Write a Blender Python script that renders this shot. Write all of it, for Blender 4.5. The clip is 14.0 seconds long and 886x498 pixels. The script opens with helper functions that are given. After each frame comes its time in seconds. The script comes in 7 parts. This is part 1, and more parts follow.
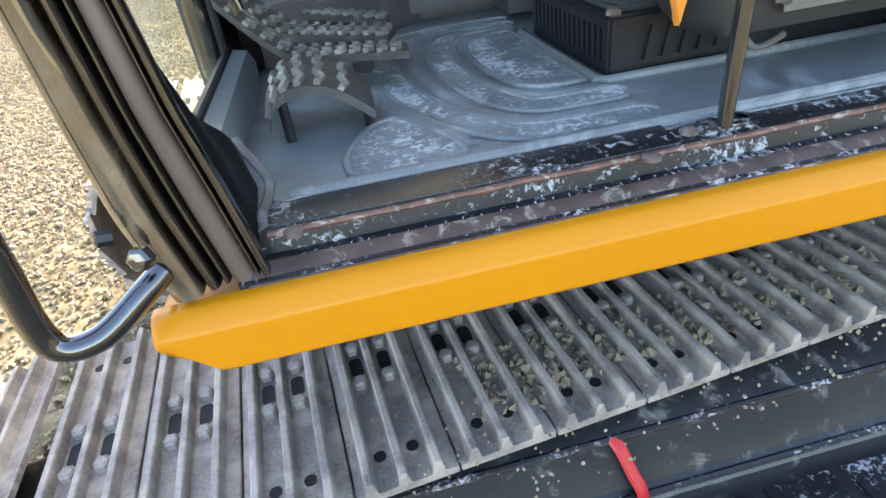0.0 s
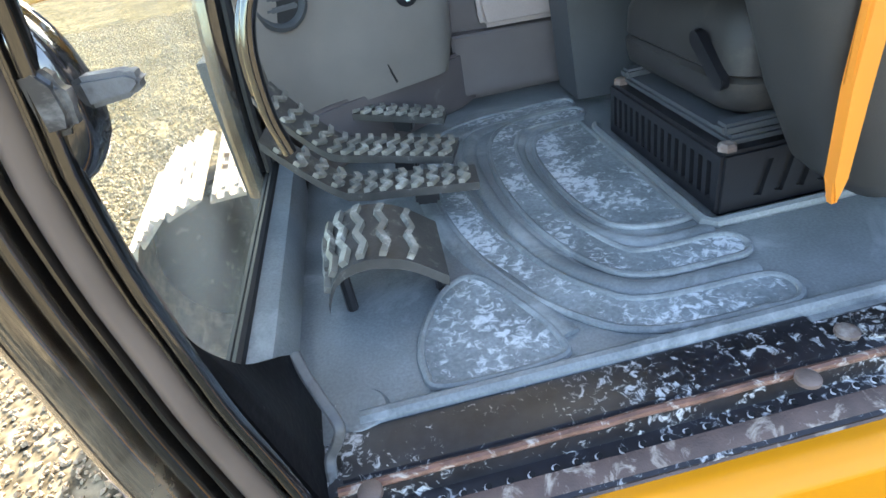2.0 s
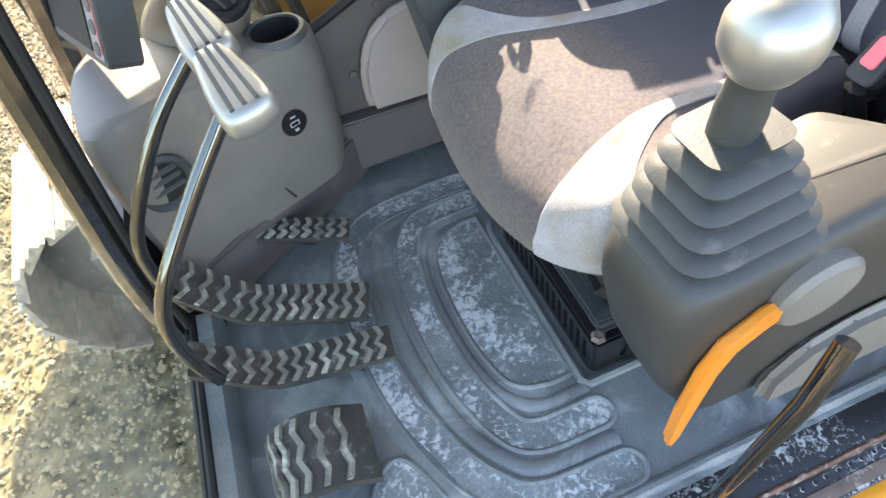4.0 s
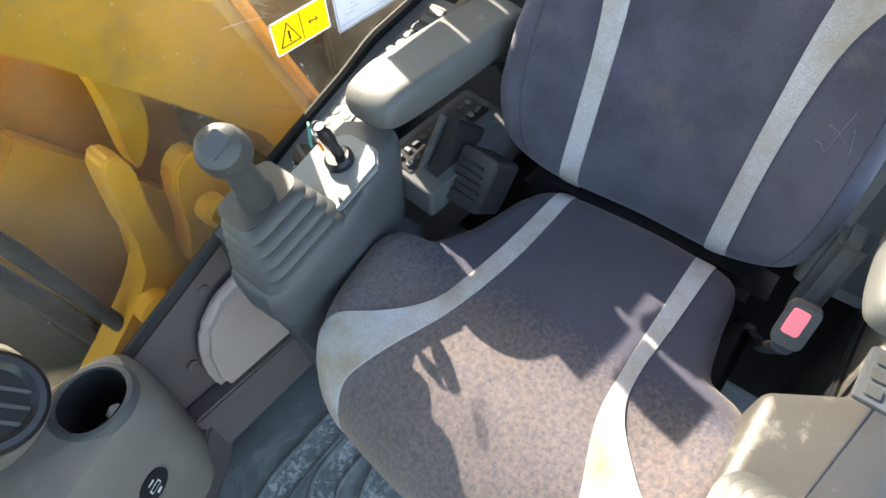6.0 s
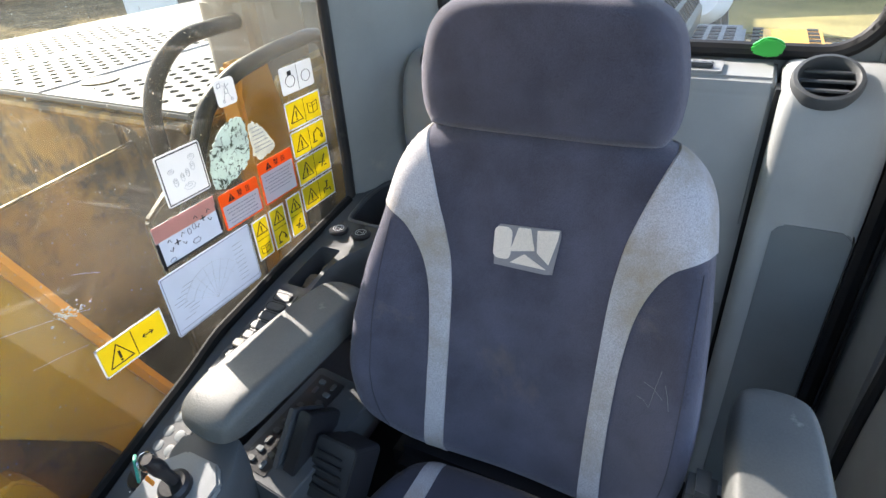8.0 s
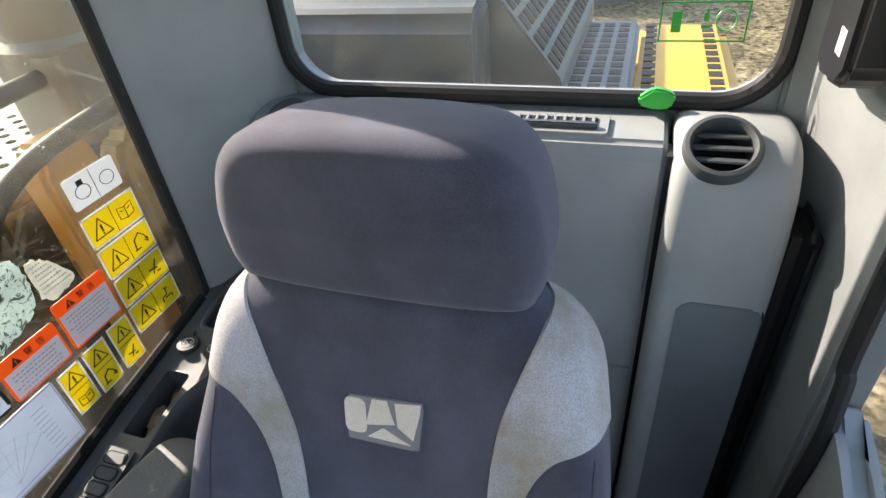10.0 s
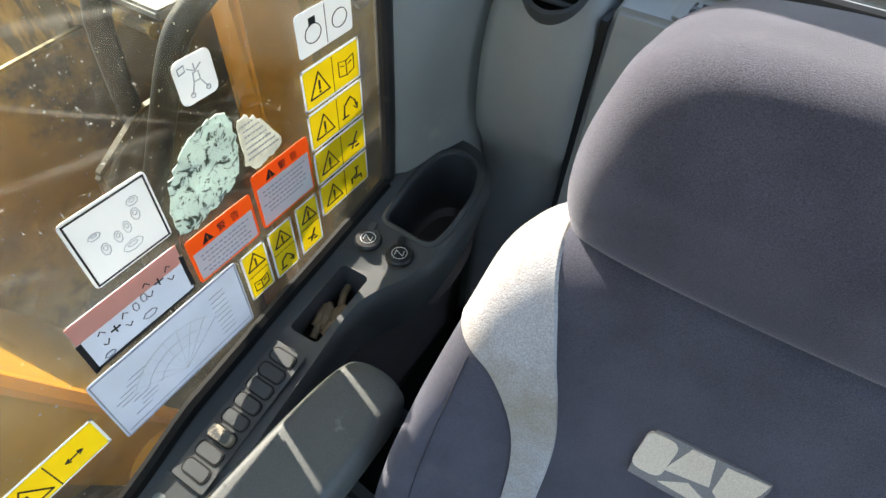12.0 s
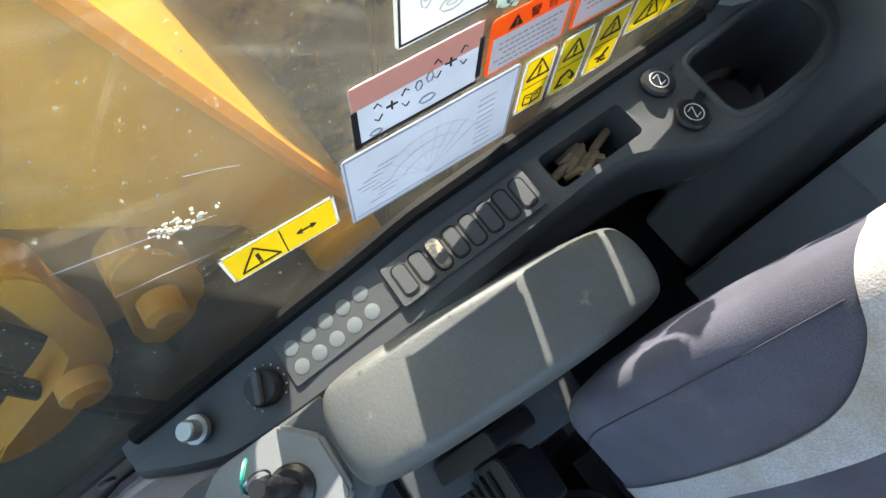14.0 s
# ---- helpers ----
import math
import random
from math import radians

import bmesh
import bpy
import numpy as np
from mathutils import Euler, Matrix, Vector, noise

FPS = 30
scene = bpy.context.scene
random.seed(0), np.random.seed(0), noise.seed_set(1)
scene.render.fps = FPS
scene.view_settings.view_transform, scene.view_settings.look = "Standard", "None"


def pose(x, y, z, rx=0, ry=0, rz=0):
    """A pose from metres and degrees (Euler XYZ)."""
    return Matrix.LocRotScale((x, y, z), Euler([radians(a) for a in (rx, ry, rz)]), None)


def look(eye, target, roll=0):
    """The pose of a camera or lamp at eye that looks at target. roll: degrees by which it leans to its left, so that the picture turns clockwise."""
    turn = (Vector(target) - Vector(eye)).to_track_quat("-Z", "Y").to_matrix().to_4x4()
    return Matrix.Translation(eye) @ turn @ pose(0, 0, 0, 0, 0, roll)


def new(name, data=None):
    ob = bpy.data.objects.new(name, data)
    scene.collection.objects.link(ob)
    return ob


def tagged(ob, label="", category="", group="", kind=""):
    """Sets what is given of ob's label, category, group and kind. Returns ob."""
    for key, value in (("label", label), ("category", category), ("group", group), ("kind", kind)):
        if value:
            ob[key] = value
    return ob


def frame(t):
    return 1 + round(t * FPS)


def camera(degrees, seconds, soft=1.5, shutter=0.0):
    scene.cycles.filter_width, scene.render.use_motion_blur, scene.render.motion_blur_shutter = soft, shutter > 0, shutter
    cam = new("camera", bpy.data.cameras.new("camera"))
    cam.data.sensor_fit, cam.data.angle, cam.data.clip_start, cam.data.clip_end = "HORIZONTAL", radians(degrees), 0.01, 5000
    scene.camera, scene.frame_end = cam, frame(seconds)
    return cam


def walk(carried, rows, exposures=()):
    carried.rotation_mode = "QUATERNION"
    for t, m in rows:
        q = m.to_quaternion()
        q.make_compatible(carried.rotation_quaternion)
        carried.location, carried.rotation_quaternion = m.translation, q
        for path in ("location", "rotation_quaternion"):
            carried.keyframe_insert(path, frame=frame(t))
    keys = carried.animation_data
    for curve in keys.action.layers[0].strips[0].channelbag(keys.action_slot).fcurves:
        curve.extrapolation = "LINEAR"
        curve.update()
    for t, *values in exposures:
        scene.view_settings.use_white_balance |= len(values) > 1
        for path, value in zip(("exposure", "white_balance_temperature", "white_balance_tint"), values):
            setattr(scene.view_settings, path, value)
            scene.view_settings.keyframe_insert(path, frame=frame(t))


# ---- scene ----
cam = camera(76.5, 14.0)
PATH = [
    (0, (0.23, -0.476, 0.285), (0.466, 1.177, -0.817), -7.9),
    (0.5, (0.262, -0.471, 0.292), (0.347, 1.225, -0.764), -10.6),
    (1, (0.227, -0.395, 0.353), (0.352, 1.36, -0.597), -9.1),
    (1.5, (0.23, -0.278, 0.404), (0.467, 1.444, -0.585), -11.4),
    (2, (0.23, -0.257, 0.418), (0.356, 1.415, -0.673), -10.9),
    (2.5, (0.265, -0.217, 0.41), (0.22, 1.413, -0.748), -8.3),
    (3, (0.348, -0.138, 0.592), (0.368, 1.338, -0.757), -4.1),
    (3.2, (0.341, -0.147, 0.656), (0.426, 1.284, -0.739), -4.3),
    (5.3, (0.395, 0.331, 0.988), (0.981, 1.224, -0.703), -10.7),
    (5.5, (0.408, 0.347, 0.99), (1.089, 1.227, -0.672), -8.4),
    (6, (0.427, 0.353, 1.009), (1.346, 1.21, -0.547), -4.5),
    (6.5, (0.452, 0.349, 1.032), (1.564, 1.195, -0.399), -3.4),
    (7, (0.487, 0.341, 1.053), (1.747, 1.188, -0.249), -3.4),
    (7.5, (0.509, 0.335, 1.072), (1.907, 1.171, -0.089), -3.2),
    (8, (0.528, 0.329, 1.084), (2.024, 1.143, 0.036), -3.7),
    (8.5, (0.56, 0.325, 1.098), (2.119, 1.079, 0.098), -4.6),
    (9, (0.61, 0.323, 1.121), (2.218, 1.001, 0.142), -5.9),
    (9.2, (0.651, 0.315, 1.148), (2.249, 0.957, 0.131), -7.0),
    (11.3, (0.849, 0.438, 1.176), (2.185, 0.964, -0.216), -0.3),
    (11.5, (0.845, 0.493, 1.166), (2.141, 1.06, -0.247), 1.8),
    (12, (0.852, 0.604, 1.122), (2.005, 1.242, -0.382), 3.9),
    (12.5, (0.902, 0.685, 1.099), (1.867, 1.288, -0.546), 5.8),
    (13, (0.905, 0.723, 1.057), (1.697, 1.301, -0.687), 6.3),
    (13.5, (0.86, 0.742, 1.043), (1.485, 1.296, -0.775), 6.0),
    (14, (0.814, 0.749, 1.027), (1.343, 1.34, -0.809), 6.8),
]
walk(cam, [(t, look(eye, target, roll)) for t, eye, target, roll in PATH],
     [(0.0, 2.88, 6950, 12), (1.0, 2.90, 6900, 12), (2.2, 3.24, 6700, 12), (3.2, 3.20, 7450, 15), (5.3, 3.12, 7600, 11), (7.0, 2.75, 6500, 13), (9.2, 2.10, 6650, 15), (11.3, 2.22, 7300, 9), (12.4, 2.26, 6500, 8), (14.0, 2.5, 6650, 8)])

# ---- light ----
SUN = Vector((0.290, 0.81, 0.512)).normalized()
world = bpy.data.worlds.new("world")
scene.world = world
world.use_nodes = True
wn = world.node_tree
sky = wn.nodes.new("ShaderNodeTexSky")
sky.sky_type = "NISHITA"
sky.sun_disc = False
sky.sun_elevation = math.asin(SUN.z)
sky.sun_rotation = math.atan2(SUN.x, SUN.y)
sky.dust_density = 1.5
wn.nodes["Background"].inputs["Strength"].default_value = 0.15
wn.links.new(sky.outputs["Color"], wn.nodes["Background"].inputs["Color"])
sun_data = bpy.data.lights.new("sun", "SUN")
sun_data.energy = 3.0
sun_data.angle = radians(0.6)
sun_data.color = (1.0, 0.93, 0.82)
sun = new("sun", sun_data)
sun.matrix_world = look(SUN * 30, (0, 0, 0))


# ---- materials ----
def mat(name, color, rough=0.6, metal=0.0, vary=0.12, scale=12.0, fine=0.0, fine_scale=400.0, bump=0.0, dirt=None, dirt_amount=0.0,
        dirt_scale=6.0, coat=0.0, spec=0.5, random_tint=0.0, fine_detail=2.0, patch=0.0, smear=0.0, edge=0.16, front_sun=None):
    """A surface with a broad tone variation, fine grain with relief, and a second colour for stains and painted light.
    """
    m = bpy.data.materials.new(name)
    m.use_nodes = True
    t = m.node_tree
    b = t.nodes["Principled BSDF"]
    b.inputs["Roughness"].default_value = rough
    b.inputs["Metallic"].default_value = metal
    b.inputs["Coat Weight"].default_value = coat
    b.inputs["Specular IOR Level"].default_value = spec
    co = t.nodes.new("ShaderNodeTexCoord")
    n1 = t.nodes.new("ShaderNodeTexNoise")
    n1.inputs["Scale"].default_value = scale
    n1.inputs["Detail"].default_value = 5.0
    t.links.new(co.outputs["Object"], n1.inputs["Vector"])
    r1 = t.nodes.new("ShaderNodeMapRange")
    r1.inputs["From Min"].default_value, r1.inputs["From Max"].default_value = 0.3, 0.7
    r1.inputs["To Min"].default_value, r1.inputs["To Max"].default_value = 1 - vary, 1 + vary
    t.links.new(n1.outputs["Fac"], r1.inputs["Value"])
    mul = t.nodes.new("ShaderNodeVectorMath")
    mul.operation = "SCALE"
    mul.inputs[0].default_value = color
    t.links.new(r1.outputs["Result"], mul.inputs["Scale"])
    out = mul.outputs["Vector"]
    n2 = t.nodes.new("ShaderNodeTexNoise")
    n2.inputs["Scale"].default_value = fine_scale
    n2.inputs["Detail"].default_value = fine_detail
    t.links.new(co.outputs["Object"], n2.inputs["Vector"])
    if fine:
        r2 = t.nodes.new("ShaderNodeMapRange")
        r2.inputs["From Min"].default_value, r2.inputs["From Max"].default_value = 0.3, 0.7
        r2.inputs["To Min"].default_value, r2.inputs["To Max"].default_value = 1 - fine, 1 + fine
        t.links.new(n2.outputs["Fac"], r2.inputs["Value"])
        m2 = t.nodes.new("ShaderNodeVectorMath")
        m2.operation = "SCALE"
        t.links.new(out, m2.inputs[0])
        t.links.new(r2.outputs["Result"], m2.inputs["Scale"])
        out = m2.outputs["Vector"]
    if random_tint:
        oi = t.nodes.new("ShaderNodeObjectInfo")
        r3 = t.nodes.new("ShaderNodeMapRange")
        r3.inputs["To Min"].default_value, r3.inputs["To Max"].default_value = 1 - random_tint, 1 + random_tint
        t.links.new(oi.outputs["Random"], r3.inputs["Value"])
        m3 = t.nodes.new("ShaderNodeVectorMath")
        m3.operation = "SCALE"
        t.links.new(out, m3.inputs[0])
        t.links.new(r3.outputs["Result"], m3.inputs["Scale"])
        out = m3.outputs["Vector"]
    if dirt:
        n3 = t.nodes.new("ShaderNodeTexNoise")
        n3.inputs["Scale"].default_value = dirt_scale
        n3.inputs["Detail"].default_value = 8.0
        n3.inputs["Roughness"].default_value = 0.65
        n3.inputs["Distortion"].default_value = smear
        amount = n3.outputs["Fac"]
        if patch:
            n4 = t.nodes.new("ShaderNodeTexNoise")
            n4.inputs["Scale"].default_value = patch
            n4.inputs["Detail"].default_value = 2.0
            t.links.new(co.outputs["Object"], n4.inputs["Vector"])
            r5 = t.nodes.new("ShaderNodeMapRange")
            r5.inputs["From Min"].default_value, r5.inputs["From Max"].default_value = 0.35, 0.65
            r5.inputs["To Min"].default_value, r5.inputs["To Max"].default_value = -0.14, 0.06
            t.links.new(n4.outputs["Fac"], r5.inputs["Value"])
            sm = t.nodes.new("ShaderNodeMath")
            t.links.new(amount, sm.inputs[0])
            t.links.new(r5.outputs["Result"], sm.inputs[1])
            amount = sm.outputs["Value"]
        # second colour grows towards one end in x, for painted sunlight
        if front_sun:
            sx = t.nodes.new("ShaderNodeSeparateXYZ")
            t.links.new(co.outputs["Object"], sx.inputs["Vector"])
            r6 = t.nodes.new("ShaderNodeMapRange")
            r6.interpolation_type = "SMOOTHSTEP"
            r6.inputs["From Min"].default_value, r6.inputs["From Max"].default_value = front_sun
            r6.inputs["To Min"].default_value, r6.inputs["To Max"].default_value = -0.30, 0.32
            t.links.new(sx.outputs["X"], r6.inputs["Value"])
            sw = t.nodes.new("ShaderNodeMath")
            t.links.new(amount, sw.inputs[0])
            t.links.new(r6.outputs["Result"], sw.inputs[1])
            amount = sw.outputs["Value"]
        t.links.new(co.outputs["Object"], n3.inputs["Vector"])
        r4 = t.nodes.new("ShaderNodeMapRange")
        lo = 0.72 - 0.5 * dirt_amount
        r4.inputs["From Min"].default_value, r4.inputs["From Max"].default_value = lo, lo + edge
        t.links.new(amount, r4.inputs["Value"])
        mx = t.nodes.new("ShaderNodeMix")
        mx.data_type = "RGBA"
        mx.inputs["B"].default_value = (*dirt, 1)
        t.links.new(r4.outputs["Result"], mx.inputs["Factor"])
        t.links.new(out, mx.inputs["A"])
        out = mx.outputs["Result"]
        rr = t.nodes.new("ShaderNodeMapRange")
        rr.inputs["To Min"].default_value, rr.inputs["To Max"].default_value = rough, max(rough, 0.8)
        t.links.new(r4.outputs["Result"], rr.inputs["Value"])
        t.links.new(rr.outputs["Result"], b.inputs["Roughness"])
    t.links.new(out, b.inputs["Base Color"])
    if bump:
        bp = t.nodes.new("ShaderNodeBump")
        bp.inputs["Strength"].default_value = bump
        bp.inputs["Distance"].default_value = 0.002
        t.links.new(n2.outputs["Fac"], bp.inputs["Height"])
        t.links.new(bp.outputs["Normal"], b.inputs["Normal"])
    return m


def glass(name, haze, haze_scale, tint=(1, 1, 1), speck=0.0):
    """A thin pane: clear, glossy by its angle, with a film of dust and dried specks."""
    m = bpy.data.materials.new(name)
    m.use_nodes = True
    t = m.node_tree
    t.nodes.remove(t.nodes["Principled BSDF"])
    o = t.nodes["Material Output"]
    tr = t.nodes.new("ShaderNodeBsdfTransparent")
    tr.inputs["Color"].default_value = (*tint, 1)
    gl = t.nodes.new("ShaderNodeBsdfGlossy")
    gl.inputs["Roughness"].default_value = 0.02
    lw = t.nodes.new("ShaderNodeLayerWeight")
    lw.inputs["Blend"].default_value = 0.5
    pw = t.nodes.new("ShaderNodeMath")
    pw.operation = "POWER"
    pw.inputs[1].default_value = 4.0
    t.links.new(lw.outputs["Facing"], pw.inputs[0])
    fr = t.nodes.new("ShaderNodeMath")
    fr.operation = "MULTIPLY_ADD"
    fr.inputs[1].default_value, fr.inputs[2].default_value = 0.3, 0.012
    t.links.new(pw.outputs["Value"], fr.inputs[0])
    m1 = t.nodes.new("ShaderNodeMixShader")
    t.links.new(fr.outputs["Value"], m1.inputs["Fac"])
    t.links.new(tr.outputs["BSDF"], m1.inputs[1])
    t.links.new(gl.outputs["BSDF"], m1.inputs[2])
    df = t.nodes.new("ShaderNodeBsdfDiffuse")
    df.inputs["Color"].default_value = (0.75, 0.74, 0.70, 1)
    tl = t.nodes.new("ShaderNodeBsdfTranslucent")
    tl.inputs["Color"].default_value = (0.8, 0.77, 0.68, 1)
    md = t.nodes.new("ShaderNodeMixShader")
    md.inputs["Fac"].default_value = 0.35
    t.links.new(df.outputs["BSDF"], md.inputs[1])
    t.links.new(tl.outputs["BSDF"], md.inputs[2])
    co = t.nodes.new("ShaderNodeTexCoord")
    n = t.nodes.new("ShaderNodeTexNoise")
    n.inputs["Scale"].default_value = haze_scale
    n.inputs["Detail"].default_value = 6
    t.links.new(co.outputs["Object"], n.inputs["Vector"])
    r = t.nodes.new("ShaderNodeMapRange")
    r.inputs["From Min"].default_value, r.inputs["From Max"].default_value = 0.35, 0.75
    r.inputs["To Min"].default_value, r.inputs["To Max"].default_value = haze * 0.15, haze * 2.6
    t.links.new(n.outputs["Fac"], r.inputs["Value"])
    fac = r.outputs["Result"]
    if speck:
        n2 = t.nodes.new("ShaderNodeTexNoise")
        n2.inputs["Scale"].default_value = 190
        n2.inputs["Detail"].default_value = 3
        t.links.new(co.outputs["Object"], n2.inputs["Vector"])
        r2 = t.nodes.new("ShaderNodeMapRange")
        r2.inputs["From Min"].default_value, r2.inputs["From Max"].default_value = 0.69, 0.75
        r2.inputs["To Max"].default_value = speck
        t.links.new(n2.outputs["Fac"], r2.inputs["Value"])
        ad = t.nodes.new("ShaderNodeMath")
        ad.use_clamp = True
        t.links.new(fac, ad.inputs[0])
        t.links.new(r2.outputs["Result"], ad.inputs[1])
        fac = ad.outputs["Value"]
        # wiping streaks and fine scratches in two directions
        for turn, wide, long in ((35, 150, 5), (-50, 240, 9), (12, 90, 3)):
            mp = t.nodes.new("ShaderNodeMapping")
            mp.vector_type = "TEXTURE"
            mp.inputs["Rotation"].default_value = (0, radians(turn), 0)
            mp.inputs["Scale"].default_value = (1 / long, 1, 1 / wide)
            t.links.new(co.outputs["Object"], mp.inputs["Vector"])
            n3 = t.nodes.new("ShaderNodeTexNoise")
            n3.inputs["Scale"].default_value = 1.0
            n3.inputs["Detail"].default_value = 3
            t.links.new(mp.outputs["Vector"], n3.inputs["Vector"])
            r3 = t.nodes.new("ShaderNodeMapRange")
            r3.inputs["From Min"].default_value, r3.inputs["From Max"].default_value = 0.60, 0.78
            r3.inputs["To Max"].default_value = speck * 0.22
            t.links.new(n3.outputs["Fac"], r3.inputs["Value"])
            ad = t.nodes.new("ShaderNodeMath")
            ad.use_clamp = True
            t.links.new(fac, ad.inputs[0])
            t.links.new(r3.outputs["Result"], ad.inputs[1])
            fac = ad.outputs["Value"]
    m2 = t.nodes.new("ShaderNodeMixShader")
    t.links.new(fac, m2.inputs["Fac"])
    t.links.new(m1.outputs["Shader"], m2.inputs[1])
    t.links.new(md.outputs["Shader"], m2.inputs[2])
    t.links.new(m2.outputs["Shader"], o.inputs["Surface"])
    return m


M_PLASTIC = mat("grey_plastic", (0.25, 0.26, 0.26), 0.55, vary=0.08, fine=0.06, fine_scale=900, bump=0.12, dirt=(0.36, 0.34, 0.31), dirt_amount=0.15, dirt_scale=9)
M_BEIGE = mat("warm_grey_plastic", (0.175, 0.160, 0.143), 0.5, vary=0.08, fine=0.05, fine_scale=900, bump=0.1, dirt=(0.30, 0.27, 0.235), dirt_amount=0.2)
M_TRIM = mat("pale_trim", (0.28, 0.292, 0.292), 0.5, vary=0.07, fine=0.04, fine_scale=900, bump=0.08, dirt=(0.42, 0.4, 0.36), dirt_amount=0.15)
M_DARKGREY = mat("dark_grey_plastic", (0.058, 0.063, 0.068), 0.5, vary=0.1, fine=0.08, fine_scale=900, bump=0.15, dirt=(0.22, 0.21, 0.2), dirt_amount=0.12, dirt_scale=14)
M_BROWNGREY = mat("brown_grey_plastic", (0.115, 0.098, 0.097), 0.55, vary=0.1, fine=0.05, fine_scale=800, bump=0.1, dirt=(0.3, 0.27, 0.25), dirt_amount=0.2)
M_PALEPINK = mat("pale_pink_plastic", (0.36, 0.30, 0.28), 0.55, vary=0.06, fine=0.05, bump=0.1)
M_BLACK = mat("black_plastic", (0.013, 0.013, 0.015), 0.36, vary=0.15, fine=0.1, bump=0.1, dirt=(0.06, 0.06, 0.06), dirt_amount=0.10, dirt_scale=20)
M_RUBBER = mat("black_rubber", (0.017, 0.017, 0.018), 0.6, vary=0.2, bump=0.1, dirt=(0.07, 0.065, 0.06), dirt_amount=0.18, dirt_scale=25, spec=0.3)
M_HOSE = mat("dusty_hose_rubber", (0.011, 0.012, 0.012), 0.5, vary=0.2, bump=0.1, dirt=(0.05, 0.05, 0.043), dirt_amount=0.15, dirt_scale=20, spec=0.25)
M_OLIVE = mat("dark_olive_surface", (0.030, 0.034, 0.018), 0.5, vary=0.2, dirt=(0.06, 0.055, 0.03), dirt_amount=0.25)
M_BOOT = mat("grey_rubber_boot", (0.075, 0.079, 0.077), 0.55, vary=0.12, fine=0.08, bump=0.15, dirt=(0.3, 0.29, 0.26), dirt_amount=0.15, dirt_scale=20)
M_POCKET = mat("blue_grey_pocket_plastic", (0.13, 0.148, 0.155), 0.5, vary=0.08, fine=0.06, fine_scale=900, bump=0.1)
M_LEFTBODY = mat("dark_moulded_plastic", (0.044, 0.042, 0.038), 0.5, vary=0.1, fine=0.08, fine_scale=900, bump=0.15, dirt=(0.22, 0.21, 0.18), dirt_amount=0.2, dirt_scale=12)
M_SUSPENSION = mat("dusty_black_suspension_plastic", (0.030, 0.028, 0.027), 0.5, vary=0.15, fine=0.1, fine_scale=700, bump=0.15, dirt=(0.15, 0.13, 0.105), dirt_amount=0.30, dirt_scale=9, edge=0.4)
M_HOOKSTEEL = mat("dirty_grey_steel", (0.10, 0.10, 0.10), 0.5, vary=0.3, scale=40, bump=0.2, dirt=(0.06, 0.055, 0.05), dirt_amount=0.4, dirt_scale=40)
M_BLACKPAINT = mat("black_gloss_paint", (0.012, 0.011, 0.011), 0.12, vary=0.2, coat=1.0, spec=1.0, dirt=(0.09, 0.08, 0.065), dirt_amount=0.2, dirt_scale=9)
M_BLACKPAINT.node_tree.nodes["Principled BSDF"].inputs["Coat IOR"].default_value = 1.6
# tan in both post paints imitates gravel reflected in black gloss
M_POSTPAINT = mat("black_post_paint", (0.007, 0.006, 0.005), 0.07, vary=0.2, coat=0.8, spec=0.6, dirt=(0.14, 0.105, 0.066), dirt_amount=0.06, dirt_scale=5, edge=0.35)
M_POSTPAINT.node_tree.nodes["Principled BSDF"].inputs["Coat IOR"].default_value = 2.0
M_POSTREFLECT = mat("gravel_reflection_post_paint", (0.030, 0.022, 0.015), 0.10, vary=0.3, scale=6, coat=1.0, spec=0.8, dirt=(0.42, 0.32, 0.205), dirt_amount=0.52, dirt_scale=5, edge=0.35)
M_POSTREFLECT.node_tree.nodes["Principled BSDF"].inputs["Coat IOR"].default_value = 2.4
M_POSTSEAL = mat("brown_door_seal_rubber", (0.125, 0.093, 0.073), 0.3, vary=0.15, dirt=(0.14, 0.12, 0.10), dirt_amount=0.2, dirt_scale=12)
M_DUSTYBLACK = mat("dusty_black_paint", (0.024, 0.024, 0.025), 0.28, vary=0.2, dirt=(0.20, 0.185, 0.165), dirt_amount=0.32, dirt_scale=24, smear=0.5)
M_SILLBLACK = mat("scuffed_black_paint", (0.010, 0.010, 0.013), 0.36, vary=0.3, scale=30, dirt=(0.40, 0.40, 0.40), dirt_amount=0.38, dirt_scale=110, fine=0.3, fine_scale=90, bump=0.2, smear=0.8, patch=8, edge=0.10)
M_YELLOW = mat("yellow_paint", (0.63, 0.228, 0.004), 0.38, vary=0.03, scale=4, spec=0.3, dirt=(0.62, 0.30, 0.04), dirt_amount=0.06, dirt_scale=5)
M_YELLOWDIRTY = mat("worn_yellow_paint", (0.64, 0.315, 0.014), 0.45, vary=0.15, scale=6, dirt=(0.36, 0.20, 0.05), dirt_amount=0.24, dirt_scale=7, bump=0.15, fine_scale=60)
M_BOOMYELLOW = mat("worn_boom_paint", (0.47, 0.235, 0.010), 0.5, vary=0.2, scale=5, dirt=(0.26, 0.15, 0.04), dirt_amount=0.36, dirt_scale=6, bump=0.15, fine_scale=60, spec=0.3)
M_FABRIC = mat("charcoal_seat_fabric", (0.052, 0.052, 0.074), 0.92, vary=0.28, scale=14, fine=0.35, fine_scale=1300, bump=0.3, dirt=(0.15, 0.12, 0.095), dirt_amount=0.24, dirt_scale=5, spec=0.1, smear=0.6, edge=0.25)
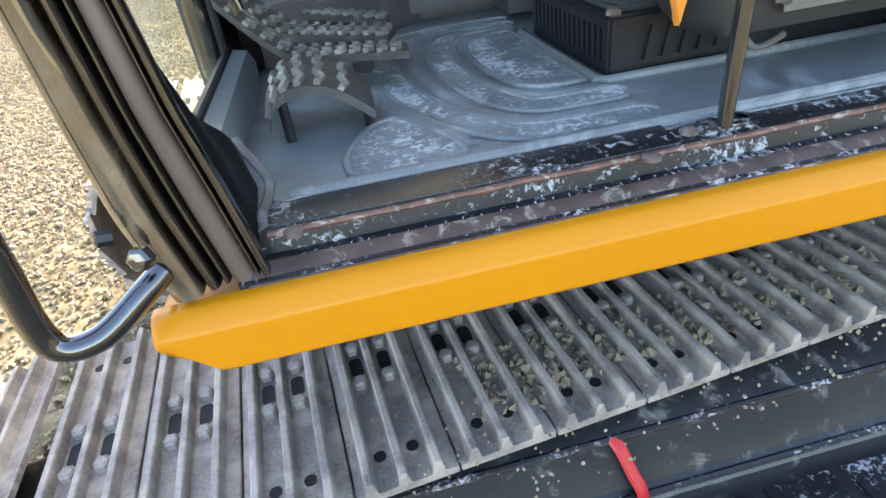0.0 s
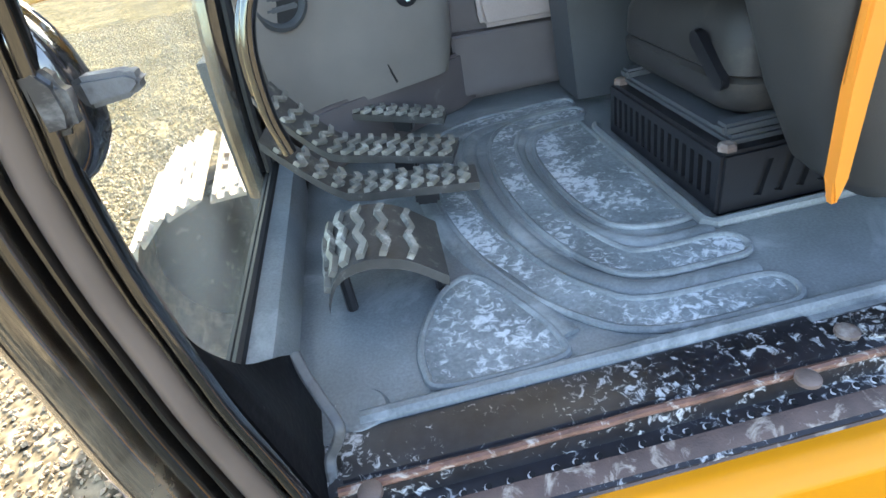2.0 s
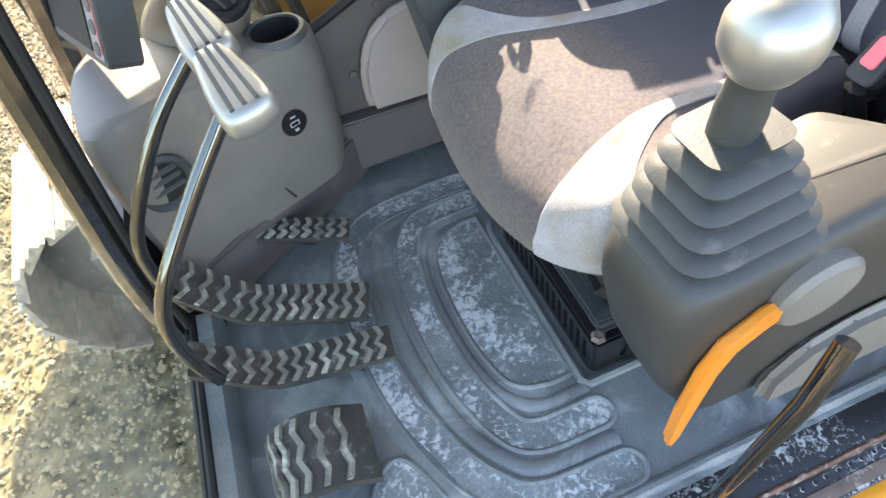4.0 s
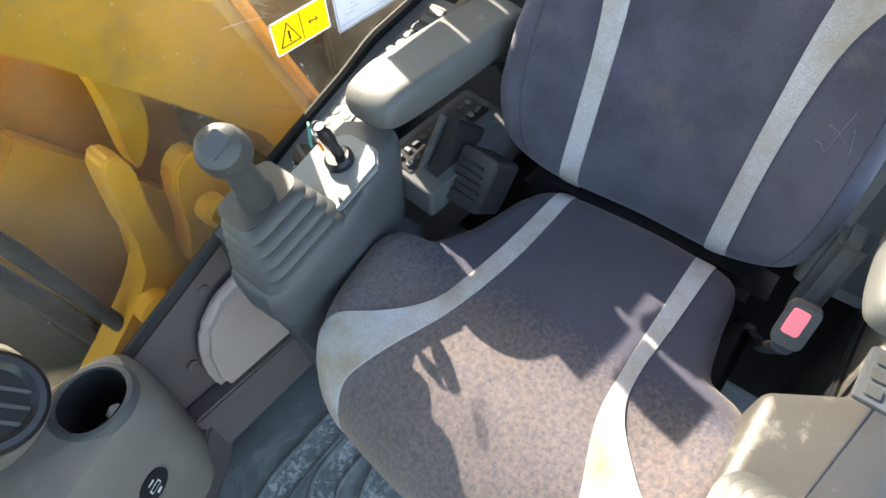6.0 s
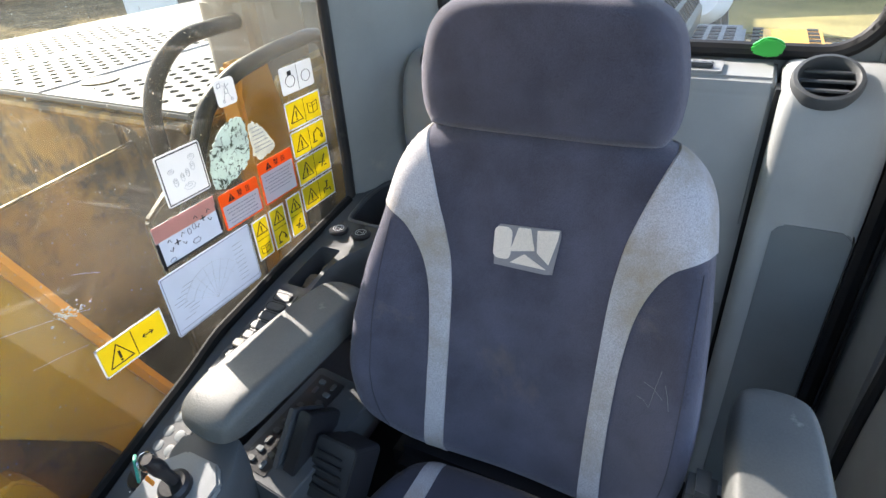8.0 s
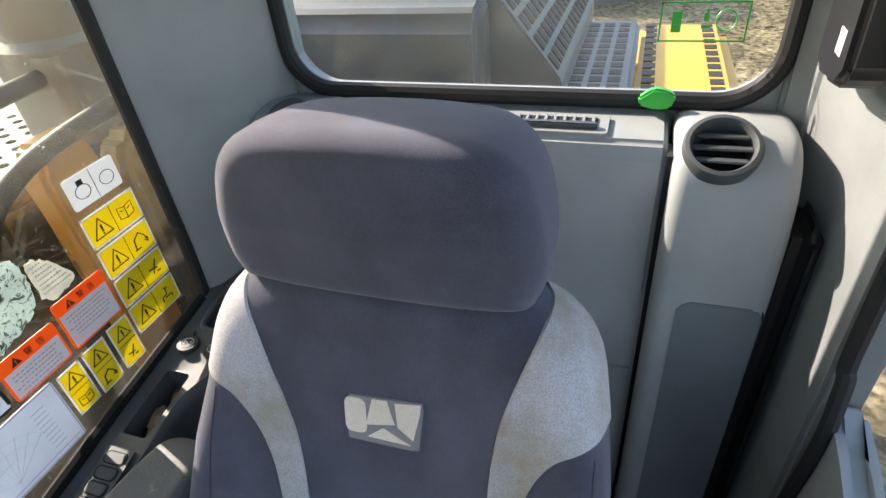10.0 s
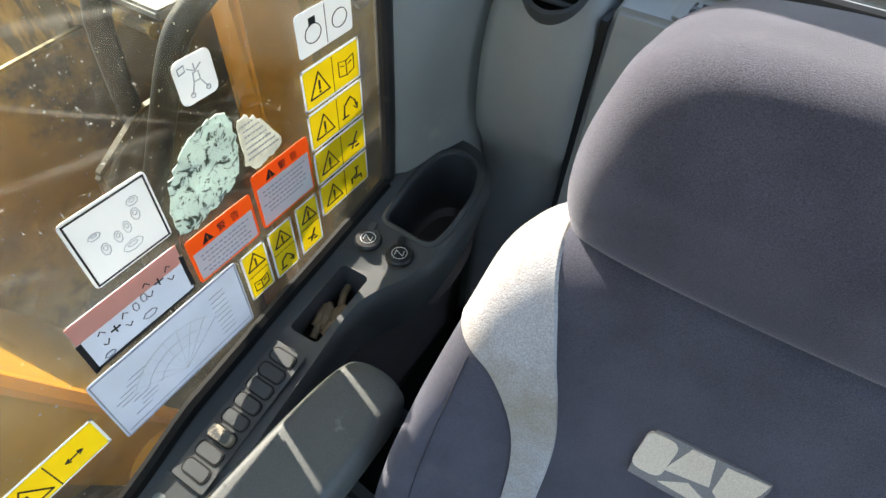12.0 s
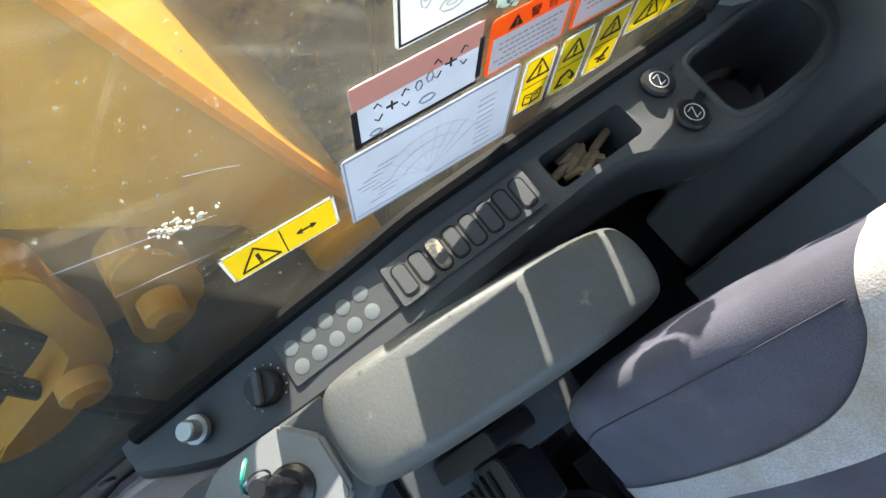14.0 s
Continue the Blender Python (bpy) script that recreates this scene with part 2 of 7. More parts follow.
# tan towards the front is some dust and mostly sunlight put into the colour
M_CUSHION = mat("sun_toned_dusty_cushion_fabric", (0.034, 0.037, 0.062), 0.92, vary=0.2, scale=9, fine=0.35, fine_scale=1000, bump=0.35, dirt=(0.40, 0.305, 0.205), dirt_amount=0.36, dirt_scale=180, spec=0.1, edge=1.7, front_sun=(0.06, -0.14))
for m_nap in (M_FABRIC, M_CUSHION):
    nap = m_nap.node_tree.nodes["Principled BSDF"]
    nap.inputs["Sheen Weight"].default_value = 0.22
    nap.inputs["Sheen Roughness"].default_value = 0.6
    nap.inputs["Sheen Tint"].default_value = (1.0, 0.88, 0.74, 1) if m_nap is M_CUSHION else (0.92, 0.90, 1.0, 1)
M_FABRICLIGHT = mat("silver_seat_fabric", (0.36, 0.352, 0.375), 0.9, vary=0.1, scale=8, fine=0.22, fine_scale=700, bump=0.35, dirt=(0.24, 0.19, 0.12), dirt_amount=0.56, dirt_scale=9, spec=0.12, edge=0.3)
M_SEAM = mat("dark_seat_stitching", (0.034, 0.034, 0.046), 0.9, vary=0.1)
M_BADGE = mat("grey_embroidered_ground", (0.20, 0.19, 0.20), 0.85, vary=0.06, fine=0.15, fine_scale=900, bump=0.4)
M_LOGO = mat("embroidered_cream_patch", (0.62, 0.54, 0.46), 0.85, vary=0.06, fine=0.15, fine_scale=900, bump=0.4)
M_MAT = mat("blue_grey_floor_rubber", (0.155, 0.168, 0.172), 0.42, vary=0.25, scale=9, fine=0.14, fine_scale=300, bump=0.2, dirt=(0.32, 0.335, 0.337), dirt_amount=0.42, dirt_scale=7, smear=0.8)
M_PAD = mat("scuffed_floor_rubber", (0.165, 0.185, 0.192), 0.5, vary=0.3, scale=12, fine=0.2, fine_scale=200, bump=0.3, dirt=(0.52, 0.54, 0.555), dirt_amount=0.52, dirt_scale=85, smear=0.7, patch=11, edge=0.13)
M_PEDAL = mat("worn_pedal_rubber", (0.05, 0.047, 0.043), 0.5, vary=0.3, scale=30, bump=0.2, dirt=(0.30, 0.28, 0.24), dirt_amount=0.28, dirt_scale=30)
M_PEDALTREAD = mat("dusty_pedal_tread", (0.18, 0.17, 0.145), 0.5, vary=0.35, scale=25, bump=0.2, dirt=(0.45, 0.43, 0.38), dirt_amount=0.4, dirt_scale=40)
M_STEEL = mat("worn_track_steel", (0.27, 0.225, 0.195), 0.55, metal=0.15, vary=0.3, scale=9, fine=0.2, fine_scale=220, bump=0.4, dirt=(0.47, 0.395, 0.32), dirt_amount=0.55, dirt_scale=14, random_tint=0.12)
M_STEELDARK = mat("rubbed_dark_steel", (0.17, 0.125, 0.105), 0.5, metal=0.25, vary=0.3, scale=14, bump=0.3, dirt=(0.40, 0.36, 0.32), dirt_amount=0.34, dirt_scale=18, random_tint=0.15)
M_RUST = mat("rubbed_brown_edge_steel", (0.075, 0.046, 0.036), 0.5, metal=0.1, vary=0.35, scale=30, bump=0.3, dirt=(0.30, 0.25, 0.21), dirt_amount=0.34, dirt_scale=40, smear=0.8, edge=0.1)
M_COPPER = mat("bare_copper_brown_steel", (0.15, 0.075, 0.052), 0.45, metal=0.2, vary=0.5, scale=40, bump=0.3, dirt=(0.42, 0.36, 0.31), dirt_amount=0.34, dirt_scale=60, smear=0.6, edge=0.1)
M_CHIP = mat("chipped_pale_primer", (0.55, 0.53, 0.50), 0.6, vary=0.15)
M_BELLOWS = mat("dark_bellows_rubber", (0.046, 0.048, 0.047), 0.5, vary=0.15, fine=0.08, bump=0.15, dirt=(0.15, 0.145, 0.13), dirt_amount=0.2, dirt_scale=20)
M_SCUFFRUBBER = mat("scuffed_black_rubber", (0.006, 0.006, 0.007), 0.5, vary=0.3, scale=30, bump=0.3, fine_scale=120, dirt=(0.30, 0.30, 0.30), dirt_amount=0.18, dirt_scale=90, smear=0.6, patch=16, edge=0.08, spec=0.15)
M_CHROME = mat("dull_chrome", (0.62, 0.62, 0.60), 0.2, metal=1.0, vary=0.08)
M_ALU = mat("dull_aluminium", (0.42, 0.42, 0.40), 0.42, metal=0.8, vary=0.1)
M_GRAVEL = mat("gravel", (0.150, 0.122, 0.074), 0.95, spec=0.0, vary=0.35, scale=0.9, fine=0.95, fine_scale=16, bump=0.9, fine_detail=8, dirt=(0.075, 0.066, 0.042), dirt_amount=0.4, dirt_scale=1.6)
M_STONE = mat("pale_stones", (0.36, 0.285, 0.185), 0.9, spec=0.05, vary=0.5, scale=14, fine=0.2, fine_scale=200)
M_GRASS = mat("dry_grass", (0.26, 0.21, 0.075), 0.95, vary=0.3, scale=0.8, fine=0.4, fine_scale=30)
M_ORANGE = mat("orange_lever_plastic", (0.80, 0.27, 0.03), 0.4, vary=0.06, dirt=(0.6, 0.3, 0.1), dirt_amount=0.15)
M_RED = mat("red_plastic", (0.55, 0.02, 0.02), 0.4, vary=0.1)
M_BUTTON = mat("pink_red_button", (0.62, 0.13, 0.17), 0.35, vary=0.06)
M_TEAL = mat("teal_plastic_tag", (0.02, 0.26, 0.19), 0.4, vary=0.2)
M_GREEN = mat("green_plastic", (0.03, 0.42, 0.06), 0.35, vary=0.08)
M_WHITE = mat("white_print", (0.78, 0.79, 0.80), 0.4, vary=0.04)
M_PAPER = mat("bluish_printed_film", (0.60, 0.64, 0.72), 0.4, vary=0.07, scale=18)
M_STICKYEL = mat("yellow_label", (0.74, 0.63, 0.02), 0.4, vary=0.06)
M_STICKORANGE = mat("orange_label", (0.80, 0.17, 0.015), 0.4, vary=0.05)
M_STICKPINK = mat("faded_pink_label", (0.90, 0.44, 0.35), 0.45, vary=0.08)
M_PEEL = mat("torn_label_backing", (0.66, 0.74, 0.68), 0.7, vary=0.12, scale=40, dirt=(0.07, 0.085, 0.06), dirt_amount=0.40, dirt_scale=55, bump=0.4, smear=2.2, edge=0.07)
M_PEELPAPER = mat("torn_cream_paper", (0.74, 0.73, 0.64), 0.7, vary=0.15, scale=60, dirt=(0.40, 0.38, 0.32), dirt_amount=0.3, dirt_scale=90, bump=0.4, edge=0.2)
for m_label in (M_WHITE, M_PAPER, M_STICKYEL, M_STICKORANGE, M_STICKPINK, M_PEEL, M_PEELPAPER):
    t = m_label.node_tree
    bs = t.nodes["Principled BSDF"]
    tl = t.nodes.new("ShaderNodeBsdfTranslucent")
    mx = t.nodes.new("ShaderNodeMixShader")
    mx.inputs["Fac"].default_value = 0.42 if m_label is M_STICKYEL else 0.32
    t.links.new(bs.inputs["Base Color"].links[0].from_socket, tl.inputs["Color"])
    t.links.new(bs.outputs["BSDF"], mx.inputs[1])
    t.links.new(tl.outputs["BSDF"], mx.inputs[2])
    t.links.new(mx.outputs["Shader"], t.nodes["Material Output"].inputs["Surface"])
M_INK = mat("black_ink", (0.012, 0.012, 0.013), 0.5, vary=0.1)
M_GREYINK = mat("grey_ink", (0.25, 0.27, 0.32), 0.5, vary=0.1)
M_FAINT = mat("faint_grey_print", (0.36, 0.38, 0.42), 0.5, vary=0.1)
M_SPATTER = mat("dried_pale_mud", (0.45, 0.42, 0.34), 0.9, vary=0.2, scale=60)
M_PANEL = mat("dull_grey_panel_plastic", (0.19, 0.20, 0.205), 0.6, vary=0.1, fine=0.06, fine_scale=900, bump=0.1, dirt=(0.3, 0.28, 0.25), dirt_amount=0.2)
M_PALEINK = mat("pale_grey_print", (0.50, 0.515, 0.54), 0.5, vary=0.1)
M_PERF = mat("pale_deck_plate", (0.135, 0.143, 0.148), 0.6, spec=0.3, vary=0.08, dirt=(0.4, 0.38, 0.34), dirt_amount=0.2)
# yellow body paint with its shade put into a dark brown
M_BODYSHADE = mat("shaded_body_brown", (0.060, 0.042, 0.012), 0.5, vary=0.35, scale=5, dirt=(0.03, 0.026, 0.014), dirt_amount=0.35)
M_BODYGOLD = mat("worn_yellow_body_paint", (0.40, 0.23, 0.018), 0.5, vary=0.45, scale=7, dirt=(0.06, 0.046, 0.02), dirt_amount=0.56, dirt_scale=3.5, edge=0.12)
M_BODYORANGE = mat("orange_brown_body_paint", (0.50, 0.24, 0.025), 0.5, vary=0.3, scale=5, dirt=(0.20, 0.11, 0.03), dirt_amount=0.4, dirt_scale=5, edge=0.2)
M_HOOD = mat("grey_hood_paint", (0.085, 0.092, 0.097), 0.45, vary=0.1, dirt=(0.17, 0.165, 0.15), dirt_amount=0.25)
M_TANKWHITE = mat("white_tank_paint", (0.62, 0.66, 0.72), 0.4, vary=0.04)
M_STACK = mat("tan_muffler_paint", (0.22, 0.19, 0.15), 0.6, vary=0.12, dirt=(0.45, 0.42, 0.36), dirt_amount=0.3)
M_WOOD = mat("weathered_fence_wood", (0.12, 0.125, 0.11), 0.8, vary=0.2, random_tint=0.2)
M_LEAF = mat("foliage", (0.06, 0.065, 0.025), 0.8, vary=0.4, scale=3)
M_BARK = mat("bark", (0.12, 0.09, 0.06), 0.9, vary=0.3)
M_STRAWSPOT = mat("mud_spotted_switch", (0.070, 0.072, 0.072), 0.5, vary=0.1, dirt=(0.42, 0.36, 0.27), dirt_amount=0.45, dirt_scale=60, edge=0.1)
M_STRAW = mat("brown_scraps", (0.26, 0.20, 0.13), 0.8, vary=0.3)
M_SEALBLACK = mat("matt_black_glazing_rubber", (0.008, 0.008, 0.008), 0.7, vary=0.15, spec=0.15)
# shade of holes, slots, throats and recess floors is put into these near-blacks
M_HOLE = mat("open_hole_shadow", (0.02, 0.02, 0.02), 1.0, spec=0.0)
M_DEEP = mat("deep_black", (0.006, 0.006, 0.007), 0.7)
M_GLASS = glass("clear_glass", 0.03, 7, (0.96, 0.98, 0.96))
M_GLASSDIRTY = glass("dusty_glass", 0.020, 5, (0.93, 0.95, 0.89), speck=0.28)
M_GLASSFRONT = glass("front_glass", 0.05, 5, (0.95, 0.98, 0.92), speck=0.15)


# ---- mesh helpers ----
def part(name, bm, material, parent=None, label="", smooth=True, angle=35):
    """Links a bmesh as one mesh object under a thing or a part."""
    me = bpy.data.meshes.new(name)
    bmesh.ops.recalc_face_normals(bm, faces=bm.faces)
    if smooth:
        for f in bm.faces:
            f.smooth = True
        lim = radians(angle)
        for e in bm.edges:
            if len(e.link_faces) == 2 and e.calc_face_angle(0) > lim:
                e.smooth = False
    bm.to_mesh(me)
    bm.free()
    if material:
        me.materials.append(material)
    ob = new(name, me)
    if parent is not None:
        ob.parent = parent
    if label:
        ob["label"] = label
    return ob


def thing(name, label, category, group="", kind="", at=(0, 0, 0)):
    ob = new(name)
    ob.empty_display_size = 0.05
    ob.location = at
    return tagged(ob, label, category, group, kind)


def B():
    return bmesh.new()


def box(bm, x0, x1, y0, y1, z0, z1, bevel=0.0, m=None, seg=2):
    r = bmesh.ops.create_cube(bm, size=1.0)
    vs = r["verts"]
    for v in vs:
        v.co = Vector(((x0 + x1) / 2 + v.co.x * (x1 - x0), (y0 + y1) / 2 + v.co.y * (y1 - y0), (z0 + z1) / 2 + v.co.z * (z1 - z0)))
    if bevel:
        es = list({e for v in vs for e in v.link_edges})
        r = bmesh.ops.bevel(bm, geom=es, offset=bevel, segments=seg, affect="EDGES", clamp_overlap=True)
        vs = list({v for f in r["faces"] for v in f.verts} | {v for v in vs if v.is_valid})
    if m is not None:
        for v in vs:
            v.co = m @ v.co
    return bm


def prism(bm, pts, axis, a, b, bevel=0.0, m=None, seg=2):
    """A polygon of 2D points pushed along an axis from a to b. The points are (y, z), (x, z) or (x, y)."""
    def at(p, h):
        return Vector({"x": (h, p[0], p[1]), "y": (p[0], h, p[1]), "z": (p[0], p[1], h)}[axis])
    lo = [bm.verts.new(at(p, a)) for p in pts]
    hi = [bm.verts.new(at(p, b)) for p in pts]
    n = len(pts)
    fs = [bm.faces.new(lo), bm.faces.new(hi[::-1])] + [bm.faces.new((lo[i], lo[(i + 1) % n], hi[(i + 1) % n], hi[i])) for i in range(n)]
    vs = lo + hi
    if bevel:
        es = list({e for f in fs for e in f.edges})
        r = bmesh.ops.bevel(bm, geom=es, offset=bevel, segments=seg, affect="EDGES", clamp_overlap=True)
        vs = list({v for f in r["faces"] for v in f.verts} | {v for v in vs if v.is_valid})
    if m is not None:
        for v in vs:
            v.co = m @ v.co
    return bm


def loft(bm, rings, cap=True, closed=True):
    """Skins rings of points, all of one length."""
    vr = [[bm.verts.new(p) for p in r] for r in rings]
    n = len(vr[0])
    for a, b in zip(vr, vr[1:]):
        for i in range(n if closed else n - 1):
            j = (i + 1) % n
            bm.faces.new((a[i], a[j], b[j], b[i]))
    if cap and closed:
        bm.faces.new(vr[0][::-1])
        bm.faces.new(vr[-1])
    return bm


def smooth_line(pts, n=8, closed=False):
    """A Catmull-Rom curve through the points."""
    P = [np.array(p, float) for p in pts]
    out = []
    k = len(P)
    for i in range(k if closed else k - 1):
        p1, p2 = P[i], P[(i + 1) % k]
        p0 = P[(i - 1) % k] if closed or i > 0 else 2 * p1 - p2
        p3 = P[(i + 2) % k] if closed or i + 2 < k else 2 * p2 - p1
        for j in range(n):
            t = j / n
            out.append(0.5 * (2 * p1 + (p2 - p0) * t + (2 * p0 - 5 * p1 + 4 * p2 - p3) * t * t + (3 * p1 - p0 - 3 * p2 + p3) * t ** 3))
    if not closed:
        out.append(P[-1])
    return out


def tube(bm, pts, r, sides=12, smooth=0, cap=True, flat=1.0):
    """A round bar along points; r is one radius or one for each point."""
    if smooth:
        pts = smooth_line(pts, smooth)
    P = [Vector(p) for p in pts]
    rings, up = [], None
    for i, p in enumerate(P):
        d = (P[min(i + 1, len(P) - 1)] - P[max(i - 1, 0)]).normalized()
        if up is None:
            up = Vector((0, 0, 1)) if abs(d.z) < 0.9 else Vector((1, 0, 0))
        s = d.cross(up).normalized()
        up = s.cross(d).normalized()
        rr = r if isinstance(r, (int, float)) else r[min(int(i * len(r) / len(P)), len(r) - 1)]
        rings.append([p + s * (rr * math.cos(a)) + up * (rr * flat * math.sin(a)) for a in (2 * math.pi * k / sides for k in range(sides))])
    return loft(bm, rings, cap)


def lathe(bm, profile, m=None, n=24, cap=True):
    """Spins (radius, height) pairs round z."""
    rings = [[(m or Matrix()) @ Vector((r * math.cos(a), r * math.sin(a), h)) for a in (2 * math.pi * k / n for k in range(n))] for r, h in profile]
    return loft(bm, rings, cap)


def place(x, y, z, rx=0, ry=0, rz=0):
    return pose(x, y, z, rx, ry, rz)


def frame_of(origin, u, v):
    """A matrix whose x and y run along u and v."""
    u, v = Vector(u).normalized(), Vector(v).normalized()
    w = u.cross(v).normalized()
    v = w.cross(u)
    m = Matrix((u, v, w)).transposed().to_4x4()
    m.translation = Vector(origin)
    return m


class Pillow:
    """An upholstered pad: an outline in its own plane, a crown on top and rounded edges."""

    def __init__(self, outline, m, edge, thick, crown=None, start=0.72, n=8):
        self.pts = smooth_line(outline, n, True)
        self.c = sum(self.pts) / len(self.pts)
        self.m, self.edge, self.thick, self.start = m, edge, thick, start
        self.crown = crown or (lambda u, v: 0.0)
        self.ang = [math.atan2(*(p - self.c)[::-1]) for p in self.pts]
        self.rad = [float(np.hypot(*(p - self.c))) for p in self.pts]
        order = sorted(range(len(self.ang)), key=lambda i: self.ang[i])
        self.sa = [self.ang[i] for i in order]
        self.sr = [self.rad[i] for i in order]

    def height(self, u, v):
        d = np.array((u, v)) - self.c
        a = math.atan2(d[1], d[0])
        r = float(np.hypot(*d)) / float(np.interp(a, self.sa, self.sr, period=2 * math.pi))
        k = min(max((r - self.start) / (1 - self.start), 0), 1)
        return self.crown(u, v) - self.edge * (1 - math.sqrt(max(0, 1 - k * k)))

    def point(self, u, v, lift=0.0):
        return self.m @ Vector((u, v, self.height(u, v) + lift))

    def wrap(self, u, v, lift):
        """A point on the cover, lifted along its normal; past the outline it runs down the side of the pad."""
        d = np.array((u, v)) - self.c
        a = math.atan2(d[1], d[0])
        full = float(np.interp(a, self.sa, self.sr, period=2 * math.pi))
        r = float(np.hypot(*d)) / full
        way = d / float(np.hypot(*d))
        if r <= 1:
            k = min(max((r - self.start) / (1 - self.start), 0), 1)
            q = np.array((u, v)) + way * lift * k
            return self.m @ Vector((*q, self.height(u, v) + lift * math.sqrt(1 - k * k)))
        dz = min((r - 1) / 0.2, 1) * 0.8
        p = self.c + way * full
        q = self.c + way * (full * float(np.interp(dz, [0, 0.25, 0.7, 0.95], [1.0, 1.012, 1.0, 0.95])) + lift)
        return self.m @ Vector((*q, self.crown(*p) * (1 - dz) - self.edge - (self.thick - self.edge) * dz))

    def mesh(self, rings=14):
        bm = B()
        rr = []
        for k in range(1, rings + 1):
            s = math.sin(k / rings * math.pi / 2)
            rr.append([self.point(*(self.c + (p - self.c) * s)) for p in self.pts])
        low = []
        for f, dz in ((1.012, 0.25), (1.0, 0.7), (0.95, 0.95), (0.86, 1.0)):
            low.append([self.m @ Vector((*(self.c + (p - self.c) * f), self.crown(*p) * (1 - dz) - self.edge - (self.thick - self.edge) * dz)) for p in self.pts])
        loft(bm, rr + low)
        return bm

    def strip(self, left, right, lift=0.0022, n=10, across=6):
        """A band between two lines on the pad's surface."""
        L, R = smooth_line(left, n), smooth_line(right, n)
        bm = B()
        rows = []
        for a, b in zip(L, R):
            row = []
            for k in range(across + 1):
                q = a + (b - a) * k / across
                row.append(bm.verts.new(self.wrap(*q, lift if 0 < k < across else -0.001)))
            rows.append(row)
        for p, q in zip(rows, rows[1:]):
            for k in range(across):
                bm.faces.new((p[k], p[k + 1], q[k + 1], q[k]))
        return bm


def cut(bm, cutter):
    """Takes the cutter's solid out of bm."""
    obs = []
    for b, nm in ((bm, "cut_a"), (cutter, "cut_b")):
        me = bpy.data.meshes.new(nm)
        bmesh.ops.recalc_face_normals(b, faces=b.faces)
        b.to_mesh(me)
        b.free()
        obs.append(new(nm, me))
    md = obs[0].modifiers.new("cut", "BOOLEAN")
    md.operation, md.object, md.solver = "DIFFERENCE", obs[1], "EXACT"
    dg = bpy.context.evaluated_depsgraph_get()
    res = bpy.data.meshes.new_from_object(obs[0].evaluated_get(dg))
    out = B()
    out.from_mesh(res)
    for o in obs:
        me = o.data
        bpy.data.objects.remove(o)
        bpy.data.meshes.remove(me)
    bpy.data.meshes.remove(res)
    return out


def rrect(w, h, r, n=5, cx=0.0, cy=0.0):
    """Points of a rounded rectangle."""
    pts = []
    for sx, sy, a0 in ((1, 1, 0), (-1, 1, 90), (-1, -1, 180), (1, -1, 270)):
        for k in range(n + 1):
            a = radians(a0 + 90 * k / n)
            pts.append((cx + sx * (w / 2 - r) + r * math.cos(a), cy + sy * (h / 2 - r) + r * math.sin(a)))
    return pts


def round_poly(pts, radii, n=5):
    """A polygon with its corners rounded, n + 1 points to a corner."""
    out = []
    k = len(pts)
    for i in range(k):
        p = np.array(pts[i], float)
        a = np.array(pts[i - 1], float) - p
        b = np.array(pts[(i + 1) % k], float) - p
        r = min(radii[i], 0.45 * float(np.hypot(*a)), 0.45 * float(np.hypot(*b)))
        p0, p2 = p + a / np.hypot(*a) * r, p + b / np.hypot(*b) * r
        for j in range(n + 1):
            t = j / n
            out.append(tuple(p0 * (1 - t) ** 2 + p * 2 * t * (1 - t) + p2 * t * t))
    return out


def text_mesh(body, size, m, depth=0.0004):
    """Letters of the built-in font as a mesh, at the matrix m, centred."""
    cu = bpy.data.curves.new("letters", "FONT")
    cu.body, cu.size, cu.extrude = body, size, depth
    cu.align_x, cu.align_y = "CENTER", "CENTER"
    o = bpy.data.objects.new("letters", cu)
    scene.collection.objects.link(o)
    me = bpy.data.meshes.new_from_object(o.evaluated_get(bpy.context.evaluated_depsgraph_get()))
    bm = B()
    bm.from_mesh(me)
    bpy.data.objects.remove(o)
    bpy.data.meshes.remove(me)
    bpy.data.curves.remove(cu)
    bm.transform(m)
    return bm

def small_mesh(bm, material, name):
    me = bpy.data.meshes.new(name)
    bmesh.ops.recalc_face_normals(bm, faces=bm.faces)
    bm.to_mesh(me)
    bm.free()
    me.materials.append(material)
    return me


# ---- cab shell ----
GROUND = -1.15
WB = [(0.02, 0.17), (0.20, 0.240), (0.41, 0.338), (0.62, 0.424), (0.79, 0.484), (0.95, 0.537), (1.10, 0.563), (1.28, 0.588), (1.315, 0.593)]


def wb(x):
    """Height of the right window's lower edge."""
    return float(np.interp(x, [p[0] for p in WB], [p[1] for p in WB]))


floor = tagged(part("floor", box(B(), 0.085, 1.60, 0.105, 0.95, -0.05, 0.0), M_MAT), "blue-grey moulded rubber cab floor mat with white scuffs", "floor mat", kind="structure")


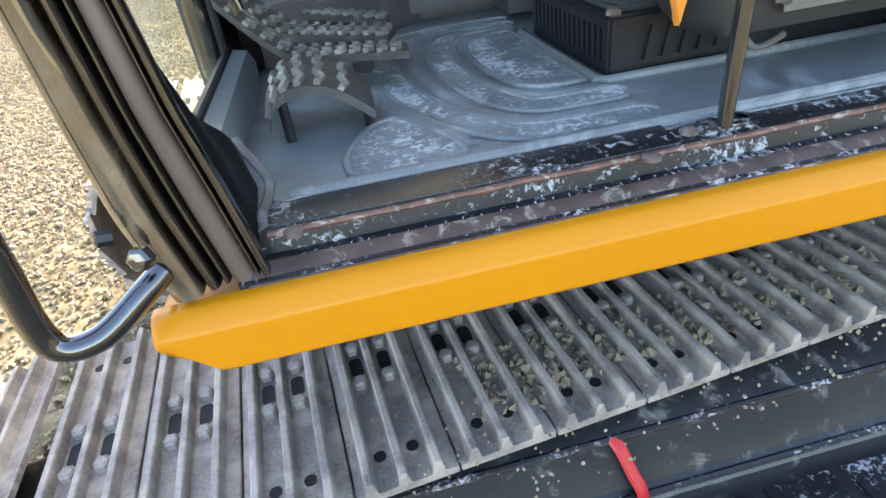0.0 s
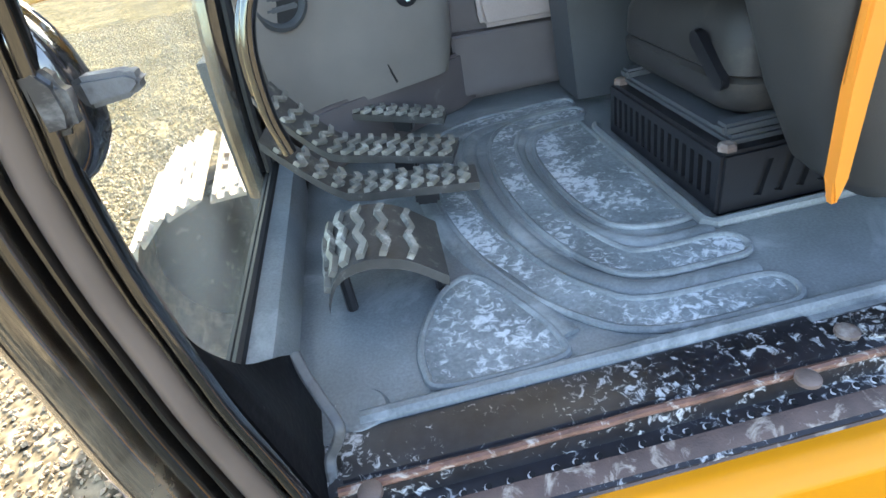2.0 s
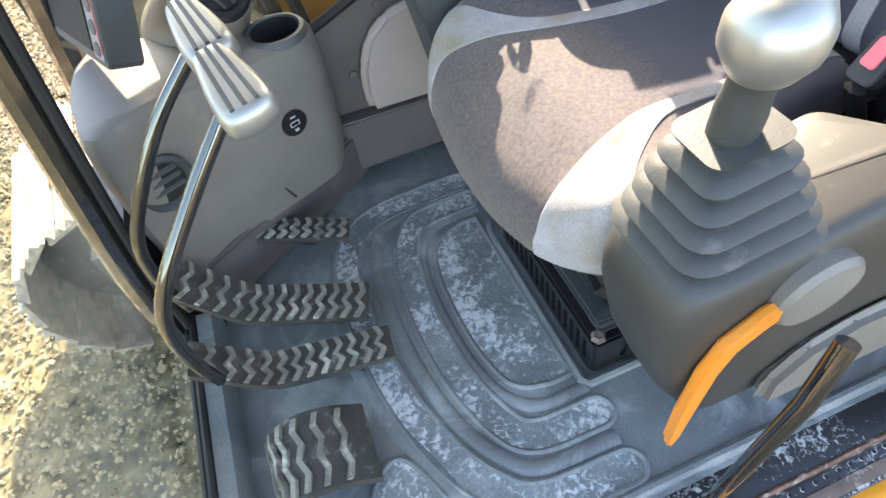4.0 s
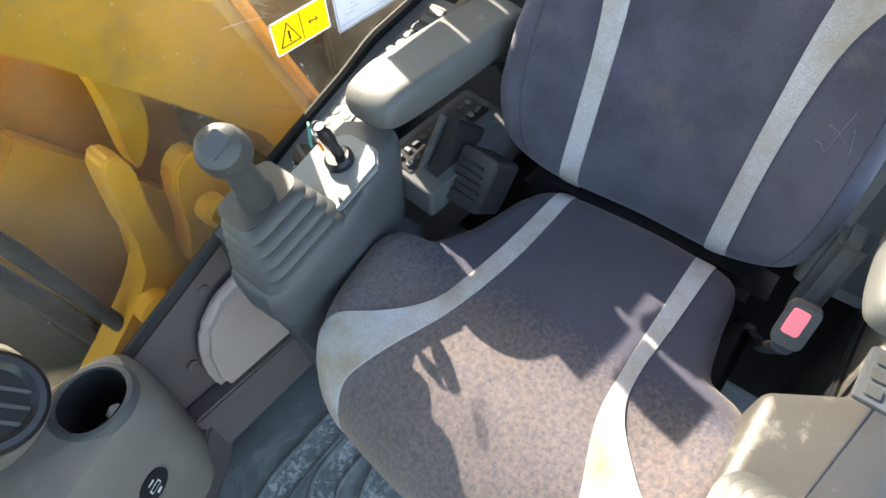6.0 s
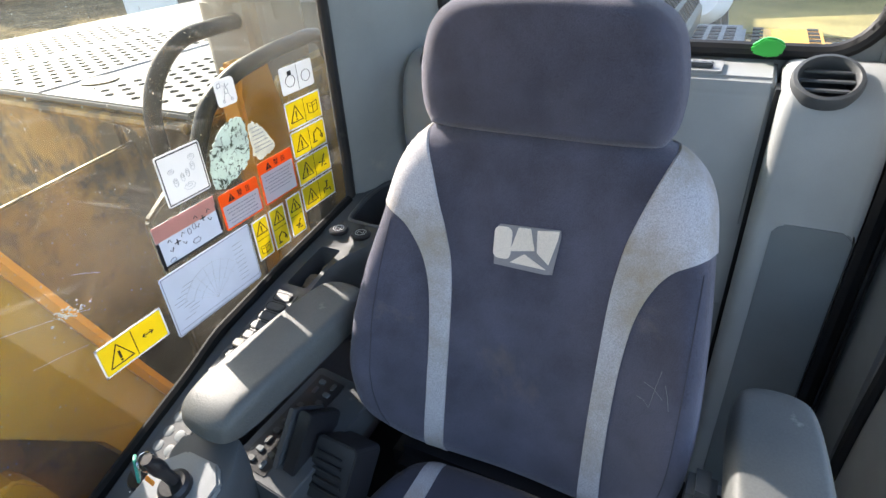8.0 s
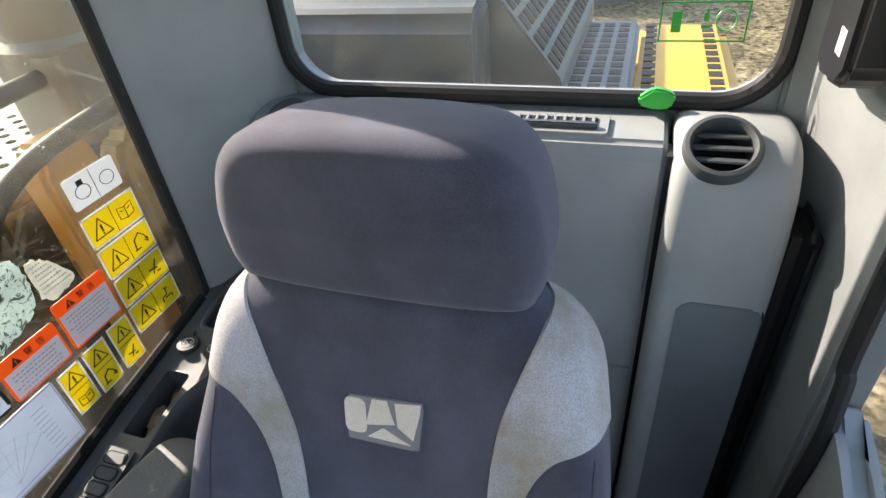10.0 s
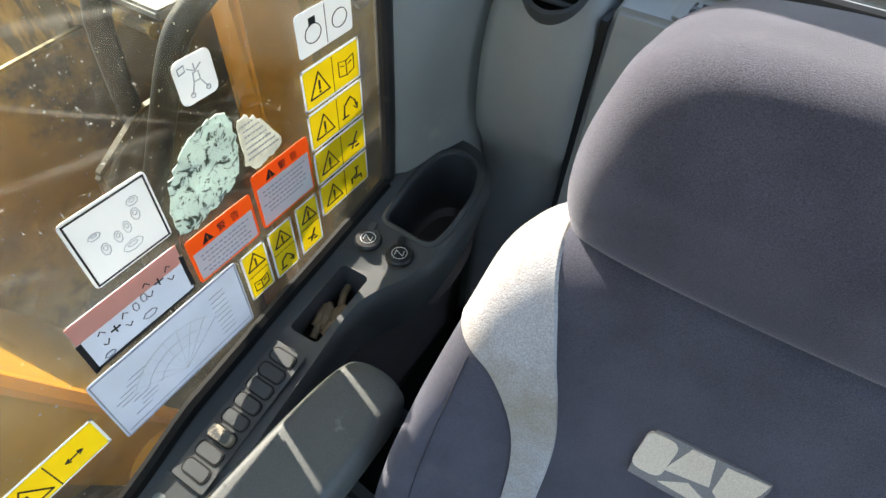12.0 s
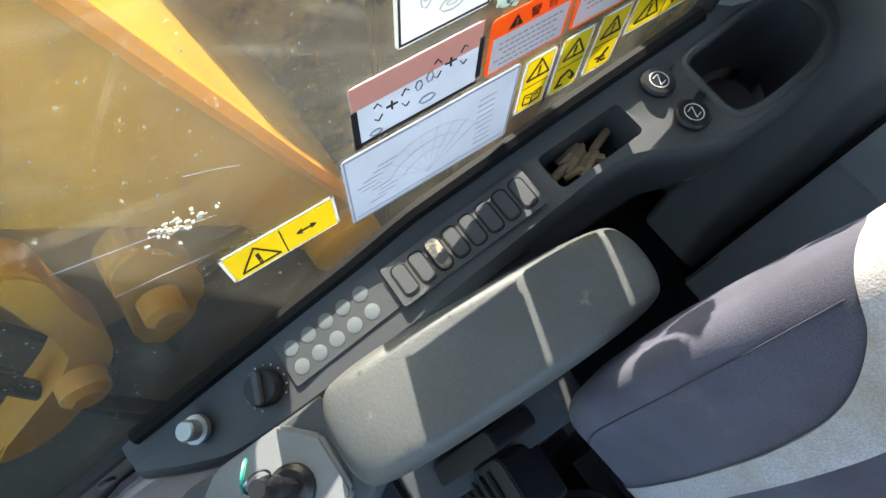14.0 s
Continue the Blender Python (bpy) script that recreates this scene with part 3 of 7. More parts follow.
def band(centre, width, z0, z1, end=True):
    """A flat band along a plan curve, with round ends."""
    C = smooth_line(centre, 7)
    L, R = [], []
    for i, p in enumerate(C):
        d = C[min(i + 1, len(C) - 1)] - C[max(i - 1, 0)]
        d = d / np.hypot(*d)
        nrm = np.array((-d[1], d[0]))
        L.append(p + nrm * width / 2)
        R.append(p - nrm * width / 2)
    d0 = (C[0] - C[1]) / np.hypot(*(C[0] - C[1]))
    n0 = np.array((-d0[1], d0[0]))
    capk = [C[0] + (n0 * math.cos(a) + d0 * math.sin(a)) * width / 2 for a in np.linspace(0, math.pi, 9)[1:-1]]
    d1 = (C[-1] - C[-2]) / np.hypot(*(C[-1] - C[-2]))
    n1 = np.array((-d1[1], d1[0]))
    cape = [C[-1] + (n1 * math.cos(a) + d1 * math.sin(a)) * width / 2 for a in np.linspace(0, math.pi, 9)[1:-1]]
    return L + cape + R[::-1] + capk


def pad(outline, z=0.003):
    """A scuffed field of the mat with a raised lip round it."""
    bm = B()
    prism(bm, [tuple(p) for p in outline], "z", -0.003, z)
    ob = part("mat_field", bm, M_PAD, floor, "white-scuffed field of the rubber mat", angle=60)
    bm = B()
    ring = [(p[0], p[1], z - 0.001) for p in outline]
    tube(bm, ring + ring[:2], 0.0048, 8, cap=False)
    part("mat_lip", bm, M_MAT, floor)
    return ob


pad(band([(0.600, 0.158), (0.47, 0.165), (0.412, 0.205), (0.365, 0.285), (0.33, 0.41), (0.317, 0.56), (0.325, 0.69), (0.37, 0.765), (0.45, 0.795), (0.60, 0.80)], 0.05, 0, 0))
pad(band([(0.602, 0.246), (0.505, 0.25), (0.465, 0.285), (0.436, 0.37), (0.424, 0.47), (0.425, 0.57), (0.444, 0.675), (0.49, 0.735), (0.60, 0.745)], 0.048, 0, 0))
pad(smooth_line([(0.598, 0.318), (0.555, 0.318), (0.505, 0.34), (0.482, 0.41), (0.475, 0.50), (0.48, 0.60), (0.505, 0.665), (0.56, 0.69), (0.597, 0.69)], 5) + [np.array((0.597, 0.5))])
pad(smooth_line([(0.24, 0.135), (0.35, 0.135), (0.365, 0.16), (0.345, 0.225), (0.305, 0.30), (0.26, 0.285), (0.225, 0.215), (0.22, 0.16)], 5, True))

# long smooth ribs of the mat between its fields
for line, w in (([(0.61, 0.202), (0.49, 0.207), (0.44, 0.245), (0.40, 0.32), (0.377, 0.43), (0.370, 0.56), (0.382, 0.68), (0.43, 0.757), (0.60, 0.772)], 0.026),
                ([(0.61, 0.290), (0.53, 0.292), (0.485, 0.33), (0.462, 0.40), (0.452, 0.50), (0.455, 0.60), (0.475, 0.67), (0.52, 0.71), (0.61, 0.716)], 0.022),
                ([(0.375, 0.165), (0.345, 0.26), (0.305, 0.36), (0.285, 0.47), (0.280, 0.60)], 0.03)):
    bm = B()
    tube(bm, [(p[0], p[1], 0.0) for p in smooth_line(line, 7)], w / 2, 10, flat=0.4)
    part("mat_rib", bm, M_MAT, floor)
bm = B()
tube(bm, [(0.15, 0.122, 0.0), (0.80, 0.122, 0.0), (1.2, 0.122, 0.0)], 0.010, 10)
part("mat_edge", bm, M_MAT, floor)
# low raised edge of the mat round the seat base
bm = B()
tube(bm, [(0.614, 0.66, 0.004), (0.607, 0.64, 0.004), (0.607, 0.300, 0.004), (0.615, 0.291, 0.004), (1.15, 0.291, 0.004)], 0.008, 8)
part("mat_rim", bm, M_MAT, floor)
# round dimple at the front corner
part("mat_boss", lathe(B(), [(0.030, 0), (0.026, 0.005), (0.0, 0.0055)], place(0.150, 0.133, 0)), M_MAT, floor)

# door sill: black rubbed channel, a bead with holes, a yellow outer skirt
sill = thing("door_sill", "scuffed black steel door sill with a perforated edge strip", "door sill", kind="structure")
bm = B()
prism(bm, [(0.012, -0.032), (0.03, -0.026), (0.048, -0.024), (0.052, -0.006), (0.066, -0.002), (0.112, -0.002), (0.112, -0.12), (0.012, -0.12)], "x", 0.09, 1.6)
part("sill_channel", bm, M_SILLBLACK, sill, angle=20)
bm = B()
prism(bm, [(0.010, -0.036), (0.022, -0.0255), (0.033, -0.0225), (0.036, -0.032)], "x", 0.10, 1.6)
part("edge_strip", bm, M_RUST, sill, "worn brown edge strip of the sill")
bm = B()
rnd = random.Random(21)
tube(bm, [(0.125 + 0.03 * k, 0.0545 + rnd.uniform(-0.0006, 0.0006), -0.0045 + rnd.uniform(-0.0005, 0.0005)) for k in range(50)], 0.0042, 8)
part("sill_ridge", bm, M_COPPER, sill, "bare copper-brown ridge of the sill")
bm = B()
prism(bm, [(0.060, -0.006), (0.062, 0.000), (0.108, 0.004), (0.112, 0.002), (0.112, -0.006)], "x", 0.13, 0.598)
part("scuff_plate", bm, M_SILLBLACK, sill, "black scuff plate with white rub marks")
hole = B()
lathe(hole, [(0.0030, 0.0), (0.0030, 0.0014), (0.0012, 0.0015)], None, 10)
hole_me = bpy.data.meshes.new("hole")
hole.to_mesh(hole_me)
hole.free()
hole_me.materials.append(M_DEEP)
chip_me = small_mesh(prism(B(), [(-0.0046, -0.0012), (-0.0040, 0.0016), (-0.001, 0.0036), (0.001, 0.0032), (-0.001, 0.0), (-0.0026, -0.0030)], "z", -0.0002, 0.0006), M_CHIP, "paint_chip")
# black discs on the strip stand for its row of dark holes
for i in range(44):
    o = new("stud", hole_me)
    o.parent = sill
    sx = 0.19 + i * 0.0205 + 0.001 * math.sin(i * 2.3)
    o.matrix_basis = place(sx, 0.0365 + 0.012 * (sx - 0.26), -0.0248)
    o = new("paint_chip", chip_me)
    o.parent = sill
    o.matrix_basis = place(sx, 0.0365 + 0.012 * (sx - 0.26), -0.0245, 0, 0, 40 * math.sin(i * 5.1))
for x, y in ((0.153, 0.045), (0.551, 0.044), (0.618, 0.080), (0.69, 0.085)):
    bm = lathe(B(), [(0.011, 0.0), (0.011, 0.004), (0.007, 0.006), (0.0, 0.006)], place(x, y, -0.004 if y < 0.06 else 0.0))
    part("sill_bolt", bm, M_STEELDARK, sill, "worn round bolt head")

skirt = thing("cab_skirt", "glossy yellow painted steel skirt below the door", "skirt panel")
sect = [tuple(p) for p in smooth_line([(0.011, -0.036), (-0.002, -0.0365), (-0.012, -0.042), (-0.0195, -0.0495), (-0.0222, -0.0535), (-0.0232, -0.058), (-0.0245, -0.080), (-0.0255, -0.097), (-0.0245, -0.1025), (-0.019, -0.1065), (0.0, -0.109), (0.040, -0.110)], 5)]
rings = []
for x in (0.004, 0.006, 0.012, 0.03, 0.5, 1.0, 1.75):
    q = 0.0 if x > 0.011 else 0.012 - x
    rings.append([(x + 0.055 * min(1.0, max(0.0, (-0.062 - z) / 0.048)) * (1 if x < 0.02 else max(0.0, 1 - (x - 0.02) / 0.3)), y + q * 0.6, z + (q * 0.5 if z < -0.07 else -q * 0.5)) for y, z in sect] + [(x, 0.10, -0.109), (x, 0.10, -0.06), (x, 0.013, -0.052)])
part("skirt_panel", loft(B(), rings[3:]), M_YELLOW, skirt, angle=60)
part("end_cap", loft(B(), rings[:4]), M_YELLOW, skirt, angle=60)

# base frame under the floor
base = tagged(part("cab_base_frame", box(B(), 0.02, 1.7, 0.10, 0.98, -0.20, -0.05), M_DUSTYBLACK), "black cab base frame below the floor", "base frame", kind="structure")

# front: kick wall, ledge and glass
ledge = thing("front_ledge", "blue-grey rubber-covered ledge under the front window", "ledge", kind="structure")
bm = B()
prism(bm, [(0.085, -0.01), (0.088, 0.035), (0.078, 0.056), (0.052, 0.062), (0.046, 0.056), (0.040, -0.03), (-0.005, -0.04), (-0.005, -0.14), (0.085, -0.14)], "y", 0.166, 0.66)
part("ledge_body", bm, M_MAT, ledge, angle=50)
bm = B()
tube(bm, [(0.047, 0.11, 0.062), (0.047, 0.66, 0.062)], 0.007, 8)
tube(bm, [(0.036, 0.11, 0.052), (0.036, 0.66, 0.052)], 0.008, 8)
part("window_seal", bm, M_RUBBER, ledge)
window_1 = tagged(part("window_1", box(B(), 0.018, 0.024, 0.05, 0.66, -0.04, 1.42), M_GLASSFRONT), "slightly dusty front window glass", "window", kind="structure")
window_1.visible_shadow = False
pillar_right = thing("front_pillar_right", "black front window post beside the console", "window post", kind="structure")
bm = B()
tube(bm, [(0.012, 0.655, 0.02), (0.018, 0.66, 0.2), (0.05, 0.675, 0.45), (0.12, 0.69, 0.9), (0.2, 0.70, 1.42)], 0.022, 10, smooth=3)
part("post", bm, M_BLACKPAINT, pillar_right)
bm = B()
tube(bm, [(0.040, 0.645, 0.06), (0.046, 0.65, 0.2), (0.076, 0.665, 0.45), (0.145, 0.68, 0.9), (0.22, 0.69, 1.42)], 0.008, 8, smooth=3)
part("seal", bm, M_RUBBER, pillar_right)
wall_front = tagged(part("wall_front", box(B(), -0.02, 0.03, 0.68, 1.0, -0.14, 0.24), M_DARKGREY), "dark grey panel in front of the side console", "wall", kind="structure")

# left front post, curved, black and ribbed with door seals
post = thing("front_pillar_left", "glossy black front door post with ribbed seals", "door post", kind="structure")


def post_line(dx, dy):
    base_pts = [(0.075, -0.03), (0.045, 0.10), (0.045, 0.25), (0.068, 0.45), (0.13, 0.75), (0.20, 1.05), (0.30, 1.42)]
    return [(x + dx, dy, z) for x, z in base_pts]


POST_Z = [-0.03, 0.03, 0.07, 0.15, 0.26, 0.32, 0.45, 0.75, 1.05, 1.42]
POST_OUT = [0.028, 0.017, 0.010, 0.006, 0.003, 0.003, 0.015, 0.070, 0.140, 0.240]
POST_IN = [0.125, 0.116, 0.110, 0.095, 0.084, 0.084, 0.102, 0.164, 0.234, 0.334]


def post_strip(name, prof, material, label=""):
    """A length of the post's rolled section: across it from 0 (outside) to 1 (inside), and depth."""
    rings = []
    for x, y, z in smooth_line(post_line(0, 0), 7):
        lo, hi = float(np.interp(z, POST_Z, POST_OUT)), float(np.interp(z, POST_Z, POST_IN))
        rings.append([(lo + f * (hi - lo), dy + 0.004, z) for f, dy in prof])
    return part(name, loft(B(), rings), material, post, label, angle=70)


def roll(f0, f1, y, depth, n=9):
    return [(f0 + (f1 - f0) * (0.5 - 0.5 * math.cos(math.pi * k / n)), y - depth * math.sin(math.pi * k / n)) for k in range(n + 1)]


# the outer face carries the yard's reflection as a tan colour
post_strip("outer_face", roll(0.0, 0.31, 0.010, 0.013) + [(0.31, 0.05), (0.0, 0.05)], M_POSTREFLECT, "outer face of the post with painted tan gravel reflection")
post_strip("outer_section", [(0.312, 0.030), (0.335, 0.030)] + roll(0.337, 0.47, 0.022, 0.015) + [(0.472, 0.032), (0.487, 0.032)] + roll(0.49, 0.57, 0.027, 0.012) + [(0.58, 0.05), (0.312, 0.05)], M_POSTPAINT)
post_strip("door_seal", roll(0.585, 0.83, 0.026, 0.015) + [(0.83, 0.05), (0.575, 0.05)], M_POSTSEAL, "worn brown rubber door seal")
post_strip("inner_section", roll(0.835, 0.885, 0.022, 0.008) + roll(0.89, 1.0, 0.022, 0.010) + [(0.88, 0.032), (0.76, 0.046), (0.70, 0.046)], M_POSTPAINT)
post_strip("outer_edge", [(-0.035, 0.030), (-0.02, 0.020), (0.0, 0.018), (0.0, 0.05), (-0.035, 0.05)], M_YELLOW, "yellow painted outer edge of the post")
post_strip("core", [(0.02, 0.045), (0.74, 0.0465), (0.42, 0.084), (0.1, 0.084)], M_BLACK)
bm = B()
top = smooth_line([(0.072, 0.040, 0.234), (0.079, 0.042, 0.208), (0.085, 0.046, 0.186), (0.0845, 0.070, 0.154), (0.085, 0.095, 0.125), (0.090, 0.122, 0.101), (0.096, 0.146, 0.082), (0.099, 0.168, 0.062)], 3)
rings = []
for i, p in enumerate(top):
    f = i / (len(top) - 1)
    foot = np.array((0.118 - 0.008 * f, 0.042 + 0.126 * f, -0.012 + 0.012 * f))
    mid = p * 0.5 + foot * 0.5 + np.array((0.006 * math.sin(math.pi * f), 0, 0))
    rings.append([tuple(p), tuple(mid), tuple(foot), (foot[0] - 0.030, foot[1], foot[2]), (mid[0] - 0.030, mid[1], mid[2]), (p[0] - 0.012, p[1], p[2])])
loft(bm, rings)
part("corner_cover", bm, M_SCUFFRUBBER, post, "scuffed black rubber corner cover", angle=50)
hook = thing("door_stop_hook", "bent grey metal door stop in the sill corner", "door stop")
bm = B()
tube(bm, [(0.103, 0.166, 0.064), (0.112, 0.140, 0.060), (0.127, 0.108, 0.052), (0.138, 0.086, 0.040), (0.131, 0.083, 0.022), (0.121, 0.080, 0.006), (0.122, 0.055, -0.012)], 0.0055, 8, smooth=4, flat=0.5)
part("hook_plate", bm, M_HOOKSTEEL, hook)

# work lamp bracket or mirror stub on the post
latch = thing("door_latch_striker", "flat grey striker pin on a black post bracket", "door striker")
p = Pillow([(0.070, 0.312), (0.092, 0.318), (0.108, 0.336), (0.112, 0.362), (0.106, 0.390), (0.092, 0.408), (0.074, 0.404), (0.062, 0.366), (0.060, 0.33)], frame_of((-0.012, 0.022, 0), (1, 0, 0), (0, 0, 1)), 0.014, 0.030, None, 0.7)
part("bracket", p.mesh(10), M_BLACKPAINT, latch)
bm = B()
prism(bm, [(0.080, 0.346), (0.095, 0.347), (0.098, 0.356), (0.098, 0.370), (0.091, 0.380), (0.081, 0.378)], "y", 0.016, 0.046, 0.004, seg=3)
part("striker_block", bm, M_DUSTYBLACK, latch, "worn grey striker block", angle=25)
bm = B()
prism(bm, [(0.094, 0.352), (0.120, 0.3545), (0.126, 0.359), (0.126, 0.364), (0.120, 0.367), (0.094, 0.368)], "y", 0.032, 0.046, 0.003)
part("pin", bm, M_HOOKSTEEL, latch, "flat grey steel pin")

# grab rail outside the front post
rail = thing("grab_rail", "bent black steel tube grab rail bolted to the cab corner", "grab rail")
bm = B()
tube(bm, [(-0.055, -0.045, 0.62), (-0.055, -0.045, 0.35), (-0.057, -0.045, 0.10), (-0.062, -0.045, 0.008), (-0.053, -0.043, -0.020), (-0.022, -0.035, -0.022), (0.018, -0.01, 0.0), (0.033, 0.005, 0.008)], 0.0125, 14, smooth=6)
part("rail_tube", bm, M_BLACKPAINT, rail)
bm = B()
lathe(bm, [(0.011, 0.0), (0.011, 0.010), (0.008, 0.013), (0.0, 0.0135)], place(0.034, -0.020, 0.040, 75, 0, -10), 6)
part("bolt_head", bm, M_BLACKPAINT, rail, "glossy black hexagonal bolt head")
bm = B()
lathe(bm, [(0.008, 0.0), (0.008, 0.012), (0.0, 0.013)], place(0.012, -0.010, 0.06, 75, 0, -60), 8)
part("stud", bm, M_BLACK, rail)

# right wall below the window, with window frame
wall_right = thing("wall_right", "dark grey cab wall below the side window", "wall", kind="structure")
bm = B()
prism(bm, [(-0.02, -0.14)] + [(x, z - 0.012) for x, z in [(-0.02, 0.16)] + WB] + [(1.315, 1.45), (1.62, 1.45), (1.62, -0.14)], "y", 0.952, 0.964)
part("panel", bm, M_BROWNGREY, wall_right, smooth=False)
bm = B()
tube(bm, [(x, 0.951, z - 0.004) for x, z in WB[:-1]] + [(1.302, 0.951, 0.598), (1.313, 0.951, 0.615), (1.316, 0.951, 0.70), (1.316, 0.951, 1.42)], 0.0095, 10)
part("window_seal", bm, M_RUBBER, wall_right)
bm = B()
box(bm, -0.02, 1.62, 0.93, 0.99, 1.42, 1.5, 0.01)
part("roof_rail", bm, M_TRIM, wall_right)
bm = B()
tube(bm, [(0.0, 0.97, 0.15), (0.06, 0.97, 0.5), (0.2, 0.97, 1.43)], 0.03, 10)
part("front_post", bm, M_BLACKPAINT, wall_right)
window_2 = tagged(part("window_2", prism(B(), [(x, z - 0.006) for x, z in WB] + [(1.315, 1.43), (0.18, 1.43), (0.03, 0.4)], "y", 0.9555, 0.9595), M_GLASSDIRTY), "dusty scratched side window glass", "window", kind="structure")


def inside_outline(x, z, outline):
    """True where x, z lies inside the closed outline."""
    hit = False
    for (x0, z0), (x1, z1) in zip(outline, outline[1:] + outline[:1]):
        if (z0 > z) != (z1 > z) and x < x0 + (z - z0) * (x1 - x0) / (z1 - z0):
            hit = not hit
    return hit


def dried_spatter(outline, y, count, seed):
    """Dried drops of mud on the outer face of the pane, in loose clusters."""
    rng = random.Random(seed)
    heads = [(rng.uniform(0.1, 1.0), rng.uniform(0.55, 1.05), rng.uniform(0.05, 0.16)) for k in range(14)]
    verts, faces = [], []
    made = 0
    while made < count:
        hx, hz, spread = rng.choice(heads)
        x, z = (rng.gauss(hx, spread), rng.gauss(hz, spread)) if rng.random() < 0.6 else (rng.uniform(0.0, 1.3), rng.uniform(0.4, 1.42))
        if not inside_outline(x, z, outline):
            continue
        made += 1
        r = 0.0003 + 0.0009 * rng.random() ** 6
        long = rng.uniform(0.8, 1.6)
        first = len(verts)
        for k in range(6):
            a = k * math.pi / 3
            w = r * rng.uniform(0.7, 1.2)
            verts.append((x + w * math.cos(a), y, z + w * long * math.sin(a)))
        verts.append((x, y + 0.0005, z))
        faces += [(first + k, first + (k + 1) % 6, first + 6) for k in range(6)]
    me = bpy.data.meshes.new("dried_spatter")
    me.from_pydata(verts, [], faces)
    me.materials.append(M_SPATTER)
    return tagged(new("dried_spatter", me), "pale dried mud drops on the side window glass", "dirt", kind="stuff")


dried_spatter([(x, z) for x, z in WB] + [(1.315, 1.43), (0.18, 1.43), (0.03, 0.4)], 0.9597, 3200, 5)
window_2.visible_shadow = False

# right rear corner trim
trim_right = tagged(part("trim_right", prism(B(), [(1.317, 0.950), (1.335, 0.936), (1.40, 0.925), (1.50, 0.895), (1.556, 0.872), (1.575, 0.86), (1.62, 0.86), (1.62, 0.951), (1.317, 0.951)], "z", 0.55, 1.45, 0.004), M_PLASTIC),
                    "grey moulded trim of the rear corner post", "corner trim", kind="structure")
# rear wall and window
wall_rear = thing("wall_rear", "grey rear cab wall round the rear window", "wall", kind="structure")
bm = B()
box(bm, 1.575, 1.62, 0.04, 0.952, -0.14, 1.45)
c = B()
prism(c, rrect(0.72, 0.56, 0.075, 8, 0.505, 1.135), "x", 1.5, 1.7)
part("panel", cut(bm, c), M_PLASTIC, wall_rear, smooth=False)
bm = B()
ring = [(1.572, p[0], p[1]) for p in rrect(0.715, 0.555, 0.075, 8, 0.505, 1.135)]
tube(bm, ring + ring[:2], 0.013, 10, cap=False)
part("window_seal", bm, M_RUBBER, wall_rear, "thick black rubber window seal")
window_3 = tagged(part("window_3", prism(B(), rrect(0.70, 0.54, 0.07, 8, 0.505, 1.135), "x", 1.594, 1.598), M_GLASS), "clear rear window glass", "window", kind="structure")
window_3.visible_shadow = False

# left rear post beside the door
pillar_left = thing("rear_pillar_left", "pale grey trimmed post behind the door opening", "door post", kind="structure")
bm = B()
prism(bm, [(1.30, 0.035), (1.62, 0.035), (1.62, 0.145), (1.565, 0.145), (1.545, 0.115), (1.46, 0.085), (1.31, 0.078)], "z", -0.14, 1.45, 0.006)
part("trim_panel", bm, M_PANEL, pillar_left)
bm = B()
tube(bm, [(1.296, 0.07, 0.0), (1.292, 0.072, 0.35), (1.275, 0.072, 0.56), (1.285, 0.072, 0.66), (1.30, 0.072, 0.75), (1.30, 0.072, 1.42)], 0.010, 8, smooth=5)
part("door_seal", bm, M_RUBBER, pillar_left)
bm = B()
prism(bm, [(1.05, -0.02), (1.30, -0.02), (1.30, 0.62), (1.24, 0.585), (1.13, 0.56), (1.05, 0.54)], "y", 0.03, 0.068, 0.01)
part("lower_panel", bm, M_PLASTIC, pillar_left)
# added box whose black stands for the shade in this recess
bm = B()
box(bm, 1.42, 1.562, 0.075, 0.119, -0.10, 0.76, 0.02, seg=3)
part("gap_dark", bm, M_BLACK, pillar_left, "black box put in for the dark recess beside the shelf")
roof = tagged(part("ceiling", box(B(), 0.15, 1.62, 0.0, 1.0, 1.45, 1.52, 0.01), M_TRIM), "pale grey cab roof lining", "ceiling", kind="structure")
bm = B()
box(bm, 0.25, 1.62, 0.03, 0.09, 1.38, 1.45, 0.01)
roof_rail = tagged(part("trim_door_head", bm, M_TRIM), "pale grey trim over the door opening", "trim", kind="structure")

# added sheet; its black stands for the unlit floor behind the seat
tagged(part("floor_rear", box(B(), 1.10, 1.57, 0.13, 0.945, 0.002, 0.012, 0.003), M_SEALBLACK), "black sheet added for the dark floor behind the seat", "floor mat", kind="structure")

# emergency exit label on the rear window
def label_plate(name, m, w, h, material, r=0.003, thick=0.0006, parent=None, label=""):
    bm = prism(B(), rrect(w, h, r, 3), "z", 0, thick, m=m)
    return part(name, bm, material, parent, label, smooth=False)


def bars(name, m, rects, material, parent, z=0.0007, thick=0.0003, label=""):
    """Flat printed bars: (x, y, width, height) in the plate's own plane."""
    bm = B()
    for x, y, w, h in rects:
        box(bm, x - w / 2, x + w / 2, y - h / 2, y + h / 2, z, z + thick, m=m)
    return part(name, bm, material, parent, label, smooth=False)


def outline(name, m, w, h, t, material, parent, z=0.0007):
    return bars(name, m, [(0, h / 2 - t / 2, w, t), (0, -h / 2 + t / 2, w, t), (-w / 2 + t / 2, 0, t, h), (w / 2 - t / 2, 0, t, h)], material, parent, z)


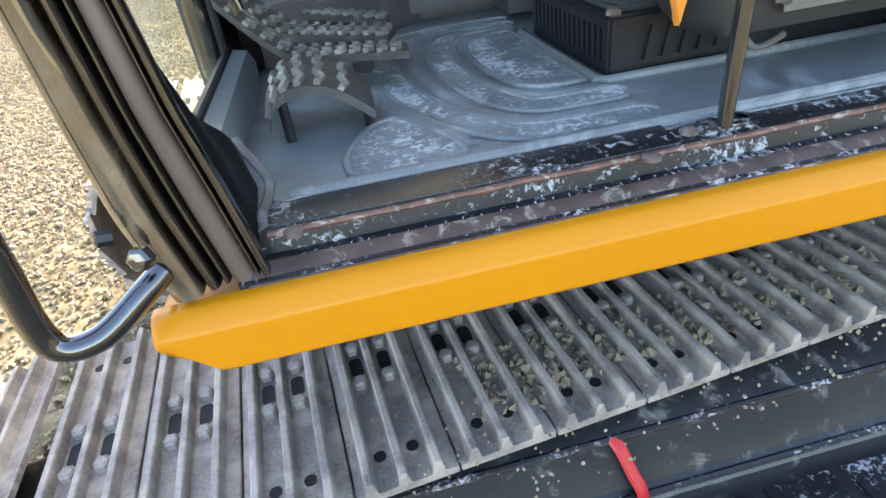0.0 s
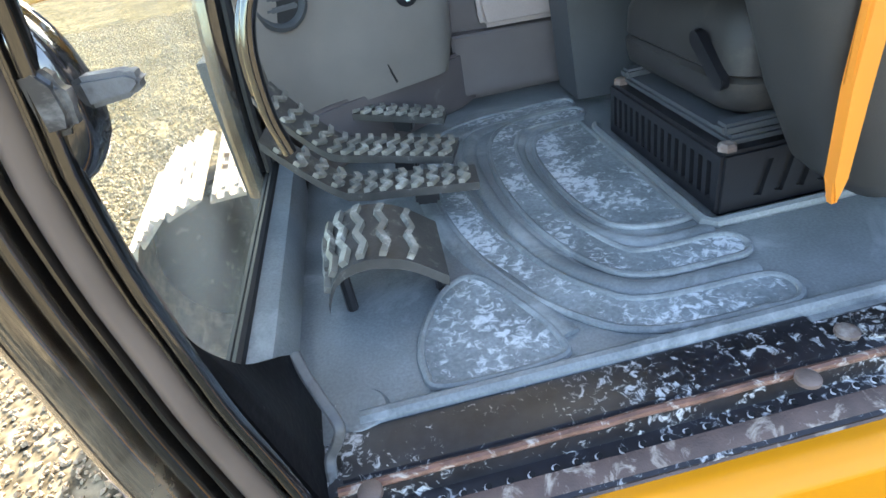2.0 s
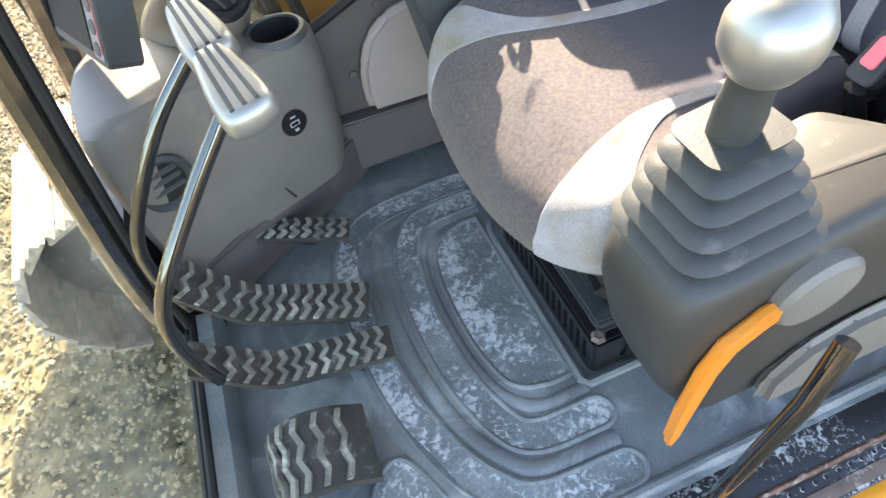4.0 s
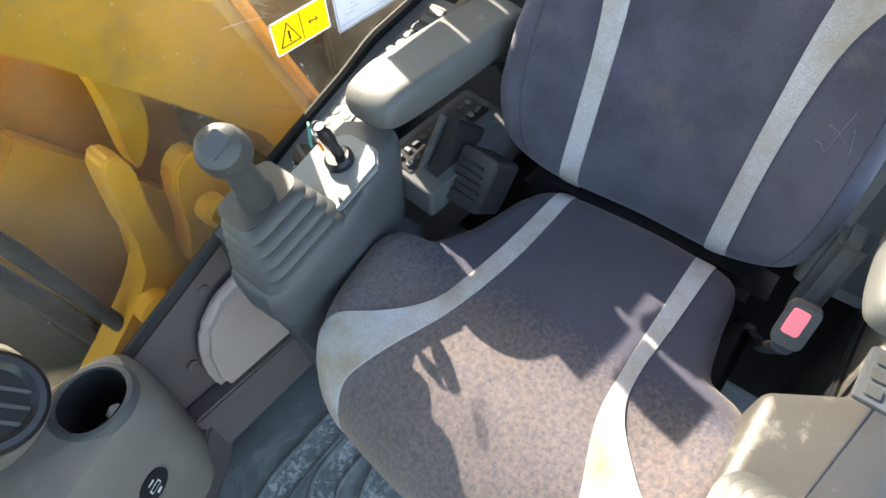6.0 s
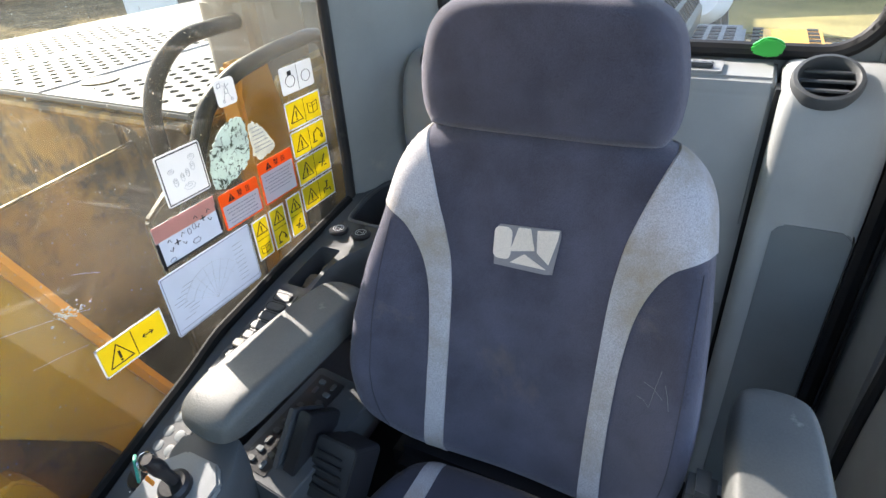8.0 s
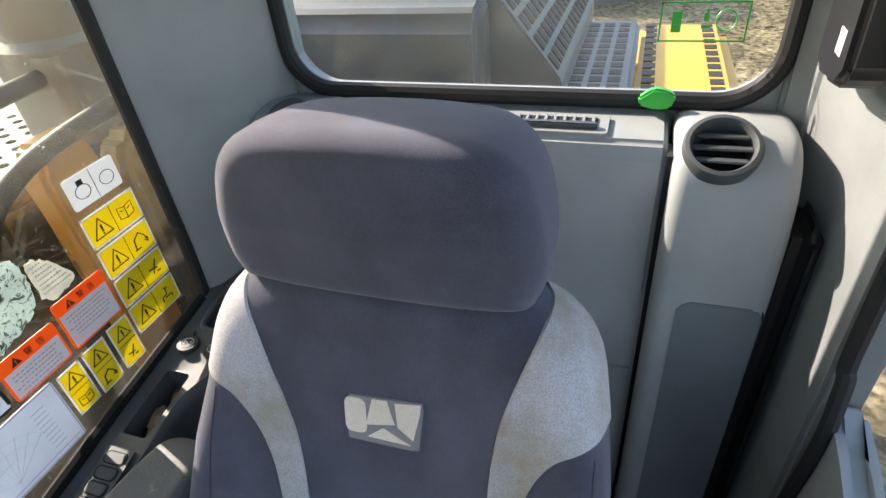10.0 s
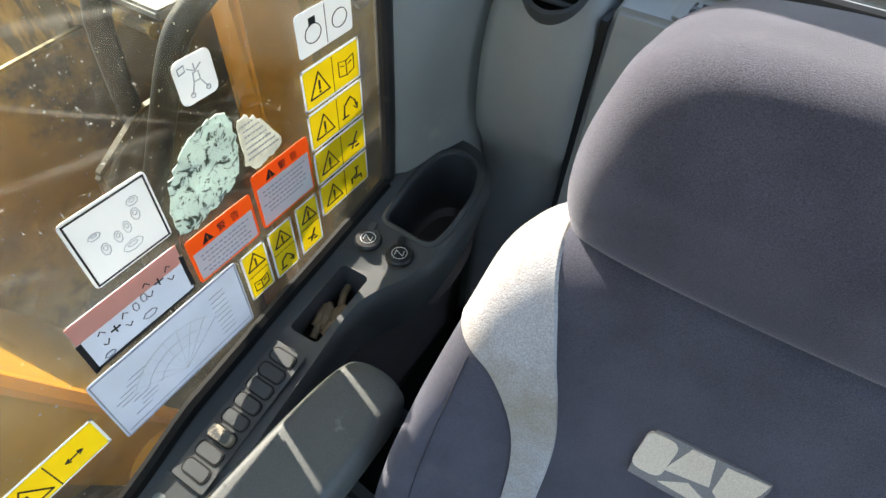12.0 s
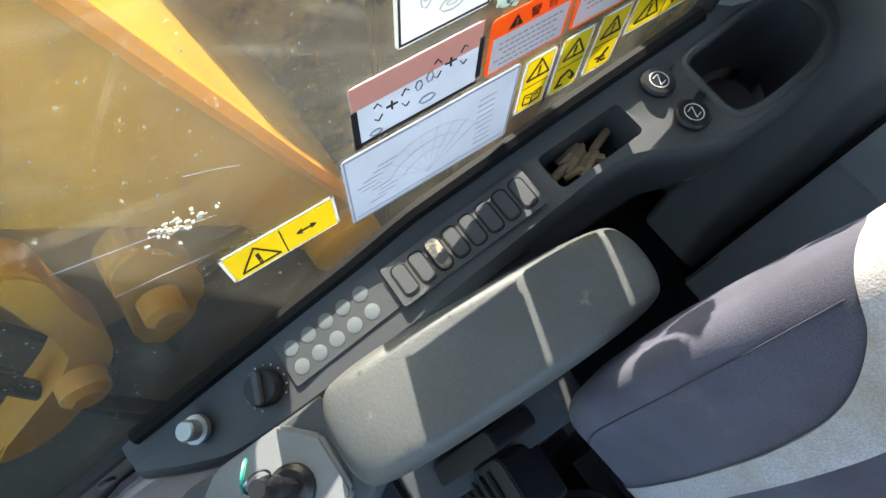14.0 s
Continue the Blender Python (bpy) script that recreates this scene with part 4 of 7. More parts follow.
exit_sign = thing("exit_label", "clear exit label with green frame and symbols", "label")
EX = frame_of((1.5925, 0.25, 0.955), (0, -1, 0), (0, 0, 1))
outline("green_frame", EX, 0.105, 0.05, 0.0022, M_GREEN, exit_sign, 0.0)
bars("green_block", EX, [(-0.032, 0, 0.012, 0.026)], M_GREEN, exit_sign, 0.0)
bm = B()
tube(bm, [EX @ Vector((0.027 + 0.012 * math.cos(a), 0.002 + 0.013 * math.sin(a), 0.0)) for a in np.linspace(0, 2 * math.pi, 20)], 0.0009, 6, cap=False)
part("green_ring", bm, M_GREEN, exit_sign)
bars("green_bars", EX, [(-0.015, 0, 0.010, 0.002), (0.003, 0.006, 0.006, 0.010), (0.004, -0.006, 0.012, 0.004), (0.004, 0.014, 0.004, 0.004)], M_GREEN, exit_sign, 0.0)

# ---- operator seat ----
SY = 0.505
seat = thing("operator_seat", "charcoal and silver fabric-covered operator seat with headrest", "seat", at=(0.82, SY, 0.0))
SEAT_INV = Matrix.Translation((-0.82, -SY, 0))


def seat_part(name, bm, material, parent=None, label="", angle=35):
    bm.transform(SEAT_INV)
    return part(name, bm, material, parent or seat, label, angle=angle)


# cushion: outline in plan, wings raised at the sides, nose dropping at the front
CM = Matrix.Translation((0, 0, 0.415))


def cushion_crown(u, v):
    side = abs(v - SY) / 0.25
    wing = 0.035 * max(0, side - 0.55) ** 1.5 * 4.0 * min(1, max(0, (0.84 - u) / 0.12))
    nose = -0.055 * max(0, (0.64 - u) / 0.12) ** 2
    swell = 0.010 * math.exp(-((u - 0.67) / 0.10) ** 2) * max(0.0, 1 - side * side)
    return wing + nose + swell


cush = Pillow([(0.522, 0.56), (0.533, 0.65), (0.556, 0.70), (0.60, 0.727), (0.68, 0.745), (0.742, 0.751), (0.768, 0.737), (0.785, 0.706), (0.85, 0.678), (0.938, 0.654), (0.980, 0.615), (0.990, 0.505),
               (0.986, 0.405), (0.968, 0.348), (0.885, 0.333), (0.824, 0.318), (0.802, 0.278), (0.772, 0.262), (0.70, 0.258), (0.62, 0.268), (0.575, 0.297), (0.545, 0.345), (0.526, 0.42), (0.521, 0.49)], CM, 0.030, 0.12, cushion_crown, 0.86)
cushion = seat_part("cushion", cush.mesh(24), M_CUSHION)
seat_part("cushion_stripe", cush.strip([(0.978, 0.614), (0.86, 0.617), (0.764, 0.624), (0.705, 0.634), (0.654, 0.670), (0.612, 0.712), (0.588, 0.724), (0.570, 0.745), (0.554, 0.765)],
                                       [(0.985, 0.590), (0.86, 0.590), (0.764, 0.597), (0.69, 0.609), (0.625, 0.632), (0.565, 0.655), (0.530, 0.650), (0.506, 0.664), (0.482, 0.679)], across=36), M_FABRICLIGHT, cushion, "pale silver fabric stripe")
seat_part("cushion_stripe", cush.strip([(0.978, 0.381), (0.86, 0.384), (0.77, 0.387), (0.715, 0.376), (0.660, 0.334), (0.628, 0.300), (0.602, 0.272), (0.586, 0.248), (0.570, 0.225)],
                                       [(0.985, 0.409), (0.86, 0.407), (0.77, 0.405), (0.695, 0.399), (0.618, 0.373), (0.567, 0.354), (0.533, 0.342), (0.510, 0.325), (0.488, 0.309)], across=36), M_FABRICLIGHT, cushion, "pale silver fabric stripe")
# backrest: plane leaning back, its own axes across (y) and up
BV = Vector((0.245, 0, 0.97)).normalized()
BM = frame_of((0.993, SY, 0.41), (0, 1, 0), BV)
# the pad's front face looks forward along its own z
BS = 1.0
if (BM.to_3x3() @ Vector((0, 0, 1))).x > 0:
    BM = frame_of((0.993, SY, 0.41), (0, -1, 0), BV)
    BS = -1.0


def back_crown(u, v):
    """Hollow across: the side bolsters stand forward, most at the loins."""
    deep = float(np.interp(v, [0.0, 0.06, 0.13, 0.21, 0.28, 0.34, 0.42, 0.48], [0.6, 1.15, 1.45, 1.40, 1.05, 0.55, 0.10, 0.0]))
    return deep * u * u


BOUT = [(0.0, -0.012), (0.09, -0.012), (0.150, -0.004), (0.198, 0.026), (0.215, 0.070), (0.220, 0.13), (0.216, 0.21), (0.208, 0.29), (0.198, 0.36), (0.187, 0.41), (0.166, 0.443), (0.132, 0.464), (0.07, 0.477), (0.0, 0.480)]
BOUT = [(BS * (u + 0.008), v) for u, v in BOUT + [(-u, v) for u, v in BOUT[-2:0:-1]]]
back = Pillow(BOUT, BM, 0.036, 0.085, back_crown, 0.84)
backrest = seat_part("backrest", back.mesh(26), M_FABRIC)


def lean(line, s):
    """Stripe points of one side, moved with the pad's shoulders."""
    return [(s * u + BS * 0.009 * min(1.0, max(0.0, (v - 0.27) / 0.1)), v) for u, v in line]


for s in (1, -1):
    seat_part("back_stripe", back.strip(lean([(0.096, -0.008), (0.0945, 0.12), (0.095, 0.22), (0.098, 0.29), (0.106, 0.335), (0.114, 0.365), (0.128, 0.41), (0.146, 0.462), (0.156, 0.50)], s),
                                        lean([(0.125, -0.008), (0.1205, 0.12), (0.122, 0.22), (0.132, 0.287), (0.158, 0.333), (0.192, 0.353), (0.232, 0.368), (0.236, 0.42), (0.200, 0.515)], s), across=44), M_FABRICLIGHT, backrest, "pale silver fabric stripe")
# embroidered patch: plain cream shapes on a grey ground


def on_back(u, v, lift):
    return back.point(u, v, lift)


def patch(name, poly, material, lift, parent, label=""):
    bm = B()
    top = [bm.verts.new(on_back(u, v, lift)) for u, v in poly]
    low = [bm.verts.new(on_back(u, v, -0.001)) for u, v in poly]
    bm.faces.new(top)
    n = len(poly)
    for i in range(n):
        bm.faces.new((top[i], top[(i + 1) % n], low[(i + 1) % n], low[i]))
    return seat_part(name, bm, material, parent, label)


K = BS
patch("badge_ground", [(K * u, v) for u, v in [(0.046, 0.302), (0.0485, 0.343), (0.043, 0.353), (-0.031, 0.358), (-0.032, 0.350), (-0.027, 0.303), (-0.018, 0.301)]], M_BADGE, 0.0018, backrest, "grey embroidered badge ground")
for poly in (rrect(0.022, 0.040, 0.007, 3, 0.0370, 0.331), [(0.027, 0.322), (0.019, 0.353), (0.004, 0.354), (-0.003, 0.328)], [(-0.006, 0.326), (-0.004, 0.353), (-0.030, 0.357), (-0.029, 0.346), (-0.0215, 0.314)],
             [(0.026, 0.308), (0.009, 0.3215), (-0.019, 0.3075)]):
    patch("badge_shape", [(K * u, v) for u, v in poly], M_LOGO, 0.0028, backrest, "cream embroidered shape")
# seam of the side bolster
for s in (1, -1):
    bm = B()
    tube(bm, [on_back(s * u, v, 0.0004) for u, v in smooth_line([(0.176, 0.03), (0.190, 0.10), (0.191, 0.20), (0.188, 0.29), (0.186, 0.34)], 6)], 0.0006, 6)
    seat_part("seam", bm, M_SEAM, backrest)

for ua, va, ub, vb in ((-0.150, 0.215, -0.172, 0.205), (-0.160, 0.190, -0.166, 0.235), (-0.145, 0.195, -0.160, 0.188), (-0.172, 0.222, -0.180, 0.196)):
    bm = B()
    tube(bm, [on_back(K * ua, va, 0.0006), on_back(K * (ua + ub) / 2, (va + vb) / 2 + 0.003, 0.0006), on_back(K * ub, vb, 0.0006)], 0.0003, 5)
    seat_part("thread_pull", bm, M_POCKET, backrest, "pale pulled thread")

# headrest
HV = Vector((0.12, 0, 0.99)).normalized()
HM = frame_of((1.098, SY + 0.016, 0.852), BM.to_3x3() @ Vector((1, 0, 0)), HV)
HOUT = [(0.0, 0.0), (0.122, 0.0), (0.142, 0.010), (0.149, 0.040), (0.145, 0.085), (0.132, 0.122), (0.104, 0.144), (0.06, 0.151), (0.0, 0.153)]
HOUT = HOUT + [(-u, v) for u, v in HOUT[-2:0:-1]]
headp = Pillow(HOUT, HM, 0.030, 0.120, lambda u, v: 0.010 * min(1.0, max(0.0, v) / 0.07) - 0.45 * u * u, 0.80)
head = seat_part("headrest", headp.mesh(20), M_FABRIC)
for s in (-0.06, 0.06):
    bm = B()
    tube(bm, [BM @ Vector((s, 0.40, -0.05)), HM @ Vector((s, 0.05, -0.06))], 0.007, 10)
    seat_part("headrest_post", bm, M_CHROME)
# back shell behind the pad
shell = Pillow([(u * 0.80, v * 0.94 + 0.012) for u, v in BOUT], BM @ Matrix.Translation((0, 0, -0.078)) @ Matrix.Rotation(math.pi, 4, "Y"), 0.03, 0.035, None, 0.8)
seat_part("back_shell", shell.mesh(12), M_BLACK)
# dark hinge gap and pan under the cushion
bm = B()
box(bm, 0.60, 1.02, 0.30, 0.70, 0.265, 0.315, 0.015)
seat_part("seat_pan", bm, M_BLACK)
bm = B()
box(bm, 0.97, 1.06, 0.31, 0.69, 0.30, 0.395, 0.02)
seat_part("hinge_block", bm, M_BLACK)
# suspension: upper frame, folded cover, side lever, slotted base box
bm = B()
rings = []
for x0, x1, y0, y1, z, rr in ((0.70, 0.98, 0.360, 0.640, 0.108, 0.04), (0.668, 1.0, 0.343, 0.650, 0.113, 0.05), (0.654, 1.01, 0.335, 0.656, 0.124, 0.05), (0.650, 1.015, 0.332, 0.658, 0.140, 0.05), (0.651, 1.02, 0.332, 0.658, 0.156, 0.045),
                              (0.658, 1.02, 0.338, 0.652, 0.161, 0.045), (0.652, 1.015, 0.333, 0.657, 0.166, 0.042), (0.652, 1.02, 0.334, 0.656, 0.200, 0.045), (0.664, 1.02, 0.343, 0.647, 0.236, 0.045), (0.70, 1.02, 0.360, 0.63, 0.275, 0.045)):
    rings.append([(p[0], p[1], z) for p in rrect(x1 - x0, y1 - y0, rr, 6, (x0 + x1) / 2, (y0 + y1) / 2)])
loft(bm, rings)
seat_part("suspension_housing", bm, M_SUSPENSION, None, "dusty dark grey rounded suspension housing", angle=45)
bm = B()
box(bm, 0.640, 1.10, 0.318, 0.612, 0.090, 0.104, 0.005)
seat_part("slide_plate", bm, M_DARKGREY)
for y in (0.334, 0.596):
    seat_part("slide_rail", box(B(), 0.634, 1.10, y - 0.012, y + 0.012, 0.1035, 0.118, 0.004), M_DARKGREY)
bm = B()
box(bm, 0.624, 1.10, 0.304, 0.625, 0.002, 0.090, 0.005)
c = B()
for i in range(5):
    prism(c, [(0.672 + i * 0.029, 0.024), (0.683 + i * 0.029, 0.021), (0.692 + i * 0.029, 0.070), (0.681 + i * 0.029, 0.073)], "y", 0.29, 0.310)
for i in range(15):
    prism(c, [(0.322 + i * 0.0195, 0.022), (0.332 + i * 0.0195, 0.022), (0.335 + i * 0.0195, 0.072), (0.325 + i * 0.0195, 0.072)], "x", 0.60, 0.630)
seat_part("base_box", cut(bm, c), M_BLACK, None, "black slotted steel seat base", angle=30)
for x, y in ((0.636, 0.316), (0.637, 0.610)):
    bm = lathe(B(), [(0.012, 0), (0.012, 0.006), (0.008, 0.009), (0.0, 0.009)], place(x, y, 0.090), 6)
    seat_part("base_bolt", bm, M_STEELDARK)
SLM = frame_of((0.645, 0.387, 0.180), (0.0, -0.69, 0.72), (-0.10, 0.72, 0.69))
bm = prism(B(), rrect(0.020, 0.085, 0.009, 5), "z", -0.007, 0.004, 0.003, m=SLM)
lev = seat_part("height_lever", bm, M_BLACK, None, "black ribbed plastic adjusting lever")
for q in range(6):
    bm = prism(B(), rrect(0.014, 0.006, 0.002, 3, 0, -0.030 + q * 0.012), "z", -0.0095, -0.006, 0.001, m=SLM)
    seat_part("lever_rib", bm, M_BLACK, lev)
bm = lathe(B(), [(0.014, 0), (0.014, 0.02), (0.010, 0.024), (0.0, 0.024)], place(0.70, 0.345, 0.235, 90, 0, 0), 16)
seat_part("side_knob", bm, M_BLACK)
# belt buckle on its stalk, left of the seat
buckle = thing("belt_buckle", "black seat belt buckle with a pink-red button", "seat belt buckle", at=(0.9, 0.285, 0.40))
BI = Matrix.Translation((-0.9, -0.285, -0.40))
BK = frame_of((0.876, 0.284, 0.492), (0, -1, 0), (0.55, 0, 0.83))
bm = prism(B(), rrect(0.031, 0.050, 0.007, 4), "z", -0.010, 0.010, 0.003, m=BK)
bm.transform(BI)
bk = part("buckle_body", bm, M_BLACK, buckle)
bm = prism(B(), rrect(0.017, 0.029, 0.003, 3, -0.002, 0.004), "z", 0.009, 0.012, 0.001, m=BK)
bm.transform(BI)
part("release_button", bm, M_BUTTON, buckle, "pink-red release button")
bm = B()
tube(bm, [BK @ Vector((0, -0.03, 0)), (0.93, 0.29, 0.36), (0.99, 0.30, 0.30)], 0.012, 8, flat=0.5)
bm.transform(BI)
part("stalk", bm, M_BLACK, buckle)
bm = box(B(), 0.955, 1.0, 0.262, 0.292, 0.40, 0.545, 0.008, m=place(0, 0, 0))
bm.transform(BI)
part("hinge_cover", bm, M_DARKGREY, buckle)

# belt retractor, right of the seat
retr = thing("belt_retractor", "black seat belt retractor box beside the cushion", "belt retractor")
RM = frame_of((0.862, 0.698, 0.470), (-0.06, -0.995, 0.0), (0.64, 0.0, 0.77))
part("housing", prism(B(), rrect(0.064, 0.080, 0.008, 4), "z", -0.060, 0.0, 0.004, m=RM), M_BLACK, retr)
bm = B()
for k in range(5):
    box(bm, -0.026, 0.026 - k * 0.003, -0.026 + k * 0.011, -0.022 + k * 0.011, 0.0, 0.004, 0.001, m=RM)
part("belt_web", bm, M_RUBBER, retr)
part("spool_guard", prism(B(), rrect(0.020, 0.105, 0.006, 4, -0.046, 0.012), "z", -0.045, 0.022, 0.003, m=RM), M_BLACK, retr)
part("spool_rib", prism(B(), rrect(0.008, 0.098, 0.003, 4, -0.066, 0.014), "z", -0.040, 0.026, 0.002, m=RM), M_DARKGREY, retr)
part("lower_clip", box(B(), -0.05, -0.036, -0.058, -0.040, -0.03, 0.012, 0.003, m=RM), M_BLACK, retr)


# ---- armrests and joystick consoles ----
def armrest(name, label, c, ang, length, width, tilt=0.0):
    """A long padded armrest on a bracket."""
    ob = thing(name, label, "armrest", group="armrests", at=c)
    m = place(0, 0, 0, 0, tilt, ang)
    o = [(-length / 2, -width * 0.30), (-length / 2, width * 0.30), (-length / 2 + 0.03, width * 0.48), (0, width * 0.5), (length / 2 - 0.03, width * 0.44), (length / 2, width * 0.25),
         (length / 2, -width * 0.25), (length / 2 - 0.03, -width * 0.44), (0, -width * 0.5), (-length / 2 + 0.03, -width * 0.48)]
    p = Pillow(o, m, 0.020, 0.048, lambda u, v: -0.8 * v * v - 0.10 * max(0, -u - length * 0.30), 0.74)
    part("pad", p.mesh(16), M_BOOT, ob, "grey moulded arm pad")
    bm = B()
    tube(bm, [m @ Vector((length * 0.1, 0, -0.05)), m @ Vector((length * 0.42, 0, -0.09)), m @ Vector((length * 0.60, 0, -0.17))], 0.016, 10, flat=0.6)
    part("bracket", bm, M_BLACK, ob)
    return ob


armrest("armrest", "grey padded armrest above the side console", (0.930, 0.798, 0.612), -4.0, 0.285, 0.092, -1.0)
armrest("armrest", "grey padded armrest above the keypad console", (0.982, 0.213, 0.594), 3.0, 0.245, 0.096, 0.0)

# right joystick console
RC = thing("joystick_console", "dark grey joystick console with ignition panel and rubber boot", "joystick console")
bm = B()


def console_section(front, y0, y1, drop):
    pts = [(front, y0 + 0.012), (front - 0.006, (y0 + y1) / 2), (front, y1 - 0.01), (front + 0.10, y1 + 0.022), (0.79, y1 + 0.018), (0.815, y1 - 0.03), (0.812, y0 + 0.030), (0.78, y0 + 0.012), (front + 0.13, y0), (front + 0.02, y0)]
    return [(x, y, 0.487 + 0.26 * (x - 0.56) * (1 if drop < 0.08 else 0.3) - drop) for x, y in pts]


loft(bm, [console_section(0.626, 0.768, 0.82, 0.30), console_section(0.600, 0.762, 0.826, 0.17), console_section(0.570, 0.750, 0.834, 0.085), console_section(0.557, 0.744, 0.838, 0.034), console_section(0.558, 0.746, 0.838, 0.014), console_section(0.561, 0.750, 0.837, 0.007), console_section(0.565, 0.756, 0.834, 0.004)])
part("body", bm, M_DARKGREY, RC, angle=32)
bm = B()
prism(bm, [(0.694, 0.758), (0.688, 0.840), (0.712, 0.856), (0.776, 0.855), (0.802, 0.828), (0.802, 0.778), (0.784, 0.760)], "z", -0.010, 0.003, 0.003, m=frame_of((0, 0, 0.3414), (0.968, 0, 0.252), (0, 1, 0)))
part("switch_panel", bm, M_PANEL, RC, "pale grey ignition panel")
bm = lathe(B(), [(0.019, 0), (0.019, 0.010), (0.015, 0.014), (0.0, 0.014)], place(0.738, 0.806, 0.534, 0, -14, 0), 20)
part("key_ring", bm, M_BLACK, RC)
bm = B()
tube(bm, [(0.738, 0.806, 0.548), (0.730, 0.811, 0.578), (0.725, 0.813, 0.596)], [0.007, 0.009, 0.007], 10, smooth=4)
part("key", bm, M_BLACK, RC, "black ignition key")
bm = prism(B(), rrect(0.020, 0.030, 0.006, 4), "z", -0.0015, 0.0015, 0.001, m=frame_of((0.719, 0.828, 0.580), (0.5, 0.75, -0.3), (0.3, 0.2, 0.9)))
part("key_tag", bm, M_TEAL, RC, "teal plastic key tag")
part("key_ring_loop", lathe(B(), [(0.010, -0.001), (0.011, 0.0), (0.010, 0.001), (0.009, 0.0), (0.010, -0.001)], place(0.726, 0.818, 0.588, 60, 20, 0), 20, cap=False), M_CHROME, RC)
part("red_tag", box(B(), -0.003, 0.003, -0.007, 0.007, -0.001, 0.001, 0.001, m=place(0.716, 0.806, 0.575, 70, 0, 30)), M_ORANGE, RC, "small orange-red tag")
# bellows boot, a stack of rounded square folds leaning to the stick
bm = B()
b0, b1 = Vector((0.628, 0.794, 0.500)), Vector((0.598, 0.760, 0.618))
rings = []
folds = 5
for k in range(folds * 6 + 1):
    f = k / (folds * 6)
    w = 0.046 * (1 - f) + 0.023 * f + 0.013 * (abs(math.cos(math.pi * folds * f)) - 0.6)
    cpt = b0.lerp(b1, f)
    rings.append([cpt + Vector((1.3 * p[0], p[1], 0.32 * p[0])) for p in rrect(2 * w, 2 * w, w * 0.45, 4)])
loft(bm, rings)
part("boot", bm, M_BELLOWS, RC, "grey rubber bellows boot")
bm = B()
tube(bm, [(0.600, 0.762, 0.605), (0.590, 0.746, 0.650), (0.578, 0.729, 0.70)], [0.019, 0.015, 0.013], 14, smooth=4)
part("stick", bm, M_BELLOWS, RC)
bm = lathe(B(), [(0.0, -0.026), (0.011, -0.025), (0.018, -0.017), (0.0225, -0.004), (0.0225, 0.007), (0.019, 0.017), (0.011, 0.0225), (0.0, 0.024)], place(0.574, 0.725, 0.710, 25, -25, 0), 24, cap=False)
knob = part("knob", bm, M_BELLOWS, RC, "smooth dark grey ball knob")
part("knob_cap", prism(B(), rrect(0.022, 0.016, 0.003, 3), "z", 0.0215, 0.0245, m=place(0.574, 0.725, 0.710, 25, -25, 0)), M_DARKGREY, RC)
bm = B()
prism(bm, [(0.484, 0.148), (0.476, 0.19), (0.482, 0.25), (0.505, 0.305), (0.545, 0.338), (0.60, 0.352), (0.72, 0.352), (0.72, 0.142)], "y", 0.918, 0.947, 0.012, seg=3)
part("lower_cover", bm, M_PALEPINK, RC, "pale pinkish-grey lower cover")
bm = B()
loft(bm, [[(0.57 + a, 0.76, z), (0.57 + a, 0.86, z), (0.80, 0.90, z), (0.80, 0.74, z)] for a, z in ((0.0, 0.40), (0.03, 0.25), (0.05, 0.02))])
part("pedestal", bm, M_DARKGREY, RC)

# sloping right wall ledge in front of the console, with two rivets
tagged(part("trim_lower_right", prism(B(), [(0.415, 0.02), (0.415, 0.147), (0.75, 0.136), (1.2, 0.13), (1.2, 0.02)], "y", 0.915, 0.951, 0.004), M_BROWNGREY), "brown-grey lower trim along the right wall", "trim", kind="structure")
for x, z in ((0.545, 0.345), (0.47, 0.225)):
    part("rivet", lathe(B(), [(0.010, 0), (0.009, 0.004), (0.0, 0.006)], place(x, 0.952, z, 90, 0, 0), 12), M_BROWNGREY, wall_right)

# left joystick console with keypad, boot and orange lock lever
LC = thing("joystick_console", "grey joystick console with keypad and pale side cover", "joystick console")
bm = B()
rings = []
for x0, x1, y0, y1, z, tilt, rr in ((0.700, 0.98, 0.172, 0.275, 0.075, 0.0, 0.03), (0.672, 0.995, 0.162, 0.280, 0.10, 0.0, 0.04), (0.625, 1.01, 0.155, 0.282, 0.19, 0.0, 0.045), (0.590, 1.02, 0.151, 0.282, 0.28, 0.02, 0.045),
                                    (0.570, 1.02, 0.150, 0.281, 0.36, 0.06, 0.045), (0.568, 1.02, 0.150, 0.281, 0.40, 0.12, 0.045), (0.574, 1.02, 0.152, 0.280, 0.425, 0.16, 0.044), (0.584, 1.015, 0.158, 0.275, 0.436, 0.17, 0.04), (0.600, 1.00, 0.170, 0.264, 0.440, 0.17, 0.03)):
    e = 0.281 - y1
    plan = round_poly([(x0, y0), (x1, y0), (x1, 0.214 - e), (0.842, 0.214 - e), (0.806 - e, y1), (x0, y1)], [rr, 0.02, 0.012, 0.014, 0.014, rr])
    rings.append([(px, py, z + tilt * min(0.36, max(0.0, px - 0.60))) for px, py in plan])
loft(bm, rings)
part("body", bm, M_LEFTBODY, LC, angle=50)
bm = B()
prism(bm, [(0.76, 0.10), (0.75, 0.17), (0.78, 0.235), (0.84, 0.26), (0.98, 0.26), (0.98, 0.10)], "y", 0.135, 0.160, 0.012, seg=3)
